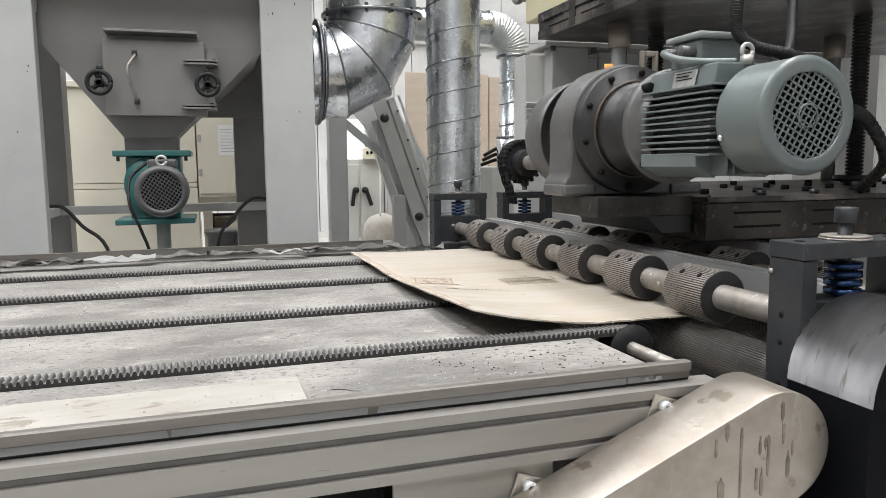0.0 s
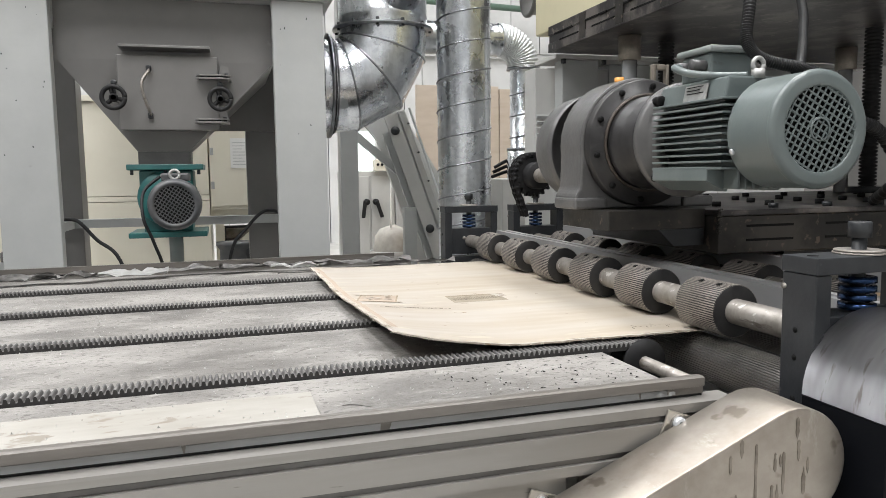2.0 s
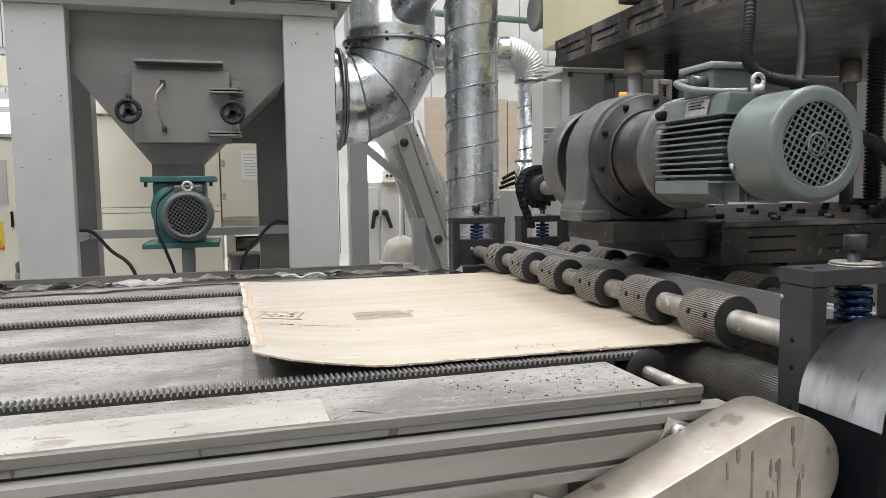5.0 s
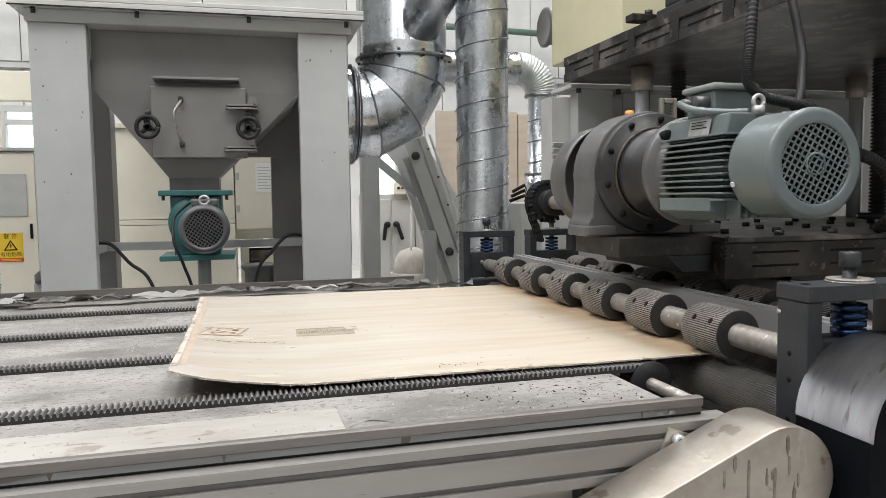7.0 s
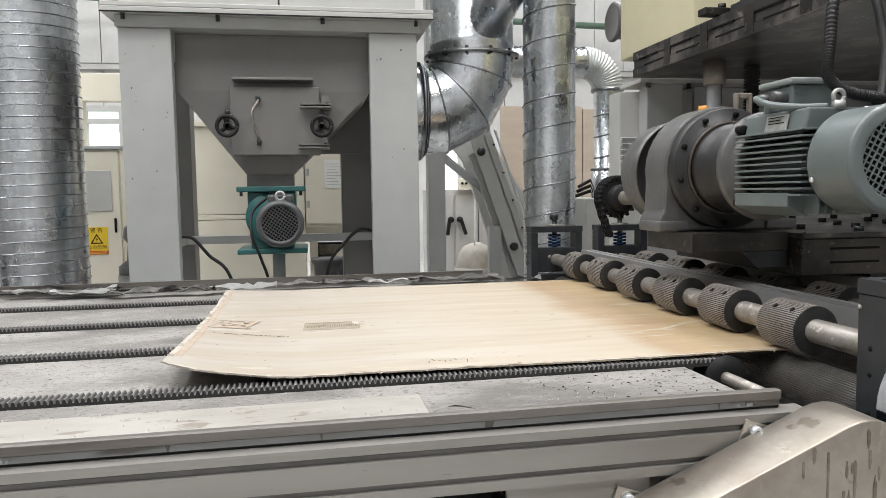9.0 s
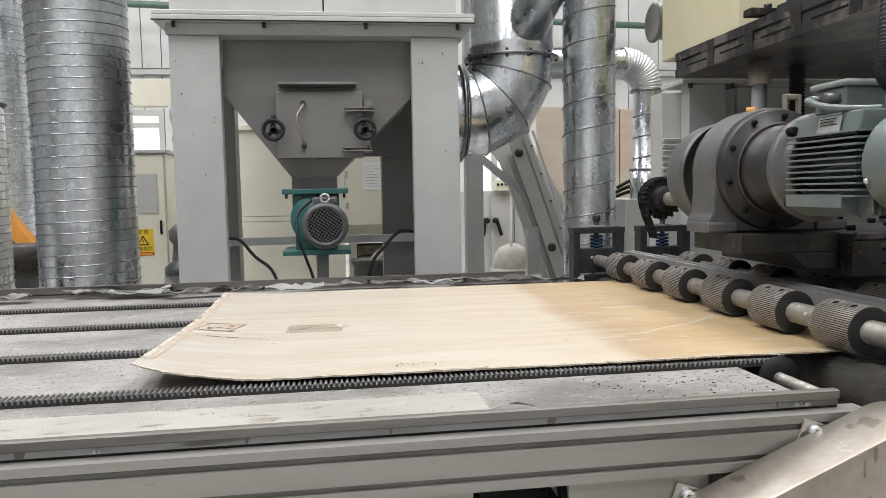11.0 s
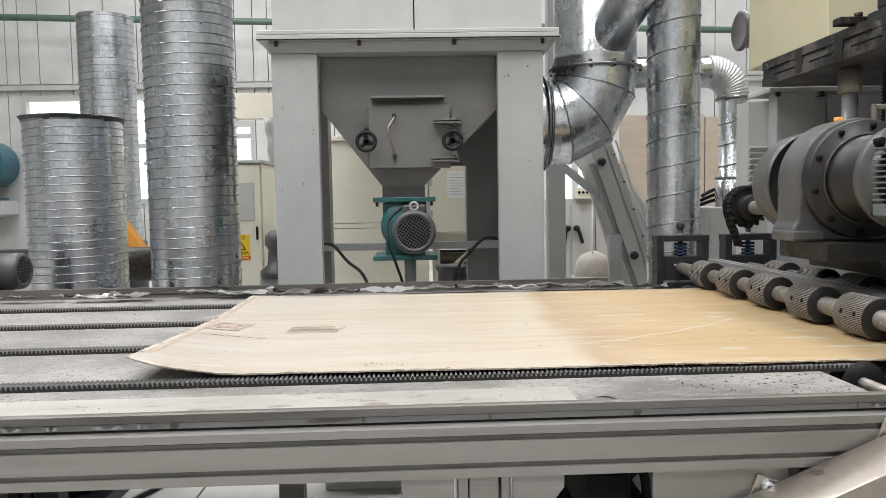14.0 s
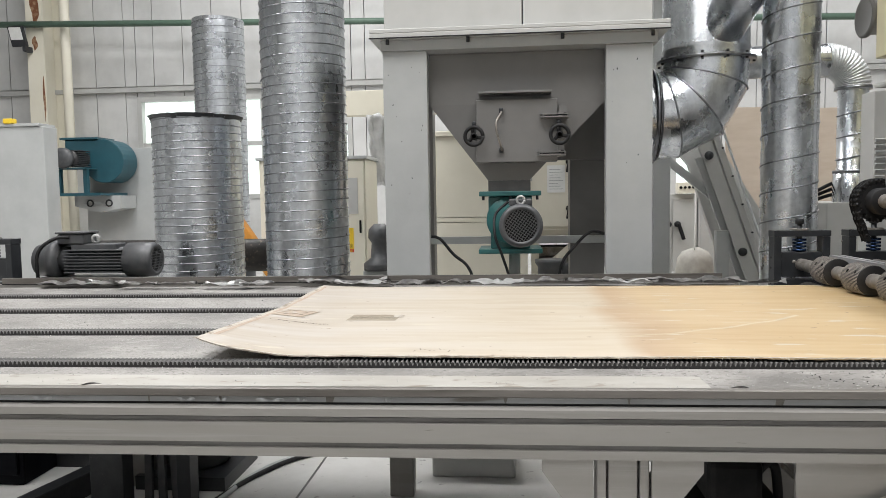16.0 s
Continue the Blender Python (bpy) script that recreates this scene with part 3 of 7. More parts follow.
def table():
    tb = thing("feed_table", (0, 1.65, 0), "long feeding conveyor table with aluminium frame and dusty steel bed", "conveyor table")
    # bed plates between the belt slots
    edges = [0.842] + [v for y in BELT_Y for v in (y - 0.0225, y + 0.0225)] + [2.62]
    for a, b in zip(edges[::2], edges[1::2]):
        bm = B()
        box(bm, TX0, TX1, a, b, PLATE_Z - 0.006, PLATE_Z, 0.0015)
        part("bed_plate", bm, M_PLATE, tb, "dusty scratched steel bed plate")
    # channels are black so that their colour gives the shadow line beside each belt
    for y in BELT_Y:
        bm = B()
        box(bm, TX0, TX1 - 0.002, y - 0.0245, y + 0.0245, PLATE_Z - 0.022, PLATE_Z - 0.0065)
        part("belt_channel", bm, M_BLACK, tb)
    # slotted front and rear profiles, 80 mm high
    for y, s in ((0.80, 1), (2.66, -1)):
        bm = B()
        zs = [0.811, 0.826, 0.834, 0.869, 0.877, 0.892]
        xa, xb = TX0 - 0.1, 0.665
        poly = [(y, 0.811), (y, 0.825), (y + s * 0.007, 0.827), (y + s * 0.007, 0.833), (y, 0.835), (y, 0.868), (y + s * 0.007, 0.870), (y + s * 0.007, 0.877), (y, 0.879), (y, 0.892), (y + s * 0.04, 0.892), (y + s * 0.04, 0.811)]
        prism(bm, poly, xa, xb, "yz")
        pr = part("frame_profile", bm, M_ALU, tb, "slotted aluminium profile beam")
        for z in (0.830, 0.8735):
            bm = B()
            box(bm, xa, xb + 0.001, min(y + s * 0.004, y + s * 0.0066), max(y + s * 0.004, y + s * 0.0066), z - 0.0034, z + 0.0034)
            part("slot_strip", bm, M_ALUDARK, pr, "darker grey strip in the profile slot")
    # raised edge rails
    for y, s in ((0.825, 1), (2.63, -1)):
        bm = B()
        x0, x1 = TX0, 0.627 if s > 0 else 0.60
        prism(bm, [(y, 0.8962), (y, 0.906), (y - s * 0.004, 0.9075), (y - s * 0.004, 0.9195), (y + s * 0.001, 0.921), (y + s * 0.012, 0.9205), (y + s * 0.012, 0.8962)], x0, x1, "yz")
        rl = part("edge_rail", bm, M_RAIL, tb, "worn steel edge rail with scuffs")
        # black strip stands in for the shadow in the gap below the rail
        bm = B()
        box(bm, x0, x1, min(y + s * 0.002, y + s * 0.014), max(y + s * 0.002, y + s * 0.014), 0.8922, 0.896)
        part("rail_gap_shade", bm, M_BLACK, tb, "black strip drawn as the shaded gap under the edge rail")
        if s > 0:
            rnd = random.Random(5)
            x = x0
            while x < x1 - 0.1:
                n = x + rnd.uniform(0.12, 0.5)
                n = min(n, x1 - 0.06)
                bm = B()
                prism(bm, [(x, 0.8965), (n, 0.8965), (n + rnd.uniform(-0.003, 0.001), 0.9055), (x + rnd.uniform(-0.001, 0.003), 0.9055)], y - 0.0007, y - 0.0001)
                part("tape", bm, M_TAPE, rl, "scuffed bluish tape on the rail")
                x = n + rnd.choice((0.002, 0.003, 0.012))
    # bright strip lying along the front of the bed
    bm = B()
    box(bm, TX0, 0.095, 0.838, 1.055, PLATE_Z + 0.001, PLATE_Z + 0.006, 0.002)
    part("cover_strip", bm, M_STRIP, tb, "bright scuffed cover strip")
    # legs and cross members
    for x, w, ys in ((-0.755, 0.1, (2.56,)), (-1.9, 0.08, (0.83, 2.62))):
        for y in ys:
            bm = B()
            box(bm, x, x + w, y, y + 0.08, 0.0, 0.811, 0.004)
            part("leg", bm, M_ALU, tb)
    for y in (0.83, 2.62):
        bm = B()
        box(bm, 0.43, 0.48, y, y + 0.06, 0.0, 0.811, 0.004)
        part("leg", bm, M_ALU, tb)
    for z in (0.25,):
        bm = B()
        box(bm, -1.9, 0.14, 0.85, 0.89, z, z + 0.04, 0.004)
        part("stretcher", bm, M_ALU, tb)
    # gusset plates below the front beam
    for x0, x1, cut in ((-0.221, -0.138, 0.05), (-0.045, 0.037, -0.053)):
        bm = B()
        if cut > 0:
            prism(bm, [(x0, 0.811), (x1, 0.811), (x1, 0.69), (x0 + cut, 0.72), (x0, 0.79)], 0.805, 0.812)
        else:
            prism(bm, [(x0, 0.811), (x1, 0.811), (x1, 0.79), (x1 + cut, 0.72), (x0, 0.69)], 0.805, 0.812)
        part("gusset_plate", bm, M_ALU, tb)
    for x, w in ((-0.132, 0.0155), (-0.1135, 0.047), (-0.063, 0.0155), (0.21, 0.04), (0.26, 0.04), (0.31, 0.04)):
        bm = B()
        box(bm, x, x + w, 0.81, 0.85, 0.0, 0.8105, 0.003)
        part("support_profile", bm, M_ALU, tb)
    bm = B()
    box(bm, 0.18, 0.205, 0.805, 0.812, 0.72, 0.811)
    box(bm, 0.20, 0.40, 0.806, 0.812, 0.735, 0.811)
    part("gusset_plate", bm, M_ALU, tb)
    # belt pulleys and their shaft
    for y in BELT_Y:
        bm = B()
        lathe(bm, (PULLEY_X, y - 0.0245, 0.852), (PULLEY_X, y + 0.0245, 0.852), [(0, 0.008), (0, 0.0455), (0.004, 0.0455), (0.004, 0.026), (0.045, 0.026), (0.045, 0.0455), (0.049, 0.0455), (0.049, 0.008)], 40)
        part("pulley", bm, M_BLACK, tb, "black flanged belt pulley")
    bm = B()
    cyl(bm, (PULLEY_X, 1.0, 0.852), (PULLEY_X, 2.62, 0.852), 0.0125, 20, 0.001)
    part("pulley_shaft", bm, M_SHAFT, tb)
    for y in (0.975, 2.60):
        bm = B()
        box(bm, 0.60, 0.755, y, y + 0.03, 0.81, 0.842, 0.004)
        part("end_bracket", bm, M_BLACK, tb)
    tb.matrix_basis = TABLE @ Matrix.Translation((0, 1.65, 0))
    return tb


table()


# ---- feed rollers ----
def make_roller(name, x, z, wheels, label):
    """A shaft with knurled wheels, turning about its own line, along y."""
    ro = thing(name, (x, 1.75, z), label, "roller")
    bm = B()
    cyl(bm, (x, 0.87, z), (x, 2.68, z), 0.0242, 28, 0.002)
    part("shaft", bm, M_SHAFT, ro, "scratched bare steel shaft")
    for yc in wheels:
        bm = B()
        n, r, h = 68, WHEEL_R, 0.0026
        pts = []
        for k in range(n):
            a = 2 * math.pi * k / n
            for da, rr in ((0.0, r - h), (0.18, r), (0.6, r), (0.78, r - h)):
                pts.append((a + da * 2 * math.pi / n, rr))
        lo = [bm.verts.new((x + rr * math.cos(a), yc - 0.06, z + rr * math.sin(a))) for a, rr in pts]
        hi = [bm.verts.new((x + rr * math.cos(a), yc + 0.06, z + rr * math.sin(a))) for a, rr in pts]
        for k in range(len(pts)):
            q = (k + 1) % len(pts)
            bm.faces.new((lo[k], lo[q], hi[q], hi[k]))
        w = part("wheel", bm, M_KNURL, ro, "knurled dark steel feed wheel")
        bm = B()
        lathe(bm, (x, yc - 0.0605, z), (x, yc + 0.0605, z), [(0.0, 0.021), (0.0, r - 0.003), (0.0015, r - 0.0005), (0.1195, r - 0.0005), (0.121, r - 0.003), (0.121, 0.021)], 48)
        part("wheel_core", bm, M_KNURLSIDE, w)
        for sgn in (1, -1):
            for dy in (-0.03, 0.024):
                bm = B()
                d = Vector((math.cos(HOLE0), 0, math.sin(HOLE0))) * sgn
                c = Vector((x, yc + dy, z))
                cyl(bm, c + d * (r - 0.004), c + d * (r + 0.0004), 0.0062, 14)
                part("set_screw", bm, M_INKSHADE, w, "black set screw hole")
    return ro


HOLE0 = radians(128)
WHEELS_Y = (1.15, 1.395, 1.635, 1.885, 2.13, 2.385)
top_roller = make_roller("feed_roller", AXIS_X, AXIS_Z, WHEELS_Y, "steel shaft roller with six knurled dark wheels")


def lower_roller(x):
    r, z = 0.046, SHEET_Z - 0.009 - 0.046
    ro = thing("lower_roller", (x, 1.75, z), "long knurled dark steel lower feed roller", "roller")
    bm = B()
    n, h = 60, 0.0032
    ys = [(0.90, 0.02), (0.915, 0.034), (1.28, 0.034), (1.30, 0.034)]
    pts = []
    for k in range(n):
        a = 2 * math.pi * k / n
        for da, rr in ((0.0, r - h), (0.2, r), (0.6, r), (0.8, r - h)):
            pts.append((a + da * 2 * math.pi / n, rr))
    for y0, y1 in ((0.93, 2.6),):
        rings = []
        for yy, sc in ((y0, 0.86), (y0 + 0.012, 1.0), (y1 - 0.012, 1.0), (y1, 0.86)):
            rings.append([bm.verts.new((x + rr * sc * math.cos(a), yy, z + rr * sc * math.sin(a))) for a, rr in pts])
        for u, v in zip(rings, rings[1:]):
            for k in range(len(pts)):
                q = (k + 1) % len(pts)
                bm.faces.new((u[k], u[q], v[q], v[k]))
        bm.faces.new(rings[0])
        bm.faces.new(rings[-1][::-1])
    part("knurled_drum", bm, M_DRUM, ro, "knurled steel drum")
    bm = B()
    cyl(bm, (x, 0.86, z), (x, 2.68, z), 0.018, 20)
    part("shaft", bm, M_SHAFT, ro)
    return ro


low_roller = lower_roller(AXIS_X)
top_roller_b = make_roller("feed_roller", 1.175, AXIS_Z - 0.004, WHEELS_Y, "second steel roller with knurled wheels behind the cross bar")
low_roller_b = lower_roller(1.175)


def roller_stand(x0, y0, mirror=False):
    """Bearing frame with uprights, top plate, spring and adjusting bolt."""
    x1, y1, w = x0 + 0.216, y0 + 0.066, 0.028
    st = thing("roller_stand", (x0, y0, 0), "charcoal bearing stand with spring and adjusting bolt", "bearing stand", "roller stands")
    for a in (x0, x1 - w):
        bm = B()
        box(bm, a, a + w, y0, y1, 0.0, 1.062, 0.002)
        part("upright", bm, M_CHAR, st)
    bm = B()
    box(bm, x0 - 0.0015, x1 + 0.0015, y0 - 0.002, y1 + 0.002, 1.0625, 1.087, 0.0015)
    tp = part("top_plate", bm, M_CHAR, st)
    xm, ym = (x0 + x1) / 2, (y0 + y1) / 2
    for dx in (-0.085, 0.085):
        bm = B()
        cyl(bm, (xm + dx, ym, 1.0868), (xm + dx, ym, 1.0877), 0.008, 14)
        part("screw_head", bm, M_INKSHADE, tp)
    bm = B()
    box(bm, x0 + w + 0.001, x1 - w - 0.001, y0 + 0.004, y1 - 0.004, 0.90, 1.0, 0.002)
    bb = part("bearing_block", bm, M_CHAR, st)
    bm = B()
    cyl(bm, (xm - 0.03, y0 + 0.0035, 0.962), (xm - 0.03, y0 + 0.006, 0.962), 0.007, 14)
    part("bolt_hole", bm, M_SHAFT, bb)
    bm = B()
    box(bm, x0 + w + 0.001, x1 - w - 0.001, y0 + 0.005, y1 - 0.005, 0.70, 0.89, 0.002)
    part("lower_bearing_block", bm, M_CHAR, st)
    bm = B()
    for k in range(4):
        ring(bm, (xm, ym, 1.008 + 0.0135 * k), (0, 0, 1), 0.0265, 0.016, 0.0085, 28)
    part("spring", bm, M_BLUE, st, "stack of blue disc springs")
    bm = B()
    cyl(bm, (xm, ym, 1.0), (xm, ym, 1.125), 0.0105, 16)
    bo = part("adjusting_bolt", bm, M_CHAR, st, "dark socket-head adjusting bolt")
    for z, r in ((1.087, 0.037), (1.0905, 0.035)):
        bm = B()
        cyl(bm, (xm, ym, z), (xm, ym, z + 0.003), r, 28, 0.0008)
        part("washer", bm, M_SHAFT, bo)
    bm = B()
    lathe(bm, (xm, ym, 1.112), (xm, ym, 1.2), [(0, 0), (0, 0.0165), (0.022, 0.0165), (0.0235, 0.015), (0.0235, 0.008), (0.014, 0.008), (0.014, 0)], 24)
    part("bolt_head", bm, M_CHAR, bo)
    for z in (0.977, 0.935, 0.872):
        bm = B()
        cyl(bm, (x0 - 0.0006, ym + 0.004, z), (x0 + 0.004, ym + 0.004, z), 0.0046, 12)
        part("bolt_hole", bm, M_INKSHADE, st)
    bm = B()
    cyl(bm, (x0 - 0.003, y1 - 0.004, 1.04), (x0 + 0.002, y1 - 0.004, 1.04), 0.0045, 12)
    part("grub_screw", bm, M_SHAFT, st)
    return st


roller_stand(0.784, 0.787)
roller_stand(0.784, 2.652)
roller_stand(1.07, 2.652)
roller_stand(-2.71, 2.66)
roller_stand(1.07, 0.787)


def cross_bars():
    for x, z, w, h in ((1.02, 0.988, 0.05, 0.045), (1.31, 1.0, 0.05, 0.045)):
        bm = B()
        prism(bm, [(x - w / 2, z - h), (x + w / 2, z - h), (x + w / 2, z), (x + 0.008, z), (x + 0.008, z - 0.008), (x - 0.008, z - 0.008), (x - 0.008, z), (x - w / 2, z)], 0.855, 2.65)
        solid("cross_bar", bm, M_BARGREY, "grey slotted bar between the roller stands", "machine bar", "cross bars")


cross_bars()


# ---- guards beside the rollers ----
def belt_guard():
    g = thing("belt_guard", (0.6, 0.745, 0.5), "stained stainless steel belt guard with rounded end", "machine guard")
    ang = radians(23)
    ux, uz = math.cos(ang), math.sin(ang)
    cx, cz, r = 0.672, 0.832, 0.078
    pts = []
    for k in range(17):
        a = ang + math.pi / 2 - math.pi * k / 16
        pts.append((cx + r * math.cos(a), cz + r * math.sin(a)))
    L = 0.9
    pts.append((pts[-1][0] - L * ux, pts[-1][1] - L * uz))
    pts.append((pts[0][0] - L * ux, pts[0][1] - L * uz))
    bm = B()
    prism(bm, pts, 0.690, 0.790, "xz", 0.003)
    for f in bm.faces:
        f.smooth = abs(f.normal.y) < 0.5
    part("cover", bm, M_STAINLESS, g)
    for x, z0, z1, w in ((0.587, 0.877, 0.858, 0.0029), (0.609, 0.869, 0.778, 0.0021), (0.638, 0.854, 0.834, 0.0021), (0.646, 0.851, 0.84, 0.0017), (0.651, 0.854, 0.804, 0.0025), (0.671, 0.897, 0.874, 0.0029), (0.674, 0.867, 0.845, 0.0025), (0.683, 0.83, 0.798, 0.0029), (0.689, 0.842, 0.826, 0.0019), (0.634, 0.812, 0.787, 0.0025), (0.642, 0.812, 0.778, 0.0025), (0.58, 0.807, 0.781, 0.005), (0.571, 0.858, 0.839, 0.0021)):
        bm = B()
        n = 8
        side = [(w * (0.55 + 0.45 * math.sin(2.4 * k / n + 0.9 * math.sin(x * 300 + k))), z0 + (z1 - z0) * k / n) for k in range(n + 1)]
        poly = [(x, z0 + 0.002)] + [(x + s, z) for s, z in side] + [(x, z1 - 0.004)] + [(x - s, z) for s, z in side[::-1]]
        prism(bm, poly, 0.6892, 0.6899)
        part("drip_stain", bm, M_STAIN, g, "dried brownish drip stain")
    for x, z in ((0.566, 0.868), (0.362, 0.782)):
        bm = B()
        t = B()
        box(t, -0.02, 0.02, -0.004, 0.0, -0.026, 0.014, 0.0015)
        box(t, -0.02, 0.02, -0.03, -0.004, -0.030, -0.026, 0.0012)
        merge(bm, t, pose(x, 0.799, z, 0, 20, 0))
        br = part("fixing_bracket", bm, M_BRACKET, g, "small bent zinc bracket")
        bm = B()
        cyl(bm, (x, 0.795, z), (x, 0.785, z), 0.0095, 20, 0.001)
        part("cap_screw", bm, M_CHROME, br)
        bm = B()
        cyl(bm, (x, 0.7852, z), (x, 0.7845, z), 0.005, 6)
        part("socket", bm, M_INKSHADE, br)
        bm = B()
        cyl(bm, (x, 0.797, z), (x, 0.7945, z), 0.012, 20)
        part("washer", bm, M_SHAFT, br)
    return g


belt_guard()


def chain_hood():
    h = thing("chain_hood", (0.92, 0.77, 0), "rounded bare steel chain hood with dark front", "machine guard")
    cx, cz, r = 0.885, 0.892, 0.12
    pts = [(cx + r * math.cos(radians(a)), cz + r * math.sin(radians(a))) for a in range(0, 181, 9)]
    bm = B()
    n = len(pts)
    a = [bm.verts.new((x, 0.64, z)) for x, z in pts]
    b = [bm.verts.new((x, 0.786, z)) for x, z in pts]
    for k in range(n - 1):
        bm.faces.new((a[k], a[k + 1], b[k + 1], b[k])).smooth = True
    bmesh.ops.solidify(bm, geom=list(bm.faces), thickness=0.003)
    part("curved_top", bm, M_HOOD, h, "bare steel curved top with weld marks")
    bm = B()
    box(bm, cx - r, cx + r, 0.644, 0.785, 0.0, cz - 0.002)
    part("body", bm, M_NAVY, h, "dark blue-black box body")
    bm = B()
    prism(bm, pts, 0.637, 0.6405)
    part("front_plate", bm, M_NAVY, h)


chain_hood()


# ---- the sheet ----
def sheet_surface(x, y):
    """Height of the sheet; its near rear corner curls up."""
    d, v = x - 0.42, (y - 1.175) / 1.245
    near = 1 - v
    z = SHEET_Z + 0.001
    z += 0.041 * max(0.0, 1 - d / 0.27) ** 1.5 * (max(0.0, near - 0.45) / 0.55) ** 1.2
    z += 0.007 * max(0.0, 1 - d / 0.25) ** 2 * max(0.0, min(1.0, v * 1.5))
    z += 0.0012 * math.exp(-((x - 1.3) / 0.5) ** 2) * max(0.0, near) ** 3 * (1 + math.sin(x * 9))
    return z + 0.0012 * noise.noise((x * 3, y * 3, 2))


def sheet():
    """Laminate sheet, creeping out of the rollers, with ragged edges."""
    sh = thing("laminate_sheet", (0, 0, 0), "cream laminate sheet turning amber with ragged edges", "laminate sheet")
    nx, ny = 230, 60
    y0, y1, Lx = 1.175, 2.42, 2.45
    bm = B()
    grid = []
    for j in range(ny + 1):
        v = j / ny
        row = []
        for i in range(nx + 1):
            u = i / nx
            y = y0 + (y1 - y0) * v
            left = 0.412 + 0.022 * (1 - v) + 0.006 * noise.noise((y * 6, 3.0, 0)) + 0.0035 * noise.noise((y * 45, 1.0, 0))
            x = left + Lx * u ** 1.2
            edge = max(0.0, 1 - v * 6)
            y += (0.006 * noise.noise((x * 5, 0.3, 7)) + 0.004 * noise.noise((x * 45, 0.3, 7)) + 0.003 * noise.noise((x * 110, 0.3, 2))) * edge
            y += 0.04 * max(0.0, 1 - (x - left) / 0.09) ** 2 * edge
            row.append(bm.verts.new((x, y, sheet_surface(x, y))))
        grid.append(row)
    under = [[bm.verts.new(v.co - Vector((0, 0, 0.0026))) for v in row] for row in grid]
    for j in range(ny):
        for i in range(nx):
            bm.faces.new((grid[j][i], grid[j][i + 1], grid[j + 1][i + 1], grid[j + 1][i])).smooth = True
            bm.faces.new((under[j][i], under[j + 1][i], under[j + 1][i + 1], under[j][i + 1])).smooth = True
    rim = [(0, i) for i in range(nx)] + [(j, nx) for j in range(ny)] + [(ny, i) for i in range(nx, 0, -1)] + [(j, 0) for j in range(ny, 0, -1)]
    for (a, c), (d, e) in zip(rim, rim[1:] + rim[:1]):
        bm.faces.new((grid[a][c], under[a][c], under[d][e], grid[d][e]))
    near_edge = [grid[0][i].co.copy() for i in range(nx + 1)]
    rear_edge = [grid[j][0].co.copy() for j in range(ny + 1)]
    film = part("film", bm, M_SHEET, sh)

    def ribbon(name, pts, w, material, label="", up=0.0006):
        b = B()
        P = [Vector(p) for p in pts]
        L, R = [], []
        for k, p in enumerate(P):
            d = P[min(k + 1, len(P) - 1)] - P[max(k - 1, 0)]
            n = Vector((-d.y, d.x)).normalized() * w / 2
            for lst, q in ((L, p + n), (R, p - n)):
                lst.append(b.verts.new((q.x, q.y, sheet_surface(q.x, q.y) + up)))
        for k in range(len(P) - 1):
            b.faces.new((R[k], R[k + 1], L[k + 1], L[k]))
        return part(name, b, material, film, label)

    def patch(x0, x1, y0, y1, material, name, label="", turn=-0.08, up=0.0006):
        pts = [(x0 + (x1 - x0) * k / 6, (y0 + y1) / 2 + turn * ((x1 - x0) * (k / 6 - 0.5))) for k in range(7)]
        return ribbon(name, pts, y1 - y0, material, label, up)

    # outlined label with pale remains, tan label with worn print, row of small cuts
    lx0, lx1, ly0, ly1 = 0.462, 0.556, 1.672, 1.792
    patch(lx0, lx1, ly0, ly1, M_PINK, "printed_label", "faded outlined paper label", -0.26)
    for a, c, d, e in ((lx0, lx1, ly0, ly0 + 0.008), (lx0, lx1, ly1 - 0.008, ly1), (lx0, lx0 + 0.004, ly0, ly1), (lx1 - 0.004, lx1, ly0, ly1)):
        xm = (a + c) / 2
        shift = -0.26 * (xm - (lx0 + lx1) / 2)
        patch(a, c, d + shift, e + shift, M_LABEL, "label_border", "", -0.26, 0.0012)
    rnd = random.Random(4)
    for k in range(16):
        x, y = rnd.uniform(lx0 + 0.008, lx1 - 0.02), rnd.uniform(ly0 + 0.02, ly1 - 0.02)
        patch(x, x + rnd.uniform(0.004, 0.015), y, y + rnd.uniform(0.004, 0.014), M_FRAY if k % 3 else M_LABELINK, "paper_remnant" if k % 3 else "text_bar", "", -0.26, 0.0014 + 0.0002 * k)
    patch(0.683, 0.824, 1.636, 1.732, M_LABELGREY, "printed_label", "faded tan label with worn print", -0.03)
    patch(0.685, 0.822, 1.722, 1.731, M_LABEL, "label_border", "", -0.03, 0.0012)
    patch(0.806, 0.838, 1.685, 1.728, M_FRAY, "paper_remnant", "", -0.03, 0.0014)
    for k in range(22):
        x = 0.69 + 0.0058 * k
        patch(x, x + rnd.uniform(0.002, 0.0045), 1.66 + rnd.uniform(0, 0.012), 1.69 + rnd.uniform(0, 0.02), M_LABELINK, "text_bar", "", -0.03, 0.0015)
    for k in range(17):
        x = 0.475 + 0.0105 * k + rnd.uniform(-0.003, 0.003)
        ribbon("small_cut", [(x, 1.60 - 0.22 * (x - 0.48)), (x + rnd.uniform(0.004, 0.012), 1.598 - 0.2 * (x - 0.48))], rnd.uniform(0.002, 0.007), M_FLECK)
    for k in range(9):
        x = 0.93 + 0.011 * k
        ribbon("small_cut", [(x, 1.235 + rnd.uniform(-0.02, 0.03)), (x + 0.004, 1.237)], rnd.uniform(0.001, 0.0025), M_FLECK)
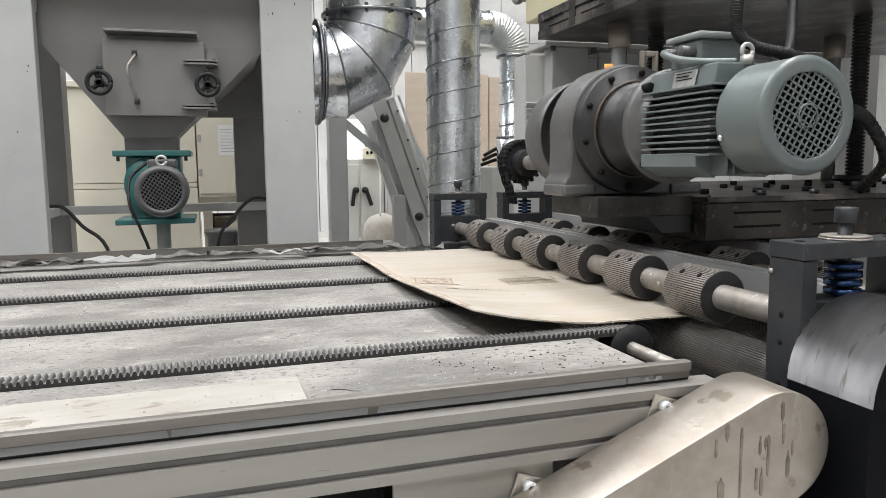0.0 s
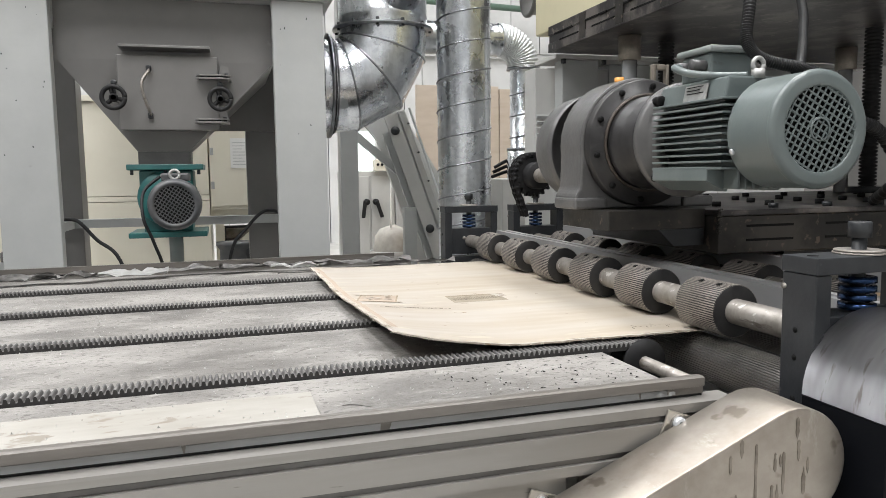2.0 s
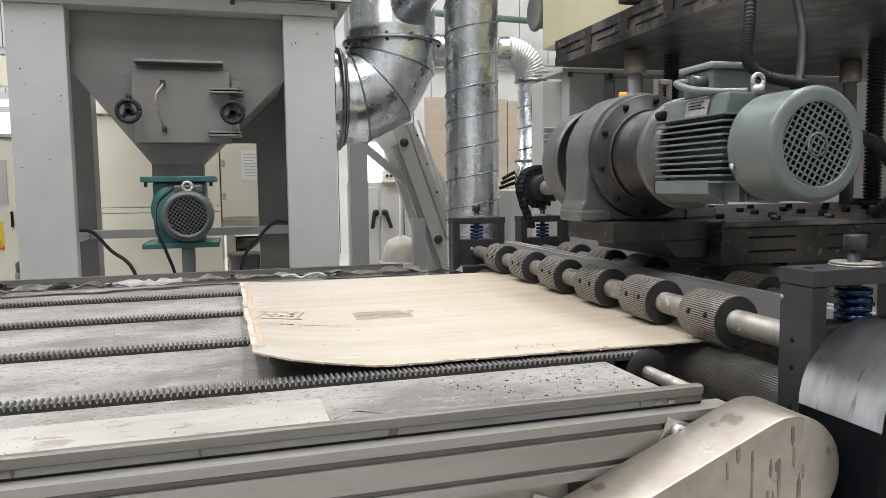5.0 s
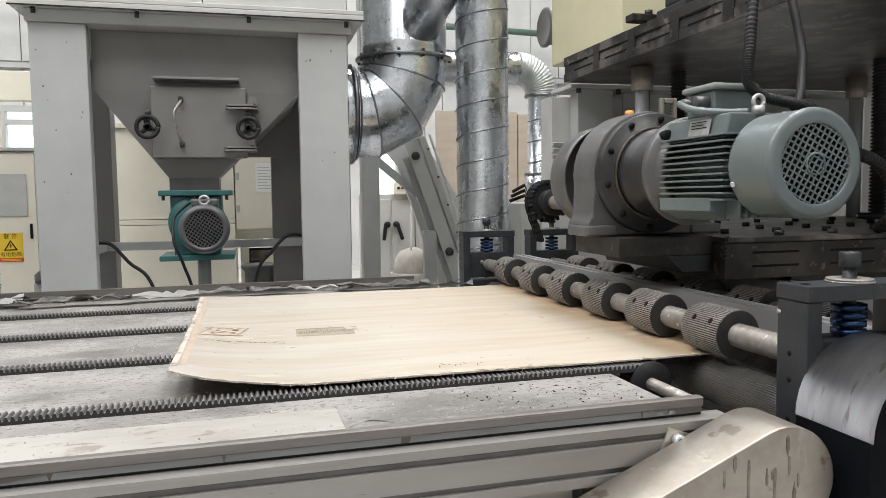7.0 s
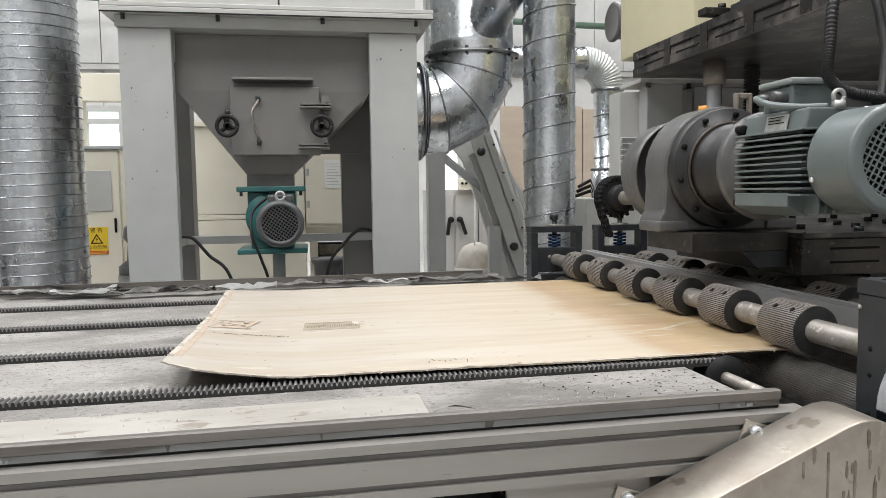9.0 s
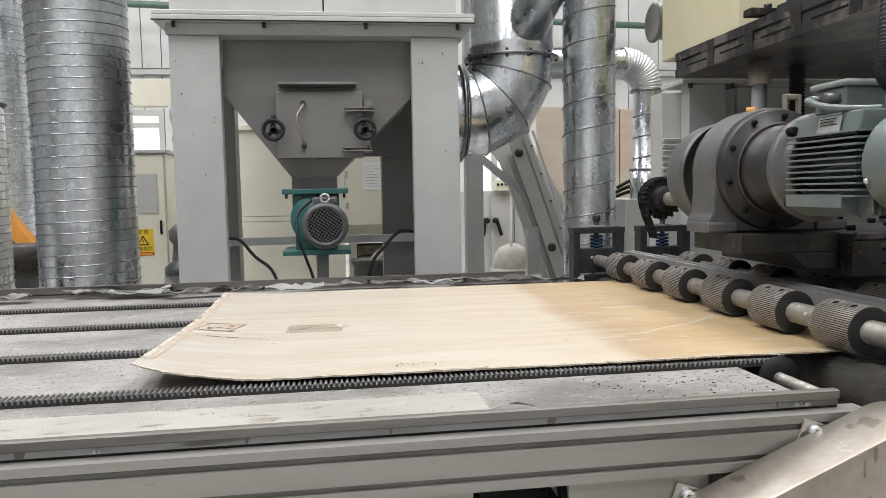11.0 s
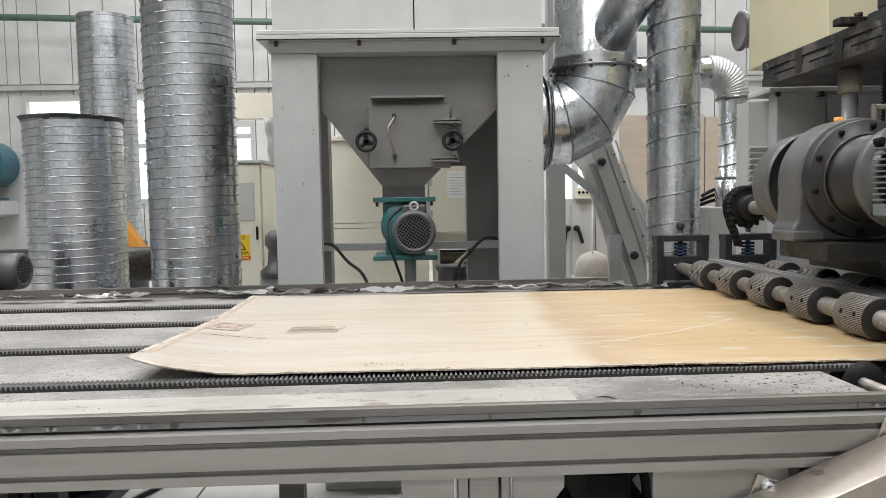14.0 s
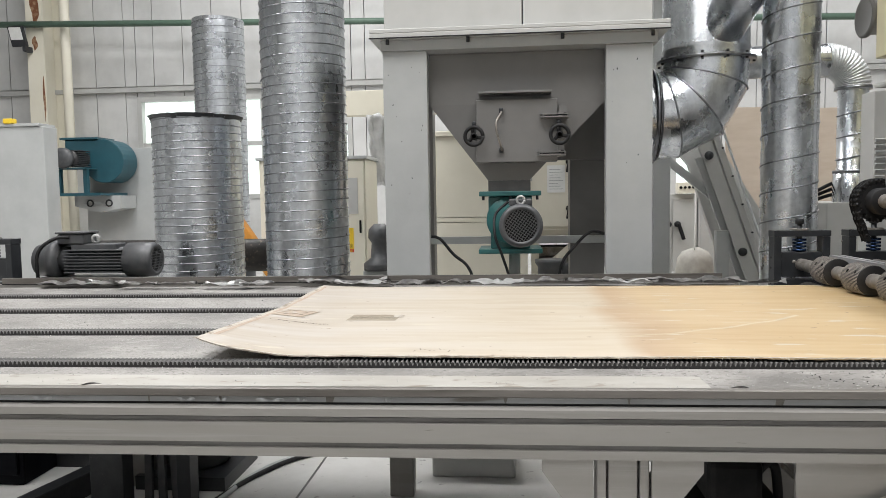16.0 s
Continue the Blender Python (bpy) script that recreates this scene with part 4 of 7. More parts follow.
    crack = [(1.43 + 0.505 * k / 16, 1.40 + 0.19 * (k / 16) + 0.13 * (k / 16) ** 2 + 0.006 * math.sin(k * 1.3)) for k in range(17)]
    ribbon("crease", crack, 0.012, M_CREASE, "pale crease line")
    ribbon("crease", [(1.35 + 0.03 * k, 1.92 + 0.003 * math.sin(k)) for k in range(14)], 0.005, M_CREASE)
    ribbon("torn_edge", [(p.x + 0.006, p.y) for p in rear_edge[3:-1]], 0.011, M_FRAY, "pale torn glass-fibre edge")
    ribbon("fold_line", [(p.x + 0.02, p.y) for p in rear_edge[4:-2]], 0.013, M_PINK, "pinkish film line by the rear edge")
    ribbon("torn_edge", [(p.x, p.y + 0.0045) for p in near_edge[2:-1]], 0.008, M_FRAY)
    # fibres standing out of the torn edges
    rnd = random.Random(21)
    b = B()
    for k in range(300):
        if k < 150:
            p, d = rnd.choice(rear_edge[:-1]), Vector((-1, rnd.uniform(-0.8, 0.8), 0))
        else:
            p, d = rnd.choice(near_edge[:170]), Vector((rnd.uniform(-1.2, 0.6), -1, 0))
        q = p + Vector((rnd.uniform(-0.006, 0.006), 0, -0.0008)) if k >= 150 else p + Vector((0.002, rnd.uniform(-0.01, 0.01), -0.0008))
        tip = q + d.normalized() * rnd.choice((0.002, 0.003, 0.004, 0.008)) + Vector((0, 0, rnd.uniform(-0.004, 0.002)))
        side = Vector((-d.y, d.x, 0)).normalized() * rnd.uniform(0.0006, 0.0016)
        c = [b.verts.new(v) for v in (q - side, q + side, tip, q + Vector((0, 0, 0.0012)))]
        for f in ((0, 1, 2), (1, 3, 2), (3, 0, 2), (0, 3, 1)):
            b.faces.new([c[n] for n in f])
    tagged(part("frayed_fibre_fringe", b, M_FRAY, film, "short pale fibres along the torn edges"), kind="stuff")
    rnd = random.Random(11)
    for k in range(26):
        x, y = (rnd.uniform(0.5, 0.66), rnd.uniform(1.56, 1.66)) if k < 9 else (rnd.uniform(0.5, 2.0), rnd.uniform(1.2, 2.35))
        a, w = rnd.uniform(-0.5, 0.5), rnd.uniform(0.002, 0.007)
        ribbon("dark_fleck", [(x, y), (x + w, y + w * a)], rnd.uniform(0.001, 0.0028), M_FLECK)
    return sh


laminate = sheet()


# ---- gearmotor ----
GX, GZ = 0.985, 1.284


def gearmotor():
    g = thing("gearmotor", (GX, 1.45, 1.12), "large grey gearmotor with finned housing and fan cover", "gearmotor")
    # fan cover
    bm = B()
    r = 0.1035
    lathe(bm, (GX, 1.0, GZ), (GX, 1.2, GZ), [(0.010, 0.0755), (0.002, 0.0755), (0.0, 0.0775), (0.0, 0.083), (0.0, 0.094), (0.0005, 0.0965), (0.003, 0.1015), (0.008, 0.1055), (0.013, r - 0.0002), (0.016, r), (0.02, r), (0.115, r), (0.118, r), (0.118, r - 0.004), (0.03, r - 0.004), (0.012, 0.09), (0.012, 0.0755), (0.010, 0.0755)], 56)
    fc = part("fan_cover", bm, M_MOTOR, g, "smooth grey fan cover")
    bm = B()
    s, hole, box_r, tilt = 0.0118, 0.0089, 0.0765, 28
    for k in range(-7, 8):
        c = k * s
        w = math.sqrt(max(0, box_r ** 2 - c ** 2))
        if w > 0.004:
            d = Matrix.Rotation(radians(tilt), 3, "Y") @ Vector((c, 0, 0))
            obox(bm, (GX + d.x, 1.004, GZ + d.z), (s - hole, 0.003, 2 * w), 0, tilt, 0)
            d = Matrix.Rotation(radians(tilt), 3, "Y") @ Vector((0, 0, c))
            obox(bm, (GX + d.x, 1.0045, GZ + d.z), (2 * w, 0.003, s - hole), 0, tilt, 0)
    part("grille", bm, M_MOTOR, fc, "square-mesh grille")
    bm = B()
    lathe(bm, (GX, 1.0, GZ), (GX, 1.2, GZ), [(0.0015, 0.0185), (0.0015, 0.022), (0.006, 0.022), (0.006, 0.0185), (0.0015, 0.0185)], 24)
    part("grille_hub", bm, M_MOTOR, fc)
    # plain black disc in place of the shade inside the fan cover
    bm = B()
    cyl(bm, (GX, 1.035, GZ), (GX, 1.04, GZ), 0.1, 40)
    part("fan_shadow_disc", bm, M_INKSHADE, fc, "black disc drawn as the shade behind the grille")
    for a in (200, 320, 80):
        bm = B()
        d = Vector((math.cos(radians(a)), 0, math.sin(radians(a))))
        c = Vector((GX, 1.108, GZ))
        cyl(bm, c + d * 0.104, c + d * 0.109, 0.006, 12, 0.001)
        part("cover_screw", bm, M_CHROME, fc)
    # stator housing with fins
    bm = B()
    cyl(bm, (GX, 1.11, GZ), (GX, 1.37, GZ), 0.080, 48)
    st = part("stator_housing", bm, M_MOTOR, g)
    for sgn in (-1, 1):
        for k in range(11):
            z = GZ + 0.066 - k * 0.0132
            bm = B()
            w = 0.108
            xin = math.sqrt(max(0.0, 0.079 ** 2 - (z - GZ) ** 2))
            a, b = sorted((GX + sgn * xin * 0.9, GX + sgn * w))
            box(bm, a, b, 1.128, 1.362, z - 0.0021, z + 0.0021, 0.0009)
            part("fin", bm, M_MOTOR, st)
    for k in range(-4, 5):
        bm = B()
        x = GX + k * 0.0165
        zin = math.sqrt(max(0, 0.087 ** 2 - (x - GX) ** 2))
        box(bm, x - 0.0028, x + 0.0028, 1.128, 1.362, GZ - 0.106, GZ - zin * 0.9, 0.0012)
        part("fin", bm, M_MOTOR, st)
    bm = B()
    prism(bm, [(GX - 0.082, GZ + 0.06), (GX + 0.082, GZ + 0.06), (GX + 0.07, GZ + 0.112), (GX - 0.07, GZ + 0.112)], 1.16, 1.385, "xz", 0.004)
    part("terminal_seat", bm, M_MOTOR, st)
    bm = B()
    obox(bm, (GX - 0.0805, 1.25, GZ + 0.086), (0.002, 0.075, 0.036), 0, 13, 0)
    npl = part("nameplate", bm, M_NAMEPLATE, st, "engraved metal nameplate")
    for k in range(5):
        bm = B()
        obox(bm, (GX - 0.0822, 1.25 + (k % 2) * 0.006, GZ + 0.099 - k * 0.0062), (0.0008, 0.055 - 0.012 * (k % 2), 0.0018), 0, 13, 0)
        part("text_bar", bm, M_INKSHADE, npl)
    bm = B()
    box(bm, GX - 0.05, GX + 0.05, 1.245, 1.345, GZ + 0.1125, GZ + 0.17, 0.006)
    tbx = part("terminal_box", bm, M_MOTOR, g)
    bm = B()
    box(bm, GX - 0.058, GX + 0.058, 1.235, 1.355, GZ + 0.1705, GZ + 0.184, 0.005)
    part("box_lid", bm, M_LID, tbx)
    for y in (1.265, 1.315):
        bm = B()
        cyl(bm, (GX - 0.05, y, GZ + 0.145), (GX - 0.082, y, GZ + 0.145), 0.012, 16, 0.001)
        part("cable_gland", bm, M_GEAR, tbx)
    bm = B()
    tube(bm, [(GX - 0.08, 1.305, GZ + 0.145), (GX - 0.10, 1.295, GZ + 0.143), (GX - 0.095, 1.25, GZ + 0.126), (GX - 0.06, 1.20, GZ + 0.116), (GX - 0.02, 1.17, GZ + 0.114)], 0.0075, 10)
    part("cable", bm, M_MOTOR, tbx, "grey cable with a green mark")
    bm = B()
    pts = [(GX + 0.0125 * math.cos(a), 1.165, GZ + 0.135 + 0.0125 * math.sin(a)) for a in [2 * math.pi * k / 20 for k in range(21)]]
    tube(bm, pts, 0.0045, 10, False)
    cyl(bm, (GX, 1.165, GZ + 0.108), (GX, 1.165, GZ + 0.126), 0.013, 16)
    part("lifting_eye", bm, M_NAMEPLATE, st, "galvanised lifting eye")
    for sgn in (-1, 1):
        bm = B()
        prism(bm, [(GX + sgn * 0.045, GZ - 0.075), (GX + sgn * 0.108, GZ - 0.062), (GX + sgn * 0.108, GZ - 0.090), (GX + sgn * 0.06, GZ - 0.112)], 1.17, 1.36, "xz", 0.002)
        part("side_pad", bm, M_MOTOR, st)
    # flange between motor and gears
    bm = B()
    lathe(bm, (GX, 1.36, GZ), (GX, 1.8, GZ), [(0, 0), (0, 0.096), (0.006, 0.102), (0.016, 0.104), (0.02, 0.110), (0.026, 0.126), (0.03, 0.129), (0.046, 0.129), (0.05, 0.126), (0.05, 0)], 56)
    fl = part("motor_flange", bm, M_GEAR, g)
    bm = B()
    lathe(bm, (GX, 1.41, GZ), (GX, 1.8, GZ), [(0.001, 0), (0.001, 0.103), (0.012, 0.1), (0.07, 0.1), (0.078, 0.106), (0.11, 0.106), (0.114, 0.113), (0.146, 0.113), (0.146, 0)], 64)
    part("neck", bm, M_GEARDARK, g, "stepped dark grey neck between motor and gears")
    bm = B()
    ring(bm, (GX, 1.551, GZ), (0, 1, 0), 0.121, 0.006, 0.006, 64)
    part("joint_ring", bm, M_RUSTSTEEL, g, "brownish bare steel joint ring")
    for a in (45, 135, 225, 315):
        bm = B()
        c = Vector((GX + 0.117 * math.cos(radians(a)), 1.388, GZ + 0.117 * math.sin(radians(a))))
        cyl(bm, c + Vector((0, 0.003, 0)), c + Vector((0, -0.022, 0)), 0.0115, 18, 0.0015)
        part("flange_bolt", bm, M_INKSHADE, fl)
    bm = B()
    lathe(bm, (GX, 1.555, GZ), (GX, 1.8, GZ), [(0, 0), (0, 0.122), (0.004, 0.124), (0.006, 0.153), (0.009, 0.156), (0.04, 0.156), (0.055, 0.156), (0.055, 0)], 64)
    gf = part("gear_cover", bm, M_GEARDARK, g, "dark round gear cover with bolts")
    for k in range(10):
        a = radians(36 * k + 12)
        bm = B()
        c = Vector((GX + 0.14 * math.cos(a), 1.56, GZ + 0.14 * math.sin(a)))
        cyl(bm, c, c + Vector((0, -0.006, 0)), 0.0075, 12)
        part("cover_bolt", bm, M_INKSHADE, gf)
    # gear housing with a flared foot
    bm = B()
    pts = [(GX + 0.164 * math.cos(radians(a)), GZ + 0.164 * math.sin(radians(a))) for a in range(-10, 191, 10)]
    pts = pts + [(GX - 0.165, 1.175), (GX - 0.178, 1.155), (GX - 0.178, 1.122), (GX + 0.20, 1.122), (GX + 0.20, 1.15), (GX + 0.165, 1.165)]
    prism(bm, pts, 1.59, 1.71, "xz", 0.006)
    part("gear_housing", bm, M_GEAR, g, "cast grey gear housing with flared foot")
    bm = B()
    lathe(bm, (GX, 1.70, GZ - 0.005), (GX, 2.2, GZ - 0.005), [(0, 0), (0, 0.07), (0.16, 0.07), (0.16, 0.147), (0.09, 0.148), (0.09, 0.152), (0.12, 0.153), (0.19, 0.150), (0.215, 0.142), (0.235, 0.118), (0.24, 0.07), (0.24, 0)], 56)
    part("rear_housing", bm, M_GEAR, g)
    for x, y in ((GX - 0.14, 1.64), (GX + 0.17, 1.64)):
        bm = B()
        box(bm, x - 0.045, x + 0.045, y - 0.06, y + 0.06, 1.122, 1.15, 0.006)
        ft = part("foot", bm, M_GEAR, g)
        bm = B()
        cyl(bm, (x, y, 1.15), (x, y, 1.172), 0.013, 6, 0.001)
        part("foot_bolt", bm, M_GEARDARK, ft)
    # lifting shackle on the housing
    bm = B()
    x, y, z = GX + 0.06, 1.60, GZ + 0.137
    for a, b, c, d in ((-0.024, -0.014, 0, 0.062), (0.014, 0.024, 0, 0.062), (-0.014, 0.014, 0.048, 0.062), (-0.014, 0.014, 0, 0.012)):
        box(bm, x + a, x + b, y - 0.008, y + 0.008, z + c, z + d, 0.003)
    part("lifting_shackle", bm, M_DRIP, g, "bare steel lifting shackle")
    bm = B()
    cyl(bm, (GX - 0.02, 1.66, GZ + 0.15), (GX - 0.02, 1.66, GZ + 0.172), 0.012, 16)
    part("vent_plug", bm, M_ORANGE, g, "orange vent plug")
    # output shaft and chain sprocket
    bm = B()
    cyl(bm, (GX - 0.02, 1.85, 1.205), (GX - 0.02, 2.28, 1.205), 0.024, 24, 0.002)
    part("output_shaft", bm, M_SHAFT, g)
    bm = B()
    pts = []
    n = 17
    for k in range(n * 4):
        a = 2 * math.pi * k / (n * 4)
        rr = 0.071 if k % 4 in (0, 1) else 0.058
        pts.append((GX - 0.02 + rr * math.cos(a), 1.205 + rr * math.sin(a)))
    prism(bm, pts, 2.205, 2.22)
    prism(bm, pts, 2.235, 2.25)
    cyl(bm, (GX - 0.02, 2.16, 1.205), (GX - 0.02, 2.27, 1.205), 0.045, 24, 0.003)
    part("sprocket", bm, M_BLACK, g, "dark double chain sprocket")
    return g


gearmotor()


def drive_chain():
    """Roller chain hanging from the sprocket into the machine."""
    ch = thing("drive_chain", (0.97, 2.23, 1.2), "dark roller chain over the sprocket", "chain")
    cx, cz, r = GX - 0.02, 1.205, 0.07
    path = [(cx + r * math.cos(radians(a)), cz + r * math.sin(radians(a))) for a in range(20, 200, 13)]
    path += [(cx - r + 0.007 * k + 0.002 * (k % 2), cz - 0.02 - 0.019 * k) for k in range(1, 7)]
    for k, (a, b) in enumerate(zip(path, path[1:])):
        ang = math.degrees(math.atan2(b[1] - a[1], b[0] - a[0]))
        bm = B()
        for dy in (-0.024, -0.004, 0.016):
            obox(bm, ((a[0] + b[0]) / 2, 2.228 + dy + (k % 2) * 0.003, (a[1] + b[1]) / 2), (0.026, 0.003, 0.015), 0, -ang, 0, 0.001)
        cyl(bm, (a[0], 2.202, a[1]), (a[0], 2.252, a[1]), 0.0055, 10)
        part("chain_link", bm, M_BLACK, ch)


drive_chain()


# ---- press frame ----
def press():
    p = thing("press_bed", (1.6, 2.0, 0), "dark scaled steel press bed with bolt heads", "press bed")
    bm = B()
    box(bm, 0.85, 1.118, 1.5, 1.75, 1.072, 1.1205, 0.002)
    part("motor_plate", bm, M_STEEL, p, "rusty flame-cut motor plate")
    bm = B()
    prism(bm, [(1.12, 1.45), (4.2, 1.45), (4.2, 2.60), (1.40, 2.60), (1.40, 2.09), (1.12, 2.09)], 1.01, 1.104, "xy", 0.003)
    part("bed_slab", bm, M_STEEL, p)
    bm = B()
    prism(bm, [(1.119, 1.44), (4.2, 1.44), (4.2, 2.62), (1.395, 2.62), (1.395, 2.10), (1.119, 2.10)], 1.1045, 1.118, "xy", 0.002)
    part("bed_top", bm, M_PLATEN, p)
    for k in range(9):
        bm = B()
        cyl(bm, (1.32 + 0.17 * k, 1.50, 1.118), (1.32 + 0.17 * k, 1.50, 1.130), 0.013, 6)
        part("bolt_head", bm, M_CHAR, p)
    for y, x0 in ((1.62, 1.24), (1.78, 1.31), (1.95, 1.22), (2.2, 1.46)):
        for k in range(8):
            bm = B()
            cyl(bm, (x0 + 0.17 * k, y, 1.118), (x0 + 0.17 * k, y, 1.131), 0.0125, 6)
            part("bolt_head", bm, M_INKSHADE, p)
    bm = B()
    for k in range(12):
        obox(bm, (1.119 + 0.002 * (k % 2), 1.447, 1.066 + 0.0048 * k), (0.012, 0.008, 0.006), 0, 20 * (-1) ** k, 0, 0.002)
    part("weld_bead", bm, M_STEEL, p, "rough weld bead between plate and slab")
    for k in range(6):
        for z in (1.04, 1.075):
            bm = B()
            box(bm, 1.20 + 0.24 * k, 1.34 + 0.24 * k, 1.4485, 1.4505, z, z + 0.006)
            part("slot", bm, M_INKSHADE, p)
    bm = B()
    prism(bm, [(0.985, 1.0715), (1.115, 1.0715), (1.115, 1.03), (1.03, 1.03)], 1.5, 1.9)
    part("plate_support", bm, M_CHAR, p)
    bm = B()
    box(bm, 1.36, 4.2, 1.5, 2.55, 0.0, 1.014)
    part("bed_base", bm, M_CHAR, p)
    bm = B()
    box(bm, 1.2, 1.34, 1.0, 2.6, 0.55, 0.80)
    part("base_beam", bm, M_CHAR, p)
    u = thing("press_platen", (1.5, 2.0, 1.726), "heavy layered dark steel upper platen", "press platen")
    for z0, z1, d in ((1.709, 1.744, 0.0), (1.7445, 1.776, 0.003), (1.7765, 1.813, 0.0)):
        bm = B()
        box(bm, 1.28 + d, 4.2, 0.35, 2.79 - d, z0, z1, 0.002)
        part("platen_plate", bm, M_PLATEN, u)
    for k in range(7):
        for z in (1.7445, 1.7765):
            bm = B()
            y = 0.9 + 0.27 * k + (0.05 if z > 1.75 else 0)
            box(bm, 1.2785, 1.284, y, y + 0.16, z - 0.003, z + 0.003)
            part("slot", bm, M_INKSHADE, u)
    for k in range(7):
        bm = B()
        y = 0.84 + 0.27 * k
        box(bm, 1.2788, 1.282, y, y + 0.05, 1.715, 1.808)
        part("weld_patch", bm, M_STEEL, u, "lighter ground weld patch")
    bm = B()
    box(bm, 1.29, 1.60, 1.90, 2.07, 1.8135, 1.835, 0.004)
    box(bm, 1.31, 1.58, 1.91, 2.06, 1.835, 2.05, 0.015)
    part("gear_unit", bm, M_CHAR, u, "black angular gear unit on the platen")
    for x in (1.36, 1.46, 1.55):
        bm = B()
        cyl(bm, (x, 1.911, 1.87), (x, 1.900, 1.87), 0.012, 6)
        part("unit_bolt", bm, M_SHAFT, u)
    bm = B()
    box(bm, 1.225, 1.34, 2.11, 2.16, 1.8135, 1.838, 0.003)
    cyl(bm, (1.30, 2.135, 1.838), (1.30, 2.135, 1.855), 0.015, 6)
    part("clamp_block", bm, M_STEEL, u)
    # guide rods and screws
    for x, y in ((1.42, 2.38), (2.45, 2.42)):
        r = thing("guide_rod", (x, y, 1.128), "chromed guide rod with bronze-grey sleeve", "guide rod", "press guide rods")
        bm = B()
        cyl(bm, (x, y, 1.118), (x, y, 1.66), 0.0275, 28)
        part("rod", bm, M_CHROME, r)
        bm = B()
        lathe(bm, (x, y, 1.59), (x, y, 1.9), [(0.03, 0.0278), (0.03, 0.038), (0.034, 0.041), (0.119, 0.041), (0.119, 0.0278)], 32)
        part("sleeve", bm, M_DRIP, r)
    for x, y in ((1.62, 2.45), (2.2, 2.05)):
        s = thing("press_screw", (x, y, 1.128), "black threaded screw column of the press", "screw column", "press screws")
        bm = B()
        prof = [(0, 0)]
        n = 46
        for k in range(n):
            a = 0.59 * k / n
            prof += [(a, 0.022), (a + 0.3 * 0.6 / n, 0.030), (a + 0.7 * 0.6 / n, 0.030)]
        prof += [(0.59, 0.022), (0.59, 0)]
        lathe(bm, (x, y, 1.128), (x, y, 2), prof, 24)
        part("thread", bm, M_BLACK, s)
        bm = B()
        cyl(bm, (x, y, 1.128), (x, y, 1.15), 0.07, 28, 0.003)
        part("base_collar", bm, M_CHAR, s)
    # corrugated hose from above to the motor
    h = thing("cable_conduit", (1.05, 1.2, 1.45), "black corrugated cable conduit hanging to the motor", "conduit")
    bm = B()
    tube(bm, [(1.33, 1.95, 1.93), (1.2, 1.6, 1.95), (1.08, 1.32, 1.75), (1.005, 1.22, 1.56), (0.985, 1.2, 1.47), (1.01, 1.18, 1.432), (1.07, 1.15, 1.413), (1.09, 1.13, 1.40)], [0.0125, 0.0125, 0.0102, 0.0102], 12, True, 64)
    part("hose", bm, M_BLACK, h)
    bm = B()
    tube(bm, [(1.36, 1.95, 1.95), (1.28, 1.6, 1.97), (1.16, 1.32, 1.75), (1.14, 1.23, 1.56), (1.12, 1.2, 1.49), (1.09, 1.17, 1.43), (1.06, 1.15, 1.405)], 0.0095, 12)
    part("cable", bm, M_BLACK, h)
    bm = B()
    tube(bm, [(1.09, 1.2, 1.33), (1.2, 1.2, 1.325), (1.28, 1.2, 1.312), (1.36, 1.22, 1.285), (1.5, 1.3, 1.20), (1.6, 1.46, 1.13)], [0.0145, 0.0145, 0.0112, 0.0112], 12, True, 30)
    part("lower_hose", bm, M_BLACK, h)


press()


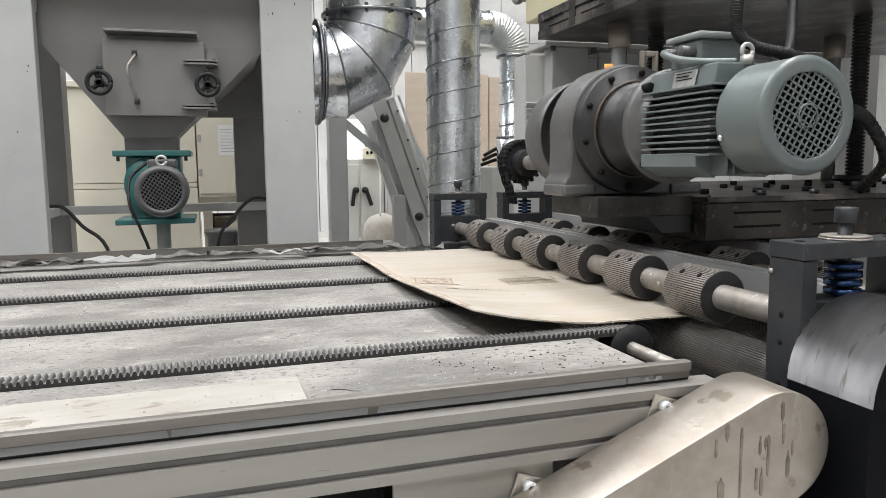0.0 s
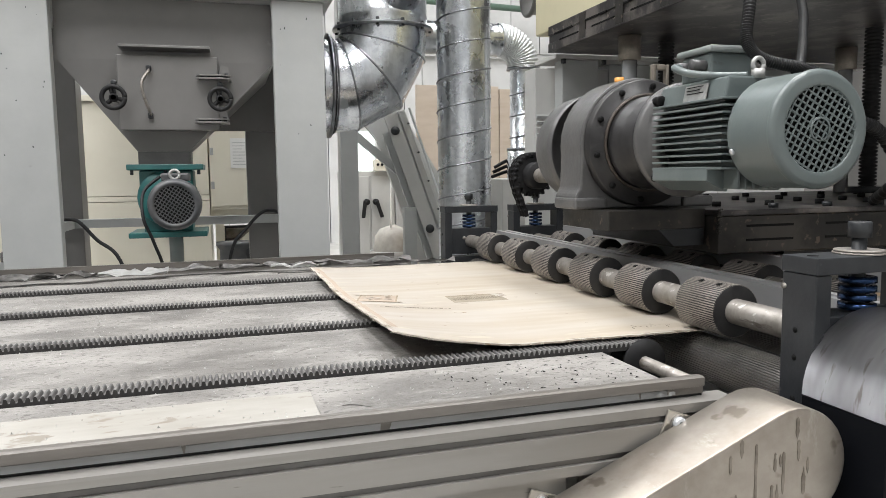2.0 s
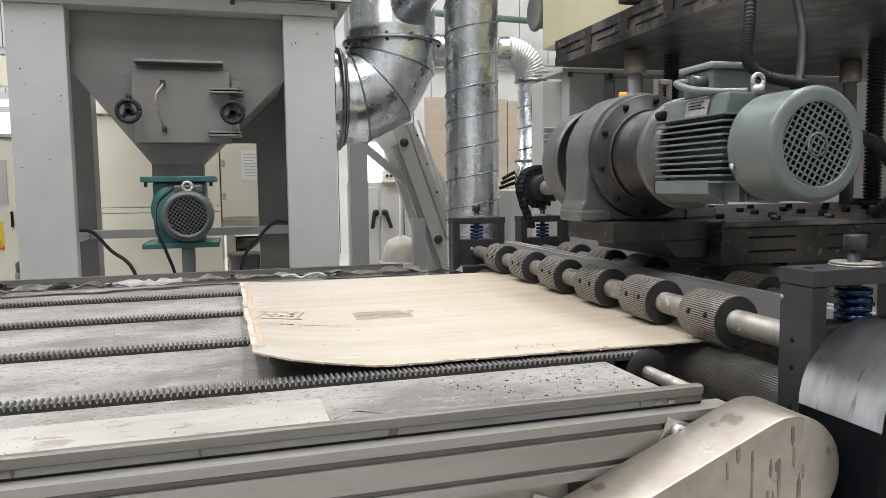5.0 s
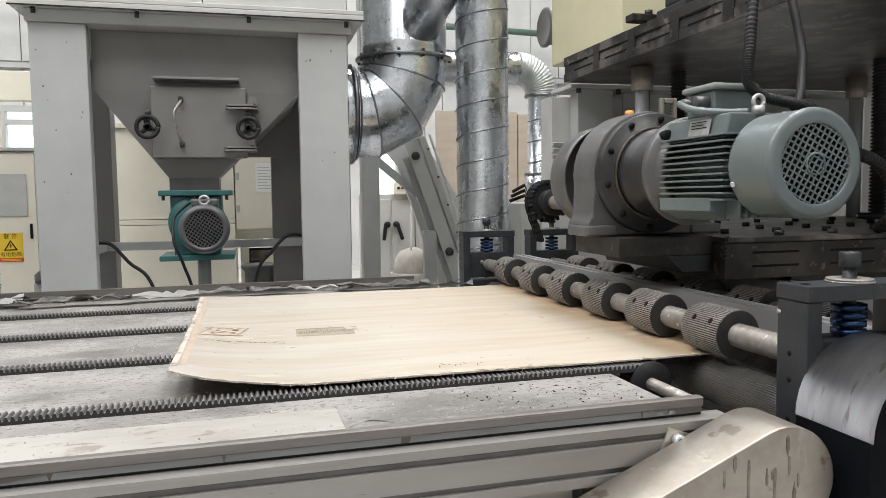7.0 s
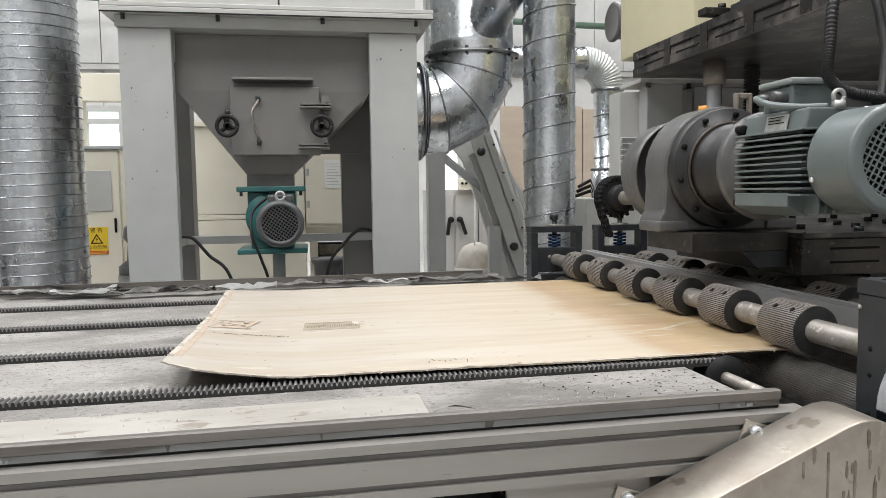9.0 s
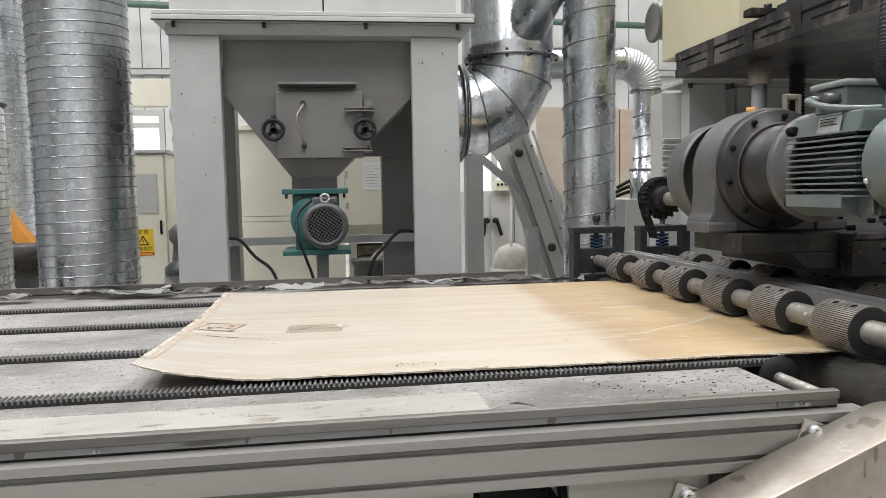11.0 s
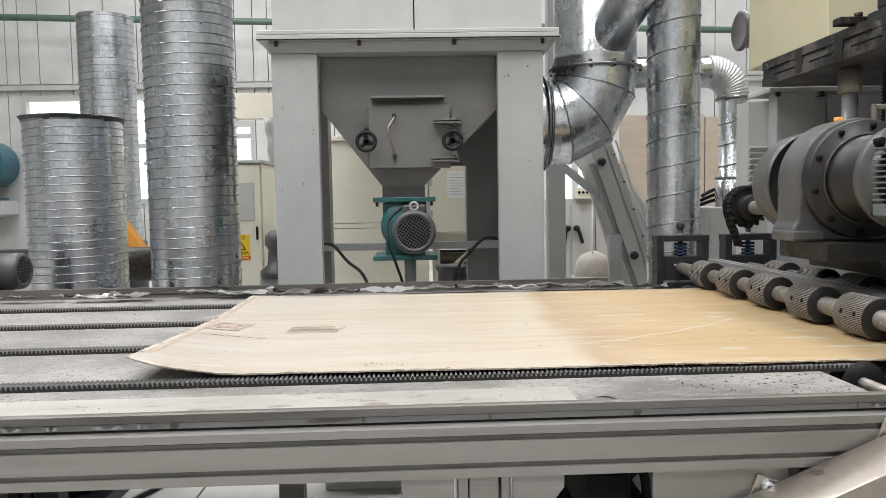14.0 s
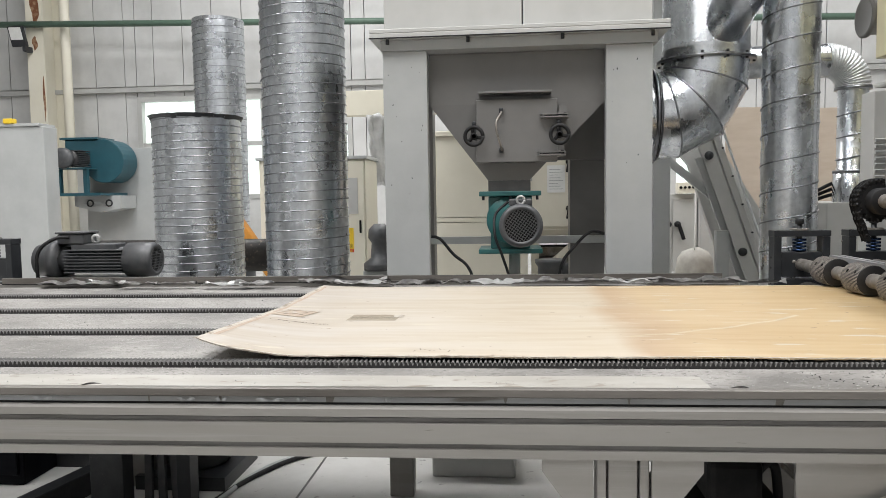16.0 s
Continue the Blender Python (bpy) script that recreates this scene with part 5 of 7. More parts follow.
# ---- hopper with rotary valve ----
def hopper():
    h = thing("dust_hopper", (-0.24, 3.2, 0), "grey painted steel dust collector hopper on four legs", "hopper")
    # rear legs get the darker grey: shade under the hopper is put into their colour
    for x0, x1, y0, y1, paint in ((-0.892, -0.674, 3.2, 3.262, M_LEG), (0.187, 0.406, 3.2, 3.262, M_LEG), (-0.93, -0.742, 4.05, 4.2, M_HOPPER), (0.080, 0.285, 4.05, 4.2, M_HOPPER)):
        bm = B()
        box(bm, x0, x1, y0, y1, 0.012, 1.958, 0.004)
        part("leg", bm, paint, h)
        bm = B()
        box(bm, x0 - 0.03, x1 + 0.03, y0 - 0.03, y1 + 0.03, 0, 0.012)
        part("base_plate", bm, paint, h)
    rnd = random.Random(3)
    for k in range(16):
        x = rnd.uniform(-0.87, -0.70) if k < 10 else rnd.uniform(0.21, 0.39)
        z, w = rnd.uniform(1.3, 1.93), rnd.uniform(0.0015, 0.005)
        bm = B()
        obox(bm, (x, 3.1997, z), (w, 0.0006, w * rnd.uniform(0.8, 2.2)), 0, rnd.uniform(-40, 40), 0)
        part("paint_chip", bm, M_CHAR, h, "dark chip in the paint")
    # top flange and filter housing
    bm = B()
    box(bm, -0.90, 0.425, 3.185, 4.22, 1.959, 2.010, 0.003)
    part("top_frame", bm, M_LEG, h)
    bm = B()
    box(bm, -0.945, 0.475, 3.14, 4.26, 2.0105, 2.035, 0.003)
    part("flange", bm, M_PALE, h)
    bm = B()
    box(bm, -0.945, 0.475, 3.14, 4.26, 2.0355, 2.055, 0.003)
    part("flange", bm, M_PALE, h)
    bm = B()
    box(bm, -0.947, 0.477, 3.137, 3.1398, 2.0085, 2.0145)
    part("flange_line", bm, M_BLACK, h, "thin black line under the flange")
    for x in (-0.86, -0.47, -0.02, 0.40):
        bm = B()
        cyl(bm, (x, 3.165, 1.985), (x, 3.165, 2.0105), 0.009, 6)
        part("flange_bolt", bm, M_CHAR, h)
    for a, b in ((-0.88, -0.212), (-0.206, 0.40)):
        bm = B()
        box(bm, a, b, 3.19, 4.2, 2.0555, 4.4, 0.003)
        part("housing_panel", bm, M_PALE, h)
    # funnel
    bm = B()
    lv = [((-0.675, 0.193), (3.30, 4.0), 1.957), ((-0.675, 0.193), (3.30, 4.0), 1.705), ((-0.385, -0.175), (3.33, 3.53), 1.325)]
    rings = [[bm.verts.new(c) for c in ((a, d, z), (b, d, z), (b, e, z), (a, e, z))] for (a, b), (d, e), z in lv]
    for u, v in zip(rings, rings[1:]):
        for k in range(4):
            bm.faces.new((u[k], u[(k + 1) % 4], v[(k + 1) % 4], v[k]))
    bm.faces.new(rings[0])
    bm.faces.new(rings[-1])
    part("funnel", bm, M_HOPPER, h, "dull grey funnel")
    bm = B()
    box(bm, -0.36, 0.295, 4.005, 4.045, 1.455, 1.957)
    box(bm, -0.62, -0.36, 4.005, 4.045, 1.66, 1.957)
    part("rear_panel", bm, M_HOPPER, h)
    bm = B()
    box(bm, -0.385, -0.172, 3.33, 3.53, 1.27, 1.3245)
    part("outlet_neck", bm, M_GEAR, h)
    # access door, set forward at its foot
    bm = B()
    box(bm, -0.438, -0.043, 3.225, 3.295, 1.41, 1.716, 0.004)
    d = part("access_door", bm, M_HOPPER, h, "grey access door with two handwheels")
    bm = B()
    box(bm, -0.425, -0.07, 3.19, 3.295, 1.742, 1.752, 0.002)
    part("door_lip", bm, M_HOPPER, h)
    bm = B()
    tube(bm, [(-0.315, 3.223, 1.655), (-0.315, 3.19, 1.645), (-0.338, 3.165, 1.60), (-0.335, 3.165, 1.55), (-0.315, 3.19, 1.48), (-0.315, 3.223, 1.47)], 0.006, 10)
    part("pull_handle", bm, M_SHAFT, d)
    for z in (1.66, 1.468):
        bm = B()
        box(bm, -0.325, -0.305, 3.205, 3.224, z - 0.012, z + 0.012, 0.003)
        part("handle_foot", bm, M_CHAR, d)
    for x in (-0.446, -0.036):
        bm = B()
        cyl(bm, (x, 3.29, 1.535), (x, 3.15, 1.535), 0.011, 14)
        sp = part("clamp_spindle", bm, M_CHAR, d)
        bm = B()
        pts = [(x + 0.043 * math.cos(2 * math.pi * k / 32), 3.155, 1.535 + 0.043 * math.sin(2 * math.pi * k / 32)) for k in range(33)]
        tube(bm, pts, 0.0095, 10, False)
        for k in range(3):
            a = radians(90 + 120 * k + 14)
            tube(bm, [(x, 3.172, 1.535), (x + 0.042 * math.cos(a), 3.157, 1.535 + 0.042 * math.sin(a))], 0.009, 8, False)
        cyl(bm, (x, 3.15, 1.535), (x, 3.185, 1.535), 0.017, 18, 0.003)
        hw = part("handwheel", bm, M_BLACK, sp, "black three-spoke handwheel")
        bm = B()
        tube(bm, [(x, 3.19, 1.535), (x, 3.19, 1.60)], 0.008, 10, False)
        cyl(bm, (x, 3.2, 1.597), (x, 3.18, 1.597), 0.012, 12, 0.002)
        part("swing_bolt", bm, M_CHAR, sp)
    # forked clamp arms reaching over the door, each a pair of tongues round a pivot web
    for z, xs in ((1.628, -0.13), (1.447, -0.143)):
        bm = B()
        for dz in (-0.0065, 0.0065):
            prism(bm, [(xs, 3.215), (xs + 0.012, 3.175), (xs + 0.105, 3.165), (xs + 0.138, 3.185), (xs + 0.14, 3.225), (xs + 0.06, 3.232)], z + dz - 0.0035, z + dz + 0.0035, "xy", 0.001)
        arm = part("clamp_arm", bm, M_HOPPER, d, "forked steel clamp arm")
        # black fill between the tongues, drawn in place of their shade
        bm = B()
        prism(bm, [(xs + 0.015, 3.2), (xs + 0.13, 3.18), (xs + 0.13, 3.22), (xs + 0.03, 3.225)], z - 0.003, z + 0.003, "xy")
        part("fork_gap_shade", bm, M_INKSHADE, arm)
        bm = B()
        prism(bm, [(xs + 0.085, z - 0.01), (xs + 0.142, z - 0.01), (xs + 0.13, z + 0.05), (xs + 0.1, z + 0.055)], 3.235, 3.298)
        part("pivot_web", bm, M_HOPPER, arm)
        bm = B()
        cyl(bm, (xs + 0.122, 3.19, z + 0.009), (xs + 0.122, 3.19, z + 0.016), 0.008, 10)
        part("pivot_pin", bm, M_CHAR, arm)
    # cross rails
    for x0, x1, y0, y1 in ((-0.90, 0.30, 3.98, 4.02), (-0.80, -0.77, 3.36, 4.05), (0.28, 0.31, 3.36, 4.05)):
        bm = B()
        box(bm, x0, x1, y0, y1, 0.962, 1.006, 0.003)
        part("cross_rail", bm, M_LEG, h)
    return h


hopper()


def rotary_valve():
    v = thing("rotary_valve", (-0.28, 3.4, 1.1), "teal rotary valve with grey drive motor under the hopper", "rotary valve")
    cx, cy, cz = -0.275, 3.43, 1.125
    bm = B()
    box(bm, cx - 0.155, cx + 0.155, cy - 0.15, cy + 0.15, 1.245, 1.2695, 0.004)
    fl = part("top_flange", bm, M_GREEN, v)
    for x in (-0.135, 0, 0.135):
        bm = B()
        cyl(bm, (cx + x, cy - 0.138, 1.225), (cx + x, cy - 0.138, 1.2695), 0.007, 8)
        part("flange_bolt", bm, M_CHAR, fl)
    bm = B()
    lathe(bm, (cx, cy - 0.13, cz), (cx, cy + 0.2, cz), [(0, 0), (0, 0.115), (0.006, 0.12), (0.02, 0.12), (0.025, 0.11), (0.23, 0.11), (0.235, 0.12), (0.25, 0.12), (0.25, 0)], 40)
    part("valve_body", bm, M_GREEN, v)
    bm = B()
    box(bm, cx - 0.11, cx + 0.11, cy - 0.11, cy + 0.11, cz, 1.2445, 0.006)
    part("upper_throat", bm, M_GREEN, v)
    bm = B()
    box(bm, cx - 0.16, cx + 0.16, cy - 0.15, cy + 0.15, 0.955, 0.978, 0.004)
    part("bottom_flange", bm, M_GREEN, v)
    bm = B()
    box(bm, cx - 0.10, cx + 0.10, cy - 0.10, cy + 0.10, 0.9785, cz, 0.004)
    part("lower_throat", bm, M_GREEN, v)
    mx, mz = -0.225, 1.106
    bm = B()
    lathe(bm, (mx, 2.99, mz), (mx, 3.3, mz), [(0.006, 0.075), (0, 0.08), (0, 0.088), (0.006, 0.096), (0.02, 0.102), (0.075, 0.102), (0.075, 0.094), (0.02, 0.094), (0.012, 0.08), (0.012, 0.075)], 40)
    mo = part("fan_cover", bm, M_SMALLMOTOR, v)
    bm = B()
    s = 0.0124
    for k in range(-6, 7):
        w = math.sqrt(max(0, 0.078 ** 2 - (k * s) ** 2))
        if w > 0.003:
            for tilt, depth in ((35, 2.9955), (125, 2.9965)):
                d = Matrix.Rotation(radians(tilt), 3, "Y") @ Vector((k * s, 0, 0))
                obox(bm, (mx + d.x, depth, mz + d.z), (0.0036, 0.003, 2 * w), 0, tilt, 0)
    part("grille", bm, M_SMALLMOTOR, mo)
    # black disc painted as the dark inside of the cover
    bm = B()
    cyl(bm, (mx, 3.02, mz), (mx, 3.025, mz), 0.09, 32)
    part("fan_shade_disc", bm, M_INKSHADE, mo)
    bm = B()
    cyl(bm, (mx, 3.06, mz), (mx, 3.30, mz), 0.078, 36)
    sh = part("motor_housing", bm, M_SMALLMOTOR, v)
    for k in range(26):
        a = 2 * math.pi * k / 26
        bm = B()
        obox(bm, (mx + 0.086 * math.cos(a), 3.165, mz + 0.086 * math.sin(a)), (0.02, 0.17, 0.004), 0, -math.degrees(a), 0)
        part("fin", bm, M_SMALLMOTOR, sh)
    bm = B()
    box(bm, mx - 0.055, mx + 0.055, 3.09, 3.22, mz + 0.09, mz + 0.125, 0.008)
    part("terminal_box", bm, M_SMALLMOTOR, v)
    bm = B()
    pts = [(mx + 0.018 * math.cos(2 * math.pi * k / 16), 3.07, mz + 0.118 + 0.018 * math.sin(2 * math.pi * k / 16)) for k in range(17)]
    tube(bm, pts, 0.0065, 8, False)
    part("lifting_eye", bm, M_NAMEPLATE, v)
    bm = B()
    tube(bm, [(mx - 0.06, 3.12, mz + 0.11), (mx - 0.12, 3.08, mz + 0.05), (mx - 0.12, 3.02, mz - 0.05), (mx - 0.085, 3.02, mz - 0.15), (mx - 0.05, 3.04, mz - 0.3), (mx - 0.03, 3.05, 0.4)], 0.0065, 8)
    part("cable", bm, M_BLACK, v)
    bm = B()
    cyl(bm, (cx + 0.02, cy, 0.0), (cx + 0.02, cy, 0.955), 0.03, 16)
    part("drop_pipe", bm, M_PALE, v)


rotary_valve()
for pts in ([(-0.70, 3.38, 1.04), (-0.64, 3.36, 1.03), (-0.57, 3.35, 0.95), (-0.48, 3.33, 0.86), (-0.42, 3.3, 0.6), (-0.4, 3.3, 0.02)], [(0.22, 3.5, 1.04), (0.14, 3.48, 1.05), (0.06, 3.45, 0.98), (-0.02, 3.42, 0.86), (-0.06, 3.4, 0.5), (-0.06, 3.4, 0.02)]):
    bm = B()
    tube(bm, pts, 0.008, 8)
    solid("power_cable", bm, M_BLACK, "black power cable looping from a hopper leg", "cable", "hopper cables")


# ---- ducts ----
def spiral_duct(x, y, z0, z1, r, pitch, name="spiral_duct", label="vertical galvanised spiral duct with lock seams", double=False, top=False):
    d = thing(name, (x, y, z0), label, "duct", "galvanised ducts")
    bm = B()
    prof = [(0.0, r - 0.001)]
    n = int((z1 - z0) / (pitch / 2))
    prof = [((z1 - z0) * k / n, r + 0.0012 * math.sin(k * 2.1)) for k in range(n + 1)]
    lathe(bm, (x, y, z0), (x, y, z1), prof, 56)
    part("tube", bm, M_GALV, d)
    bm = B()
    turns = (z1 - z0) / pitch
    helix(bm, (x, y, z0), z1 - z0, r + 0.001, turns, 0.0042 if pitch > 0.1 else 0.0034, 6, 40)
    part("lock_seam", bm, M_GALVSEAM, d)
    if top:
        bm = B()
        n = 48
        for k in range(n):
            a, c = 2 * math.pi * k / n, 2 * math.pi * (k + 1) / n
            w = 0.016 + 0.008 * noise.noise((math.cos(a) * 3, math.sin(a) * 3, 5))
            dz = 0.006 * noise.noise((math.cos(a) * 5, math.sin(a) * 5, 1))
            drop = 0.02 + 0.02 * max(0.0, noise.noise((math.cos(a) * 4, math.sin(a) * 4, 8)))
            pts = [(x + q * math.cos(g), y + q * math.sin(g), z1 + h) for g in (a, c) for q, h in ((r - 0.006, 0.004 + dz), (r + w, dz), (r + 0.004, -drop))]
            v = [bm.verts.new(p) for p in pts]
            bm.faces.new((v[0], v[1], v[4], v[3]))
            bm.faces.new((v[1], v[2], v[5], v[4]))
        bmesh.ops.remove_doubles(bm, verts=bm.verts, dist=0.004)
        part("rim", bm, M_CHAR, d, "dark flange rim with torn film")
    return d


spiral_duct(1.125, 3.45, 0, 5.0, 0.133, 0.145)
spiral_duct(-1.42, 3.65, 0, 5.0, 0.232, 0.052)
spiral_duct(-2.11, 3.78, 0, 1.735, 0.25, 0.043, "open_duct", "short open galvanised spiral duct with flanged rim", top=True)
spiral_duct(-3.27, 7.0, 0.9, 3.1, 0.258, 0.066)


def elbow():
    e = thing("duct_elbow", (0.6, 3.66, 1.6), "segmented galvanised duct elbow with bolted flanges", "duct elbow")
    r, y, vx, vz = 0.222, 3.66, 0.765, 1.935
    cuts = [((0.44, 1.882), (0.44, 1.428)), ((0.525, 1.888), (0.625, 1.438)), ((0.536, 1.894), (0.848, 1.552)), ((0.541, 1.908), (0.974, 1.785)), ((0.543, vz), (0.987, vz))]
    loops = []
    for (ax, az), (bx, bz) in cuts:
        c, h = Vector(((ax + bx) / 2, y, (az + bz) / 2)), Vector(((bx - ax) / 2, 0, (bz - az) / 2))
        loops.append([c + h * math.cos(2 * math.pi * k / 48) + Vector((0, r, 0)) * math.sin(2 * math.pi * k / 48) for k in range(49)])
    for la, lb in zip(loops, loops[1:]):
        bm = B()
        va, vb = [bm.verts.new(p) for p in la[:48]], [bm.verts.new(p) for p in lb[:48]]
        for k in range(48):
            bm.faces.new((va[k], va[(k + 1) % 48], vb[(k + 1) % 48], vb[k])).smooth = True
        part("gore", bm, M_GALV, e)
    for lp in loops[1:-1]:
        bm = B()
        tube(bm, lp, 0.0055, 6, False)
        part("seam", bm, M_GALVSEAM, e)
    bm = B()
    ring(bm, (0.478, y, 1.655), (1, 0, 0), r + 0.034, 0.036, 0.012, 56)
    part("flange", bm, M_GALVSEAM, e)
    for x, k in ((0.489, 0.022), (0.503, 0.012)):
        bm = B()
        ring(bm, (x, y, 1.656), (1, 0, 0), r + k, k + 0.004, 0.007, 56)
        part("clamp_band", bm, M_CHAR if k > 0.02 else M_GALVSEAM, e)
    bm = B()
    ring(bm, (vx, y, vz + 0.004), (0, 0, 1), r + 0.032, 0.034, 0.014, 48)
    fl = part("flange", bm, M_GALVSEAM, e)
    for k in range(12):
        a = 2 * math.pi * (k + 0.4) / 12
        bm = B()
        cyl(bm, (vx + (r + 0.016) * math.cos(a), y + (r + 0.016) * math.sin(a), vz - 0.012), (vx + (r + 0.016) * math.cos(a), y + (r + 0.016) * math.sin(a), vz + 0.026), 0.008, 8)
        part("flange_bolt", bm, M_CHAR, fl)
    u = thing("riser_duct", (vx, y, vz), "galvanised riser duct with a slanted branch", "duct", "galvanised ducts")
    bm = B()
    lathe(bm, (vx, y, vz + 0.012), (vx, y, 5), [(0, r), (0.04, r), (0.05, r + 0.004), (0.06, r), (3.0, r)], 48)
    part("tube", bm, M_GALV, u)
    bm = B()
    cyl(bm, (0.75, 3.62, 1.96), (1.196, 2.81, 2.95), 0.115, 40)
    part("branch", bm, M_GALV, u)


elbow()


def flex_and_small_duct():
    d = thing("extraction_pipe", (1.755, 4.2, 1.18), "small galvanised pipe with a white flexible bend", "pipe")
    bm = B()
    lathe(bm, (1.755, 4.2, 1.178), (1.755, 4.2, 2), [(0, 0.1), (0.17, 0.1), (0.18, 0.082), (0.68, 0.082)], 36)
    part("tube", bm, M_GALV, d)
    for z in (1.36, 1.85):
        bm = B()
        ring(bm, (1.755, 4.2, z), (0, 0, 1), 0.102, 0.022, 0.016, 36)
        part("collar", bm, M_GALVSEAM, d)
    bm = B()
    pts = [(1.755 - 0.16 + 0.16 * math.cos(radians(a)), 4.2, 1.86 + 0.16 * math.sin(radians(a))) for a in [1.5 * q for q in range(61)]]
    tube(bm, pts, [0.1, 0.1, 0.0935, 0.0935], 32, False)
    part("flexible_bend", bm, M_FLEX, d, "white corrugated flexible bend")
    bm = B()
    lathe(bm, (1.60, 4.2, 2.02), (0.9, 4.2, 2.02), [(0, 0.095), (0.02, 0.1), (0.03, 0.095), (0.1, 0.095), (0.11, 0.1), (0.12, 0.095), (0.5, 0.095)], 32)
    part("horizontal_tube", bm, M_GALV, d)
    for k in range(3):
        bm = B()
        z = 1.45 + 0.13 * k
        tube(bm, [(1.755 + 0.083 * math.cos(2 * math.pi * q / 28), 4.2 + 0.083 * math.sin(2 * math.pi * q / 28), z + 0.02 * math.cos(2 * math.pi * q / 28)) for q in range(29)], 0.004, 6, False)
        part("seam", bm, M_GALVSEAM, d)


flex_and_small_duct()


# ---- machine column, tank and blocks behind the press ----
def behind_press():
    c = thing("machine_column", (1.5, 3.05, 0), "pale grey machine column with louvres and top beam", "machine column")
    bm = B()
    box(bm, 1.27, 1.62, 2.9, 3.02, 0.0, 1.665, 0.004)
    part("column_body", bm, M_PALE, c)
    bm = B()
    box(bm, 1.36, 1.53, 2.82, 2.899, 0.95, 1.690, 0.004)
    part("post", bm, M_LEG, c)
    bm = B()
    box(bm, 1.32, 2.95, 2.80, 3.02, 1.6905, 1.7085, 0.003)
    part("top_beam", bm, M_PALE, c)
    bm = B()
    box(bm, 1.625, 2.93, 2.9, 3.02, 1.30, 1.690, 0.004)
    part("rear_panel", bm, M_LEG, c)
    for k in range(7):
        bm = B()
        obox(bm, (1.315, 2.896, 1.30 + 0.026 * k), (0.08, 0.012, 0.014), 25, 0, 0)
        part("louvre", bm, M_LEG, c)
    for x in (1.41, 1.6):
        bm = B()
        cyl(bm, (x - 0.05, 2.81, 1.672), (x - 0.05, 2.81, 1.6905), 0.012, 6)
        part("bolt", bm, M_CHAR, c)
    t = thing("oil_tank", (1.9, 2.6, 1.81), "pale yellow tank standing on the press platen", "tank")
    bm = B()
    box(bm, 1.315, 3.6, 2.35, 3.0, 1.8135, 3.4, 0.006)
    part("tank_body", bm, M_OLIVE, t)
    bm = B()
    lathe(bm, (1.44, 3.4, 2.085), (2.2, 3.4, 2.085), [(0.012, 0), (0.004, 0.08), (0, 0.088), (0.006, 0.10), (0.02, 0.10), (0.024, 0.085), (0.3, 0.085)], 36)
    tube(bm, [(1.70, 3.4, 2.085), (1.80, 3.35, 2.085), (1.85, 3.2, 2.085), (1.85, 2.98, 2.085)], 0.085, 24)
    part("side_port", bm, M_HOPPER, t, "round steel pipe port")
    bm = B()
    box(bm, 1.57, 2.6, 4.08, 4.9, 0, 1.178, 0.006)
    solid("pale_block", bm, M_PALE, "pale grey boxed machine base behind the ducts", "machine base")
    for k in range(3):
        bm = B()
        tube(bm, [(1.58, 4.3 - 0.03 * k, 1.19 + 0.03 * k), (1.70, 4.25, 1.23 + 0.035 * k), (1.82, 4.25, 1.21 + 0.03 * k), (1.95, 4.3, 1.19)], 0.011, 8)
        solid("loose_cable", bm, M_BLACK, "black cable looped on the machine base", "cable", "loose cables")
    s = thing("plywood_screen", (2.0, 5.77, 0), "tan board screen standing behind the ducts", "board screen")
    for k in range(3):
        bm = B()
        box(bm, 1.47 + 0.72 * k, 2.18 + 0.72 * k, 5.75, 5.79, 0.0, 1.935 - 0.02 * k, 0.002)
        part("board", bm, M_BOARD, s)
    bm = B()
    box(bm, 1.5, 3.6, 5.795, 5.84, 1.2, 1.28, 0.004)
    part("batten", bm, M_CREAM, s)
    # added wall, never in view, that keeps the surroundings of the press dark
    bm = B()
    box(bm, 4.3, 4.7, 0.6, 3.0, 0, 3.0, 0.01)
    solid("unseen_dark_wall", bm, M_CHAR, "added dark wall out of view beside the press", "machine wall")
    bm = B()
    box(bm, 4.55, 4.98, 4.5, 4.9, 0, ROOF_Z, 0.01)
    solid("hall_column", bm, M_HOPPER, "grey steel hall column behind the press", "column", kind="structure")
    k = thing("far_cabinet", (7.9, 7.6, 0), "pale tool cabinet with blue side box far behind the press", "cabinet")
    bm = B()
    box(bm, 7.7, 8.3, 7.5, 8.0, 0, 1.22, 0.01)
    part("body", bm, M_PALE, k)
    bm = B()
    box(bm, 7.38, 7.68, 7.45, 7.75, 0, 1.3, 0.01)
    part("side_box", bm, M_BLUEBOX, k, "blue painted side box")


behind_press()


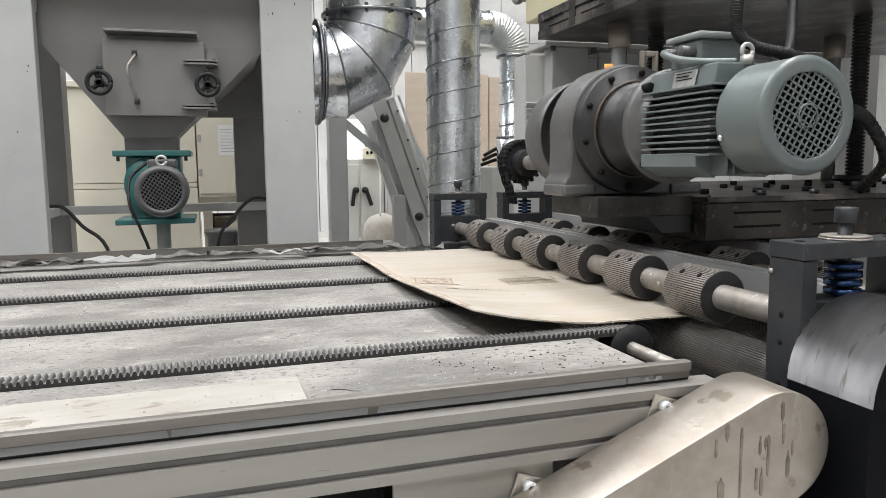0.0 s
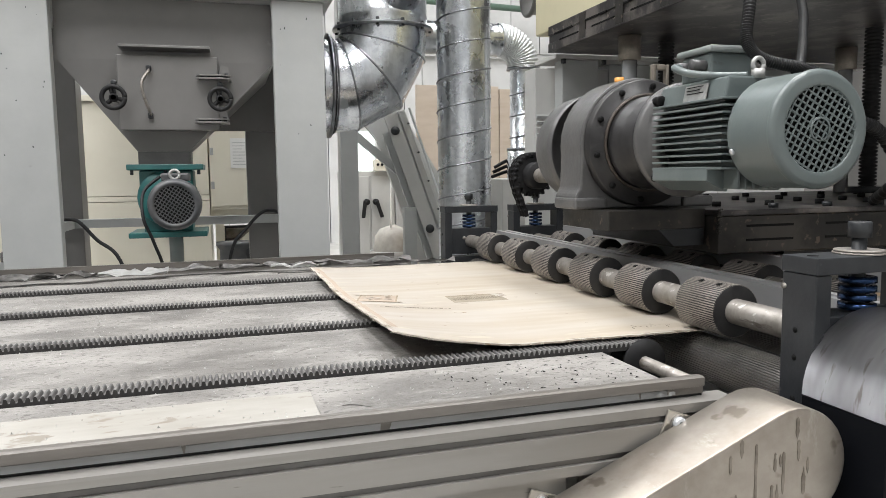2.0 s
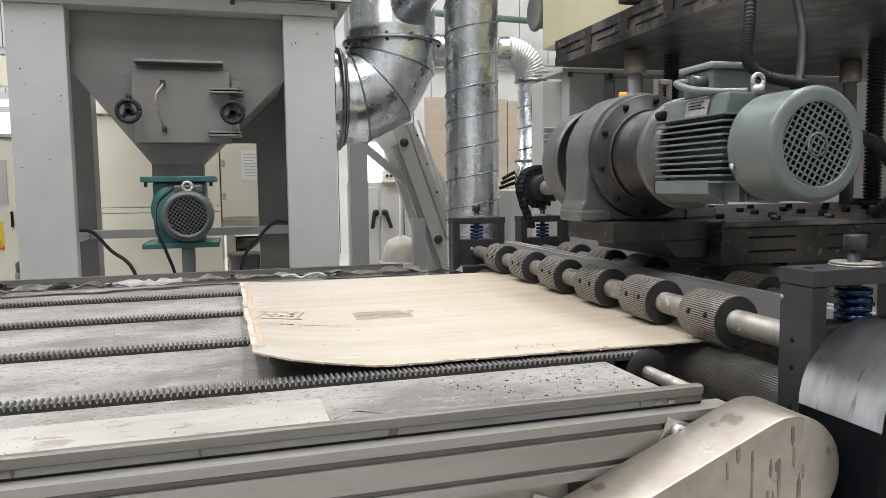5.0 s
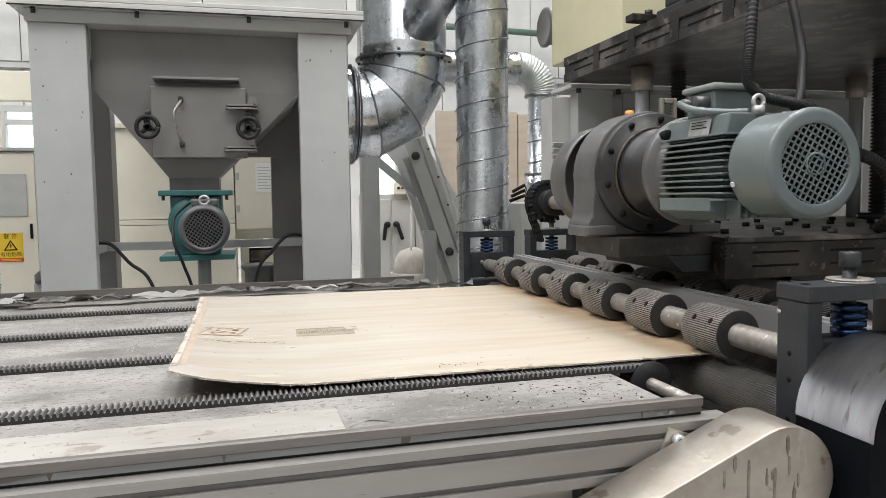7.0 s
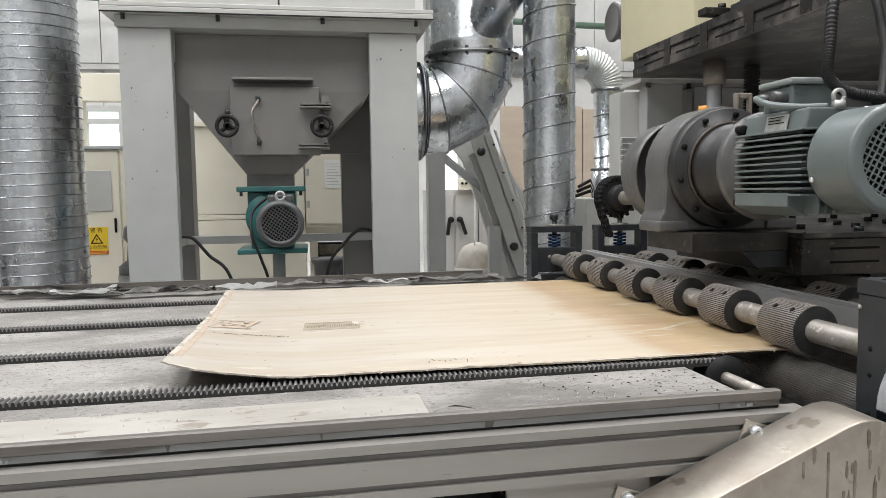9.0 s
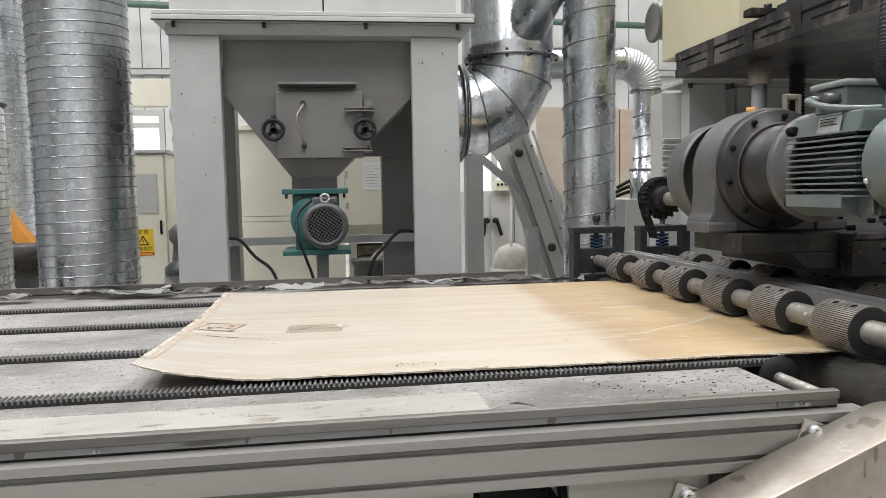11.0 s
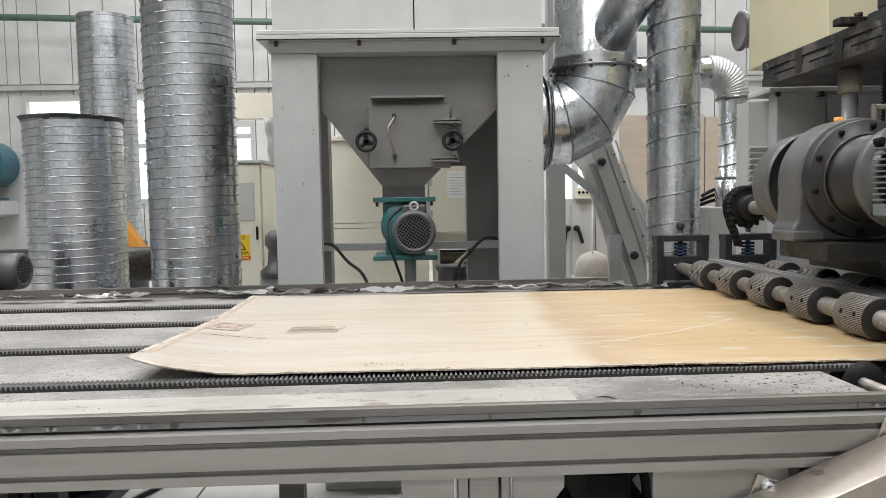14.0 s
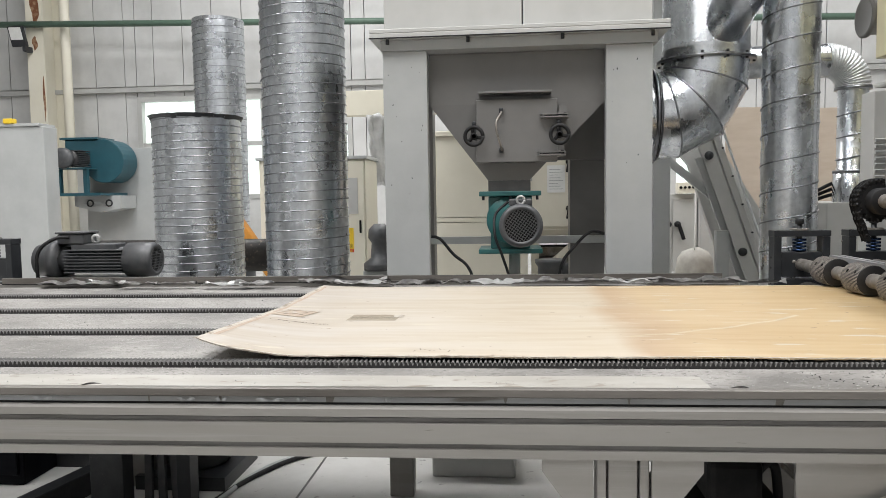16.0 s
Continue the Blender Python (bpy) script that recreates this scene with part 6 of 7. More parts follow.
# ---- cabinets behind the hopper ----
def cream_cabinet():
    c = thing("cream_enclosure", (-0.5, 5.2, 0), "large cream-painted machine enclosure with seams", "enclosure")
    for z0, z1 in ((0, 1.050), (1.054, 1.088), (1.092, 1.71)):
        bm = B()
        box(bm, -1.02, -0.148, 5.2, 5.9, z0, z1, 0.003)
        part("panel", bm, M_CREAM, c)
    bm = B()
    box(bm, -1.04, 0.64, 5.18, 5.92, 1.7105, 1.75, 0.004)
    part("top_cap", bm, M_CREAM, c)
    bm = B()
    box(bm, -0.143, 0.62, 5.22, 5.9, 0.99, 1.71, 0.003)
    part("upper_body", bm, M_CREAM, c)
    for x0, x1 in ((-0.138, 0.20), (0.206, 0.61)):
        bm = B()
        box(bm, x0, x1, 5.195, 5.2195, 1.01, 1.70, 0.004)
        d = part("door", bm, M_CREAM, c)
        for z in (1.13, 1.36, 1.55):
            bm = B()
            box(bm, x0 + 0.004, x0 + 0.026, 5.187, 5.1945, z, z + 0.05, 0.002)
            part("hinge", bm, M_LEG, d)
        for z in (1.15, 1.5):
            bm = B()
            cyl(bm, (x1 - 0.04, 5.1945, z), (x1 - 0.04, 5.165, z), 0.022, 14)
            obox(bm, (x1 - 0.045, 5.16, z - 0.035), (0.02, 0.02, 0.09), 0, 10, 0, 0.004)
            part("latch", bm, M_BLACK, d, "black swing latch")
    bm = B()
    box(bm, -0.30, 0.62, 5.3, 5.32, 0.93, 0.985)
    part("support_beam", bm, M_CREAM, c)
    for x in (-0.12, 0.56):
        bm = B()
        box(bm, x, x + 0.06, 5.3, 5.36, 0, 0.93)
        part("leg", bm, M_CREAM, c)
    bm = B()
    obox(bm, (0.06, 5.28, 0.75), (0.45, 0.03, 0.05), 0, -40, 0)
    part("brace", bm, M_CREAM, c)
    p = thing("paper_notice", (0.06, 5.19, 1.27), "white printed paper notice taped on the enclosure", "paper")
    bm = B()
    box(bm, 0.0, 0.135, 5.1915, 5.1935, 1.27, 1.475)
    part("sheet", bm, M_PAPER, p)
    for k in range(8):
        bm = B()
        box(bm, 0.015, 0.12 - 0.02 * (k % 3), 5.1905, 5.1915, 1.295 + 0.021 * k, 1.299 + 0.021 * k)
        part("text_bar", bm, M_LEG, p)
    # dark rollers and drives seen below the doors
    for x, z in ((0.05, 0.80), (0.25, 0.72)):
        r = thing("idler_roller", (x, 5.5, z), "grey steel idler roller in an open frame", "roller", "idler rollers")
        bm = B()
        cyl(bm, (-0.05, 5.45, z), (0.55, 5.45, z), 0.04, 20)
        part("drum", bm, M_SHAFT, r)
        bm = B()
        box(bm, -0.1, 0.6, 5.56, 5.6, z - 0.05, z + 0.05)
        part("bar", bm, M_CHAR, r)
    v = thing("gear_valve", (0.1, 4.7, 0), "grey cast valve unit below the enclosure", "valve")
    bm = B()
    lathe(bm, (0.0, 4.75, 0.0), (0.0, 4.75, 1), [(0, 0), (0, 0.08), (0.55, 0.08), (0.58, 0.12), (0.62, 0.12), (0.64, 0.09), (0.75, 0.09), (0.78, 0.11), (0.80, 0.11), (0.80, 0)], 28)
    part("body", bm, M_SMALLMOTOR, v)
    bm = B()
    cyl(bm, (0.02, 4.75, 0.72), (0.2, 4.75, 0.72), 0.055, 20)
    part("side_port", bm, M_SMALLMOTOR, v)


cream_cabinet()


def words(text, size, m, parent, material):
    """Flat lettering as a mesh under a part."""
    cu = bpy.data.curves.new("lettering", "FONT")
    cu.body, cu.size, cu.align_x, cu.align_y = text, size, "CENTER", "CENTER"
    tmp = bpy.data.objects.new("lettering_curve", cu)
    scene.collection.objects.link(tmp)
    dg = bpy.context.evaluated_depsgraph_get()
    me = bpy.data.meshes.new_from_object(tmp.evaluated_get(dg))
    bpy.data.objects.remove(tmp)
    top = parent
    while top.parent:
        top = top.parent
    me.transform(Matrix.Translation(-ORIGIN[top]) @ m)
    me.materials.clear()
    me.materials.append(material)
    ob = new("lettering", me)
    ob.parent = parent
    return ob


def control_cabinet():
    c = thing("control_cabinet", (-1.7, 5.2, 0), "beige control cabinet with viewing panel", "cabinet")
    bm = B()
    box(bm, -2.25, -1.40, 5.215, 5.7, 0, 1.555, 0.005)
    part("body", bm, M_CREAM, c)
    bm = B()
    box(bm, -2.27, -1.38, 5.19, 5.72, 1.5555, 1.58, 0.004)
    part("roof", bm, M_LEG, c)
    bm = B()
    box(bm, -2.22, -1.41, 5.2, 5.2145, 0.1, 1.54, 0.004)
    d = part("door", bm, M_CREAM, c)
    bm = B()
    box(bm, -1.98, -1.46, 5.1945, 5.1995, 1.13, 1.41, 0.002)
    part("viewing_panel", bm, M_PALE, d)
    bm = B()
    box(bm, -1.452, -1.436, 5.19, 5.1995, 0.98, 1.08, 0.003)
    part("handle", bm, M_INKSHADE, d)
    s = thing("warning_label", (-1.57, 5.199, 0.83), "yellow electric hazard label on the cabinet door", "warning label")
    bm = B()
    box(bm, -1.645, -1.50, 5.197, 5.1995, 0.83, 1.02)
    plate = part("plate", bm, M_YELLOW, s)
    bm = B()
    box(bm, -1.645, -1.50, 5.196, 5.197, 0.83, 0.856)
    part("red_band", bm, M_RED, plate)
    for k in range(2):
        bm = B()
        box(bm, -1.635, -1.51, 5.1952, 5.196, 0.836 + 0.009 * k, 0.840 + 0.009 * k)
        part("text_bar", bm, M_YELLOW, plate)
    cx = -1.5725
    bm = B()
    t = [(cx - 0.042, 0.905), (cx + 0.042, 0.905), (cx, 0.975)]
    u = [(cx - 0.029, 0.9125), (cx + 0.029, 0.9125), (cx, 0.961)]
    for a in range(3):
        b = (a + 1) % 3
        prism(bm, [t[a], t[b], u[b], u[a]], 5.1962, 5.197)
    prism(bm, [(cx + 0.004, 0.953), (cx - 0.009, 0.934), (cx - 0.001, 0.934), (cx - 0.005, 0.917), (cx + 0.009, 0.938), (cx + 0.001, 0.938)], 5.1962, 5.197)
    part("symbol", bm, M_INKSHADE, plate, "black lightning triangle")
    words("警 告", 0.036, pose(cx, 5.1965, 0.997, 90, 0, 0), plate, M_INKSHADE)
    words("有电危险", 0.032, pose(cx, 5.1965, 0.878, 90, 0, 0), plate, M_INKSHADE)


control_cabinet()


# ---- inclined conveyor and far electrical cabinets ----
def incline():
    c = thing("inclined_conveyor", (1.15, 4.6, 0), "pale grey steel inclined screw conveyor trough", "conveyor")
    a, b = Vector((1.02, 4.6, 1.60)), Vector((1.42, 4.6, 0.45))
    ang = math.degrees(math.atan2(a.z - b.z, b.x - a.x))
    mid, L = (a + b) / 2, (a - b).length
    for y, w, m in ((4.55, 0.045, M_PALE), (4.85, 0.045, M_LEG)):
        bm = B()
        obox(bm, (mid.x + 0.04, y, mid.z + 0.02), (L, 0.02, w), 0, ang, 0, 0.003)
        part("side_plate", bm, m, c)
    bm = B()
    obox(bm, (mid.x + 0.01, 4.7, mid.z - 0.04), (L, 0.28, 0.02), 0, ang, 0)
    part("trough", bm, M_LEG, c)
    bm = B()
    obox(bm, (mid.x - 0.07, 4.58, mid.z - 0.06), (L * 0.9, 0.02, 0.06), 0, ang, 0)
    part("lower_rail", bm, M_LEG, c)
    for dz, w, m, nm in ((-0.075, 0.10, M_PALE, "side_panel"), (0.052, 0.014, M_FLEX, "edge_flange"), (-0.032, 0.010, M_FLEX, "edge_flange")):
        bm = B()
        off = Vector((math.sin(radians(ang)), 0, math.cos(radians(ang)))) * dz
        obox(bm, (mid.x + 0.04 + off.x, 4.535, mid.z + 0.02 + off.z), (L, 0.012, w), 0, ang, 0, 0.002)
        sd = part(nm, bm, m, c)
        if nm == "side_panel":
            for q in range(6):
                p = a.lerp(b, 0.08 + 0.16 * q)
                bm = B()
                cyl(bm, (p.x + 0.05, 4.54, p.z + 0.03), (p.x + 0.05, 4.52, p.z + 0.03), 0.006, 8)
                part("bolt", bm, M_CHAR, sd)
    for k in range(2):
        f = 0.06 + 0.55 * k
        p = a.lerp(b, f)
        bm = B()
        cyl(bm, (p.x - 0.03, 4.52, p.z - 0.04), (p.x - 0.03, 4.60, p.z - 0.04), 0.028, 16)
        part("roller", bm, M_CHAR, c)
    bm = B()
    box(bm, 1.06, 1.14, 4.5, 4.56, 0, 1.0)
    part("post", bm, M_LEG, c)
    bm = B()
    obox(bm, (0.90, 4.62, 1.36), (0.52, 0.03, 0.05), 0, 40, 0)
    part("strut", bm, M_LEG, c)
    bm = B()
    prism(bm, [(0.86, 1.86), (1.02, 1.86), (1.62, 0.9), (1.62, 0.5), (1.3, 0.5), (0.98, 1.45), (0.86, 1.6)], 4.95, 5.0)
    part("chute_plate", bm, M_PALE, c)
    p = thing("steel_post", (0.78, 4.6, 0), "light grey steel post behind the hopper", "post")
    bm = B()
    box(bm, 0.672, 0.785, 4.6, 4.72, 0, 2.6, 0.004)
    part("profile", bm, M_LEG, p)
    for x0 in (1.06, 1.56):
        e = thing("switch_cabinet", (x0, 7.0, 0), "pale cabinet with two black swing handles", "cabinet", "switch cabinets")
        bm = B()
        box(bm, x0, x0 + 0.49, 7.0, 7.5, 0, 1.25, 0.006)
        part("body", bm, M_PALE, e)
        for k in range(2):
            bm = B()
            box(bm, x0 + 0.02 + 0.235 * k, x0 + 0.235 + 0.235 * k, 6.985, 6.9995, 0.06, 1.2, 0.004)
            d = part("door", bm, M_PALE, e)
            hx = x0 + 0.205 + 0.09 * k
            bm = B()
            cyl(bm, (hx, 6.985, 0.95), (hx, 6.94, 0.95), 0.03, 14)
            obox(bm, (hx + 0.03 * (1 if k else -1), 6.935, 0.88), (0.035, 0.03, 0.17), 0, -18 if k else 8, 0, 0.008)
            part("swing_handle", bm, M_BLACK, d, "black swing handle")
    bm = B()
    tube(bm, [(1.362, 6.3, 1.75), (1.364, 6.3, 1.3), (1.358, 6.3, 0.74)], 0.007, 8)
    solid("hanging_rope", bm, M_PAPER, "thin white rope hanging behind the conveyor", "rope")
    bg = thing("bulk_bag", (1.39, 6.4, 0), "crumpled white bulk bag in a round basket", "bag")
    bm = B()
    lathe(bm, (1.39, 6.4, 0), (1.39, 6.4, 1), [(0, 0.15), (0.3, 0.16), (0.56, 0.165), (0.66, 0.155), (0.72, 0.115), (0.75, 0.05), (0.76, 0)], 36)
    for v in bm.verts:
        q = noise.noise((v.co.x * 12, v.co.y * 12, v.co.z * 9)) * 0.035
        v.co += Vector((q, q, 0.4 * q if v.co.z > 0.05 else 0))
    part("bag", bm, M_BAG, bg)
    bm = B()
    lathe(bm, (1.39, 6.4, 0), (1.39, 6.4, 1), [(0, 0.16), (0.5, 0.2), (0.53, 0.206), (0.53, 0.195), (0.5, 0.19), (0, 0.15)], 36)
    part("basket", bm, M_PALE, bg)
    b = thing("push_button_box", (1.42, 6.9, 1.25), "small beige push-button box", "control box")
    bm = B()
    box(bm, 1.34, 1.52, 6.9, 7.0, 1.2505, 1.36, 0.006)
    part("case", bm, M_CREAM, b)
    for k in range(4):
        bm = B()
        cyl(bm, (1.37 + 0.04 * k, 6.9, 1.31), (1.37 + 0.04 * k, 6.885, 1.31), 0.013, 12)
        part("button", bm, M_INKSHADE, b)


incline()


# ---- left side of the hall ----
def side_motor():
    m = thing("drive_motor", (-2.1, 2.86, 0.98), "dark grey finned drive motor beside the table", "motor")
    y, z = 2.86, 0.975
    bm = B()
    lathe(bm, (-1.915, y, z), (-3, y, z), [(0.004, 0.055), (0, 0.06), (0, 0.068), (0.006, 0.076), (0.016, 0.08), (0.135, 0.08), (0.135, 0.073), (0.02, 0.073), (0.012, 0.06), (0.012, 0.055)], 40)
    f = part("fan_cover", bm, M_SMALLMOTOR, m)
    bm = B()
    for k in range(-4, 5):
        w = math.sqrt(max(0, 0.058 ** 2 - (k * 0.0125) ** 2))
        if w > 0.003:
            box(bm, -1.922, -1.9195, y + k * 0.0125 - 0.0018, y + k * 0.0125 + 0.0018, z - w, z + w)
            box(bm, -1.9225, -1.92, y - w, y + w, z + k * 0.0125 - 0.0018, z + k * 0.0125 + 0.0018)
    part("grille", bm, M_SMALLMOTOR, f)
    # black disc gives the shaded interior behind the mesh
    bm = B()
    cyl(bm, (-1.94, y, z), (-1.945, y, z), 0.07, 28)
    part("fan_shade_disc", bm, M_INKSHADE, f)
    bm = B()
    cyl(bm, (-2.03, y, z), (-2.37, y, z), 0.062, 32)
    s = part("stator_housing", bm, M_SMALLMOTOR, m)
    for k in range(8):
        bm = B()
        zz = z + 0.05 - 0.0145 * k
        box(bm, -2.33, -2.05, y - 0.079, y - 0.03, zz - 0.0026, zz + 0.0026, 0.001)
        part("fin", bm, M_SMALLMOTOR, s)
    bm = B()
    box(bm, -2.31, -2.09, y - 0.05, y + 0.05, z + 0.045, z + 0.078, 0.006)
    part("top_seat", bm, M_SMALLMOTOR, s)
    bm = B()
    box(bm, -2.37, -2.24, y - 0.055, y + 0.055, z + 0.078, z + 0.125, 0.006)
    t = part("terminal_box", bm, M_SMALLMOTOR, m)
    bm = B()
    box(bm, -2.378, -2.232, y - 0.062, y + 0.062, z + 0.1255, z + 0.135, 0.004)
    part("box_lid", bm, M_SMALLMOTOR, t)
    bm = B()
    ring(bm, (-2.2, y - 0.02, z + 0.10), (0, 1, 0), 0.022, 0.009, 0.012, 20)
    part("lifting_eye", bm, M_NAMEPLATE, m)
    bm = B()
    lathe(bm, (-2.37, y, z), (-3, y, z), [(0, 0), (0, 0.098), (0.02, 0.1), (0.04, 0.098), (0.05, 0.08), (0.12, 0.075), (0.12, 0)], 36)
    part("flange", bm, M_SMALLMOTOR, m)
    bm = B()
    tube(bm, [(-2.31, y - 0.055, z + 0.11), (-2.36, y - 0.09, z + 0.105), (-2.42, y - 0.12, z + 0.05), (-2.43, y - 0.12, z - 0.06), (-2.42, y - 0.1, 0.7)], 0.008, 8)
    part("cable", bm, M_BLACK, m)
    bm = B()
    box(bm, -2.46, -2.0, y - 0.07, y + 0.07, 0.0, z - 0.076)
    part("motor_stand", bm, M_CHAR, m)


side_motor()


def far_left():
    c = thing("grey_cabinet", (-5.9, 5.8, 0), "tall pale grey cabinet with yellow lifting hooks", "cabinet")
    bm = B()
    box(bm, -7.2, -4.9, 6.5, 6.72, 0, 2.02, 0.01)
    part("body", bm, M_LEG, c)
    bm = B()
    box(bm, -7.25, -4.93, 6.48, 6.74, 2.0205, 2.05, 0.005)
    part("lid", bm, M_LEG, c)
    for x in (-5.6, -5.3):
        bm = B()
        box(bm, x, x + 0.1, 6.46, 6.54, 2.05, 2.10, 0.01)
        part("hook", bm, M_YELLOW, c)
    g = thing("filter_cabinet", (-5.8, 10.3, 0), "grey filter cabinet carrying the blower", "cabinet")
    bm = B()
    box(bm, -6.75, -5.3, 10.2, 11.4, 0, 2.08, 0.01)
    part("body", bm, M_LEG, g)
    bm = B()
    prism(bm, [(-6.66, 1.36), (-5.95, 1.36), (-5.955, 1.17), (-6.285, 1.117), (-6.66, 1.21)], 9.75, 10.19)
    sb = part("shelf_bracket", bm, M_LEG, g)
    for x in (-6.42, -6.13):
        bm = B()
        ring(bm, (x, 9.747, 1.25), (0, 1, 0), 0.055, 0.02, 0.01, 20)
        part("bracket_eye", bm, M_CHAR, sb)
    b = thing("blower", (-6.5, 9.8, 1.36), "blue-green centrifugal blower with grey motor", "blower")
    bm = B()
    cx, cz, r = -6.2, 1.85, 0.335
    pts = [(cx + (r - 0.05 * (k / 24)) * math.cos(radians(110 - k * 13)), cz + (r - 0.05 * (k / 24)) * math.sin(radians(110 - k * 13))) for k in range(25)]
    prism(bm, [(-6.77, 2.18)] + pts + [(-6.77, 1.95)], 9.75, 10.15, "xz", 0.01)
    part("volute", bm, M_TEALBLUE, b)
    bm = B()
    box(bm, -6.83, -6.25, 9.72, 10.18, 2.181, 2.21)
    part("outlet_flange", bm, M_TEALBLUE, b)
    bm = B()
    cyl(bm, (-6.56, 9.3, 1.89), (-6.56, 9.42, 1.89), 0.145, 28, 0.03)
    mo = part("motor", bm, M_SMALLMOTOR, b)
    bm = B()
    cyl(bm, (-6.5, 9.42, 1.89), (-6.5, 9.74, 1.89), 0.115, 28)
    part("stator", bm, M_GEARDARK, mo)
    for k in range(9):
        bm = B()
        box(bm, -6.63, -6.37, 9.43, 9.72, 1.782 + 0.027 * k, 1.79 + 0.027 * k)
        part("fin", bm, M_SMALLMOTOR, mo)
    for x in (-6.76, -6.36):
        bm = B()
        box(bm, x, x + 0.06, 9.5, 9.56, 1.4005, 1.74)
        part("leg", bm, M_TEALBLUE, b)
    bm = B()
    box(bm, -6.78, -6.28, 9.4, 9.74, 1.7405, 1.76)
    part("motor_shelf", bm, M_TEALBLUE, b)
    bm = B()
    box(bm, -6.81, -6.08, 9.45, 10.18, 1.3605, 1.40)
    part("base_frame", bm, M_TEALBLUE, b)
    bm = B()
    tube(bm, [(-7.15, 9.6, 2.0), (-7.1, 9.6, 1.7), (-7.0, 9.6, 1.2), (-6.95, 9.6, 0.5), (-6.95, 9.6, 0.0)], [0.10, 0.09], 14, True, 12)
    solid("foil_hose", bm, M_GALV, "crinkled silver foil hose running down", "hose")
    bm = B()
    cyl(bm, (-7.3, 9.7, 1.75), (-7.2, 9.5, 1.75), 0.16, 20, 0.03)
    cyl(bm, (-7.25, 9.6, 0.0), (-7.25, 9.6, 1.75), 0.03, 10)
    solid("yellow_handwheel", bm, M_YELLOW, "yellow disc on a slim stand", "stand")
    for k, (x, lean) in enumerate(((-6.95, 8), (-6.75, -10))):
        bm = B()
        obox(bm, (x, 9.0, 0.55), (0.09, 0.09, 1.12), 0, lean, 0)
        solid("orange_bar", bm, M_ORANGE, "orange painted steel bar leaning in a frame", "bar", "orange bars")
    # rusty pipe and orange frame between the ducts
    bm = B()
    cyl(bm, (-3.3, 4.6, 0.86), (-1.88, 4.6, 0.86), 0.115, 28)
    cyl(bm, (-2.5, 4.6, 0.0), (-2.5, 4.6, 0.8), 0.04, 12)
    solid("dark_pipe", bm, M_STEEL, "dark brown steel pipe lying behind the ducts", "pipe")
    bm = B()
    obox(bm, (-2.35, 5.2, 0.95), (0.1, 0.1, 0.75), 0, -35, 0, 0.01)
    obox(bm, (-2.35, 5.2, 0.3), (0.1, 0.1, 0.62), 0, 0, 0, 0.01)
    solid("orange_bar", bm, M_ORANGE, "orange steel bar standing behind the ducts", "bar")
    bm = B()
    cyl(bm, (-3.27, 7.0, 0.0), (-3.27, 7.0, 0.9), 0.3, 24)
    solid("round_plinth", bm, M_CHAR, "dark round plinth under the far duct", "plinth")
    # film bag hanging beside the hopper
    bm = B()
    rows = []
    for j in range(13):
        row = []
        for i in range(13):
            u, v = i / 12, j / 12
            row.append(bm.verts.new((-1.42 + 0.22 * (u - 0.5) * (1 - 0.45 * v) + 0.03 * noise.noise((u * 4, v * 5, 0)), 5.95 + 0.07 * noise.noise((u * 6, v * 3, 4)), 1.98 - 0.62 * v + 0.05 * noise.noise((u * 5, 9, v)))))
        rows.append(row)
    for j in range(12):
        for i in range(12):
            bm.faces.new((rows[j][i], rows[j][i + 1], rows[j + 1][i + 1], rows[j + 1][i])).smooth = True
    bmesh.ops.solidify(bm, geom=list(bm.faces), thickness=0.006)
    solid("film_bag", bm, M_PLASTIC, "crumpled milky plastic film bag hanging from a beam", "plastic film")
    bm = B()
    box(bm, -1.95, -0.5, 6.0, 6.1, 1.98, 2.2, 0.005)
    box(bm, -1.95, -1.85, 6.0, 6.1, 0, 1.98)
    box(bm, -0.6, -0.5, 6.0, 6.1, 0, 1.98)
    solid("cream_beam", bm, M_CREAM, "cream steel portal frame behind the hopper", "frame")
    s = thing("small_pump", (-1.25, 4.9, 0), "small dark pump with dusty stones on a stand", "pump")
    bm = B()
    box(bm, -1.36, -1.12, 4.85, 5.0, 0, 0.72, 0.01)
    part("stand", bm, M_LEG, s)
    bm = B()
    lathe(bm, (-1.24, 4.9, 0.72), (-1.24, 4.9, 2), [(0, 0), (0, 0.12), (0.05, 0.12), (0.09, 0.07), (0.2, 0.06), (0.24, 0.085), (0.3, 0.08), (0.34, 0.04), (0.34, 0)], 20)
    part("head", bm, M_SMALLMOTOR, s)


far_left()


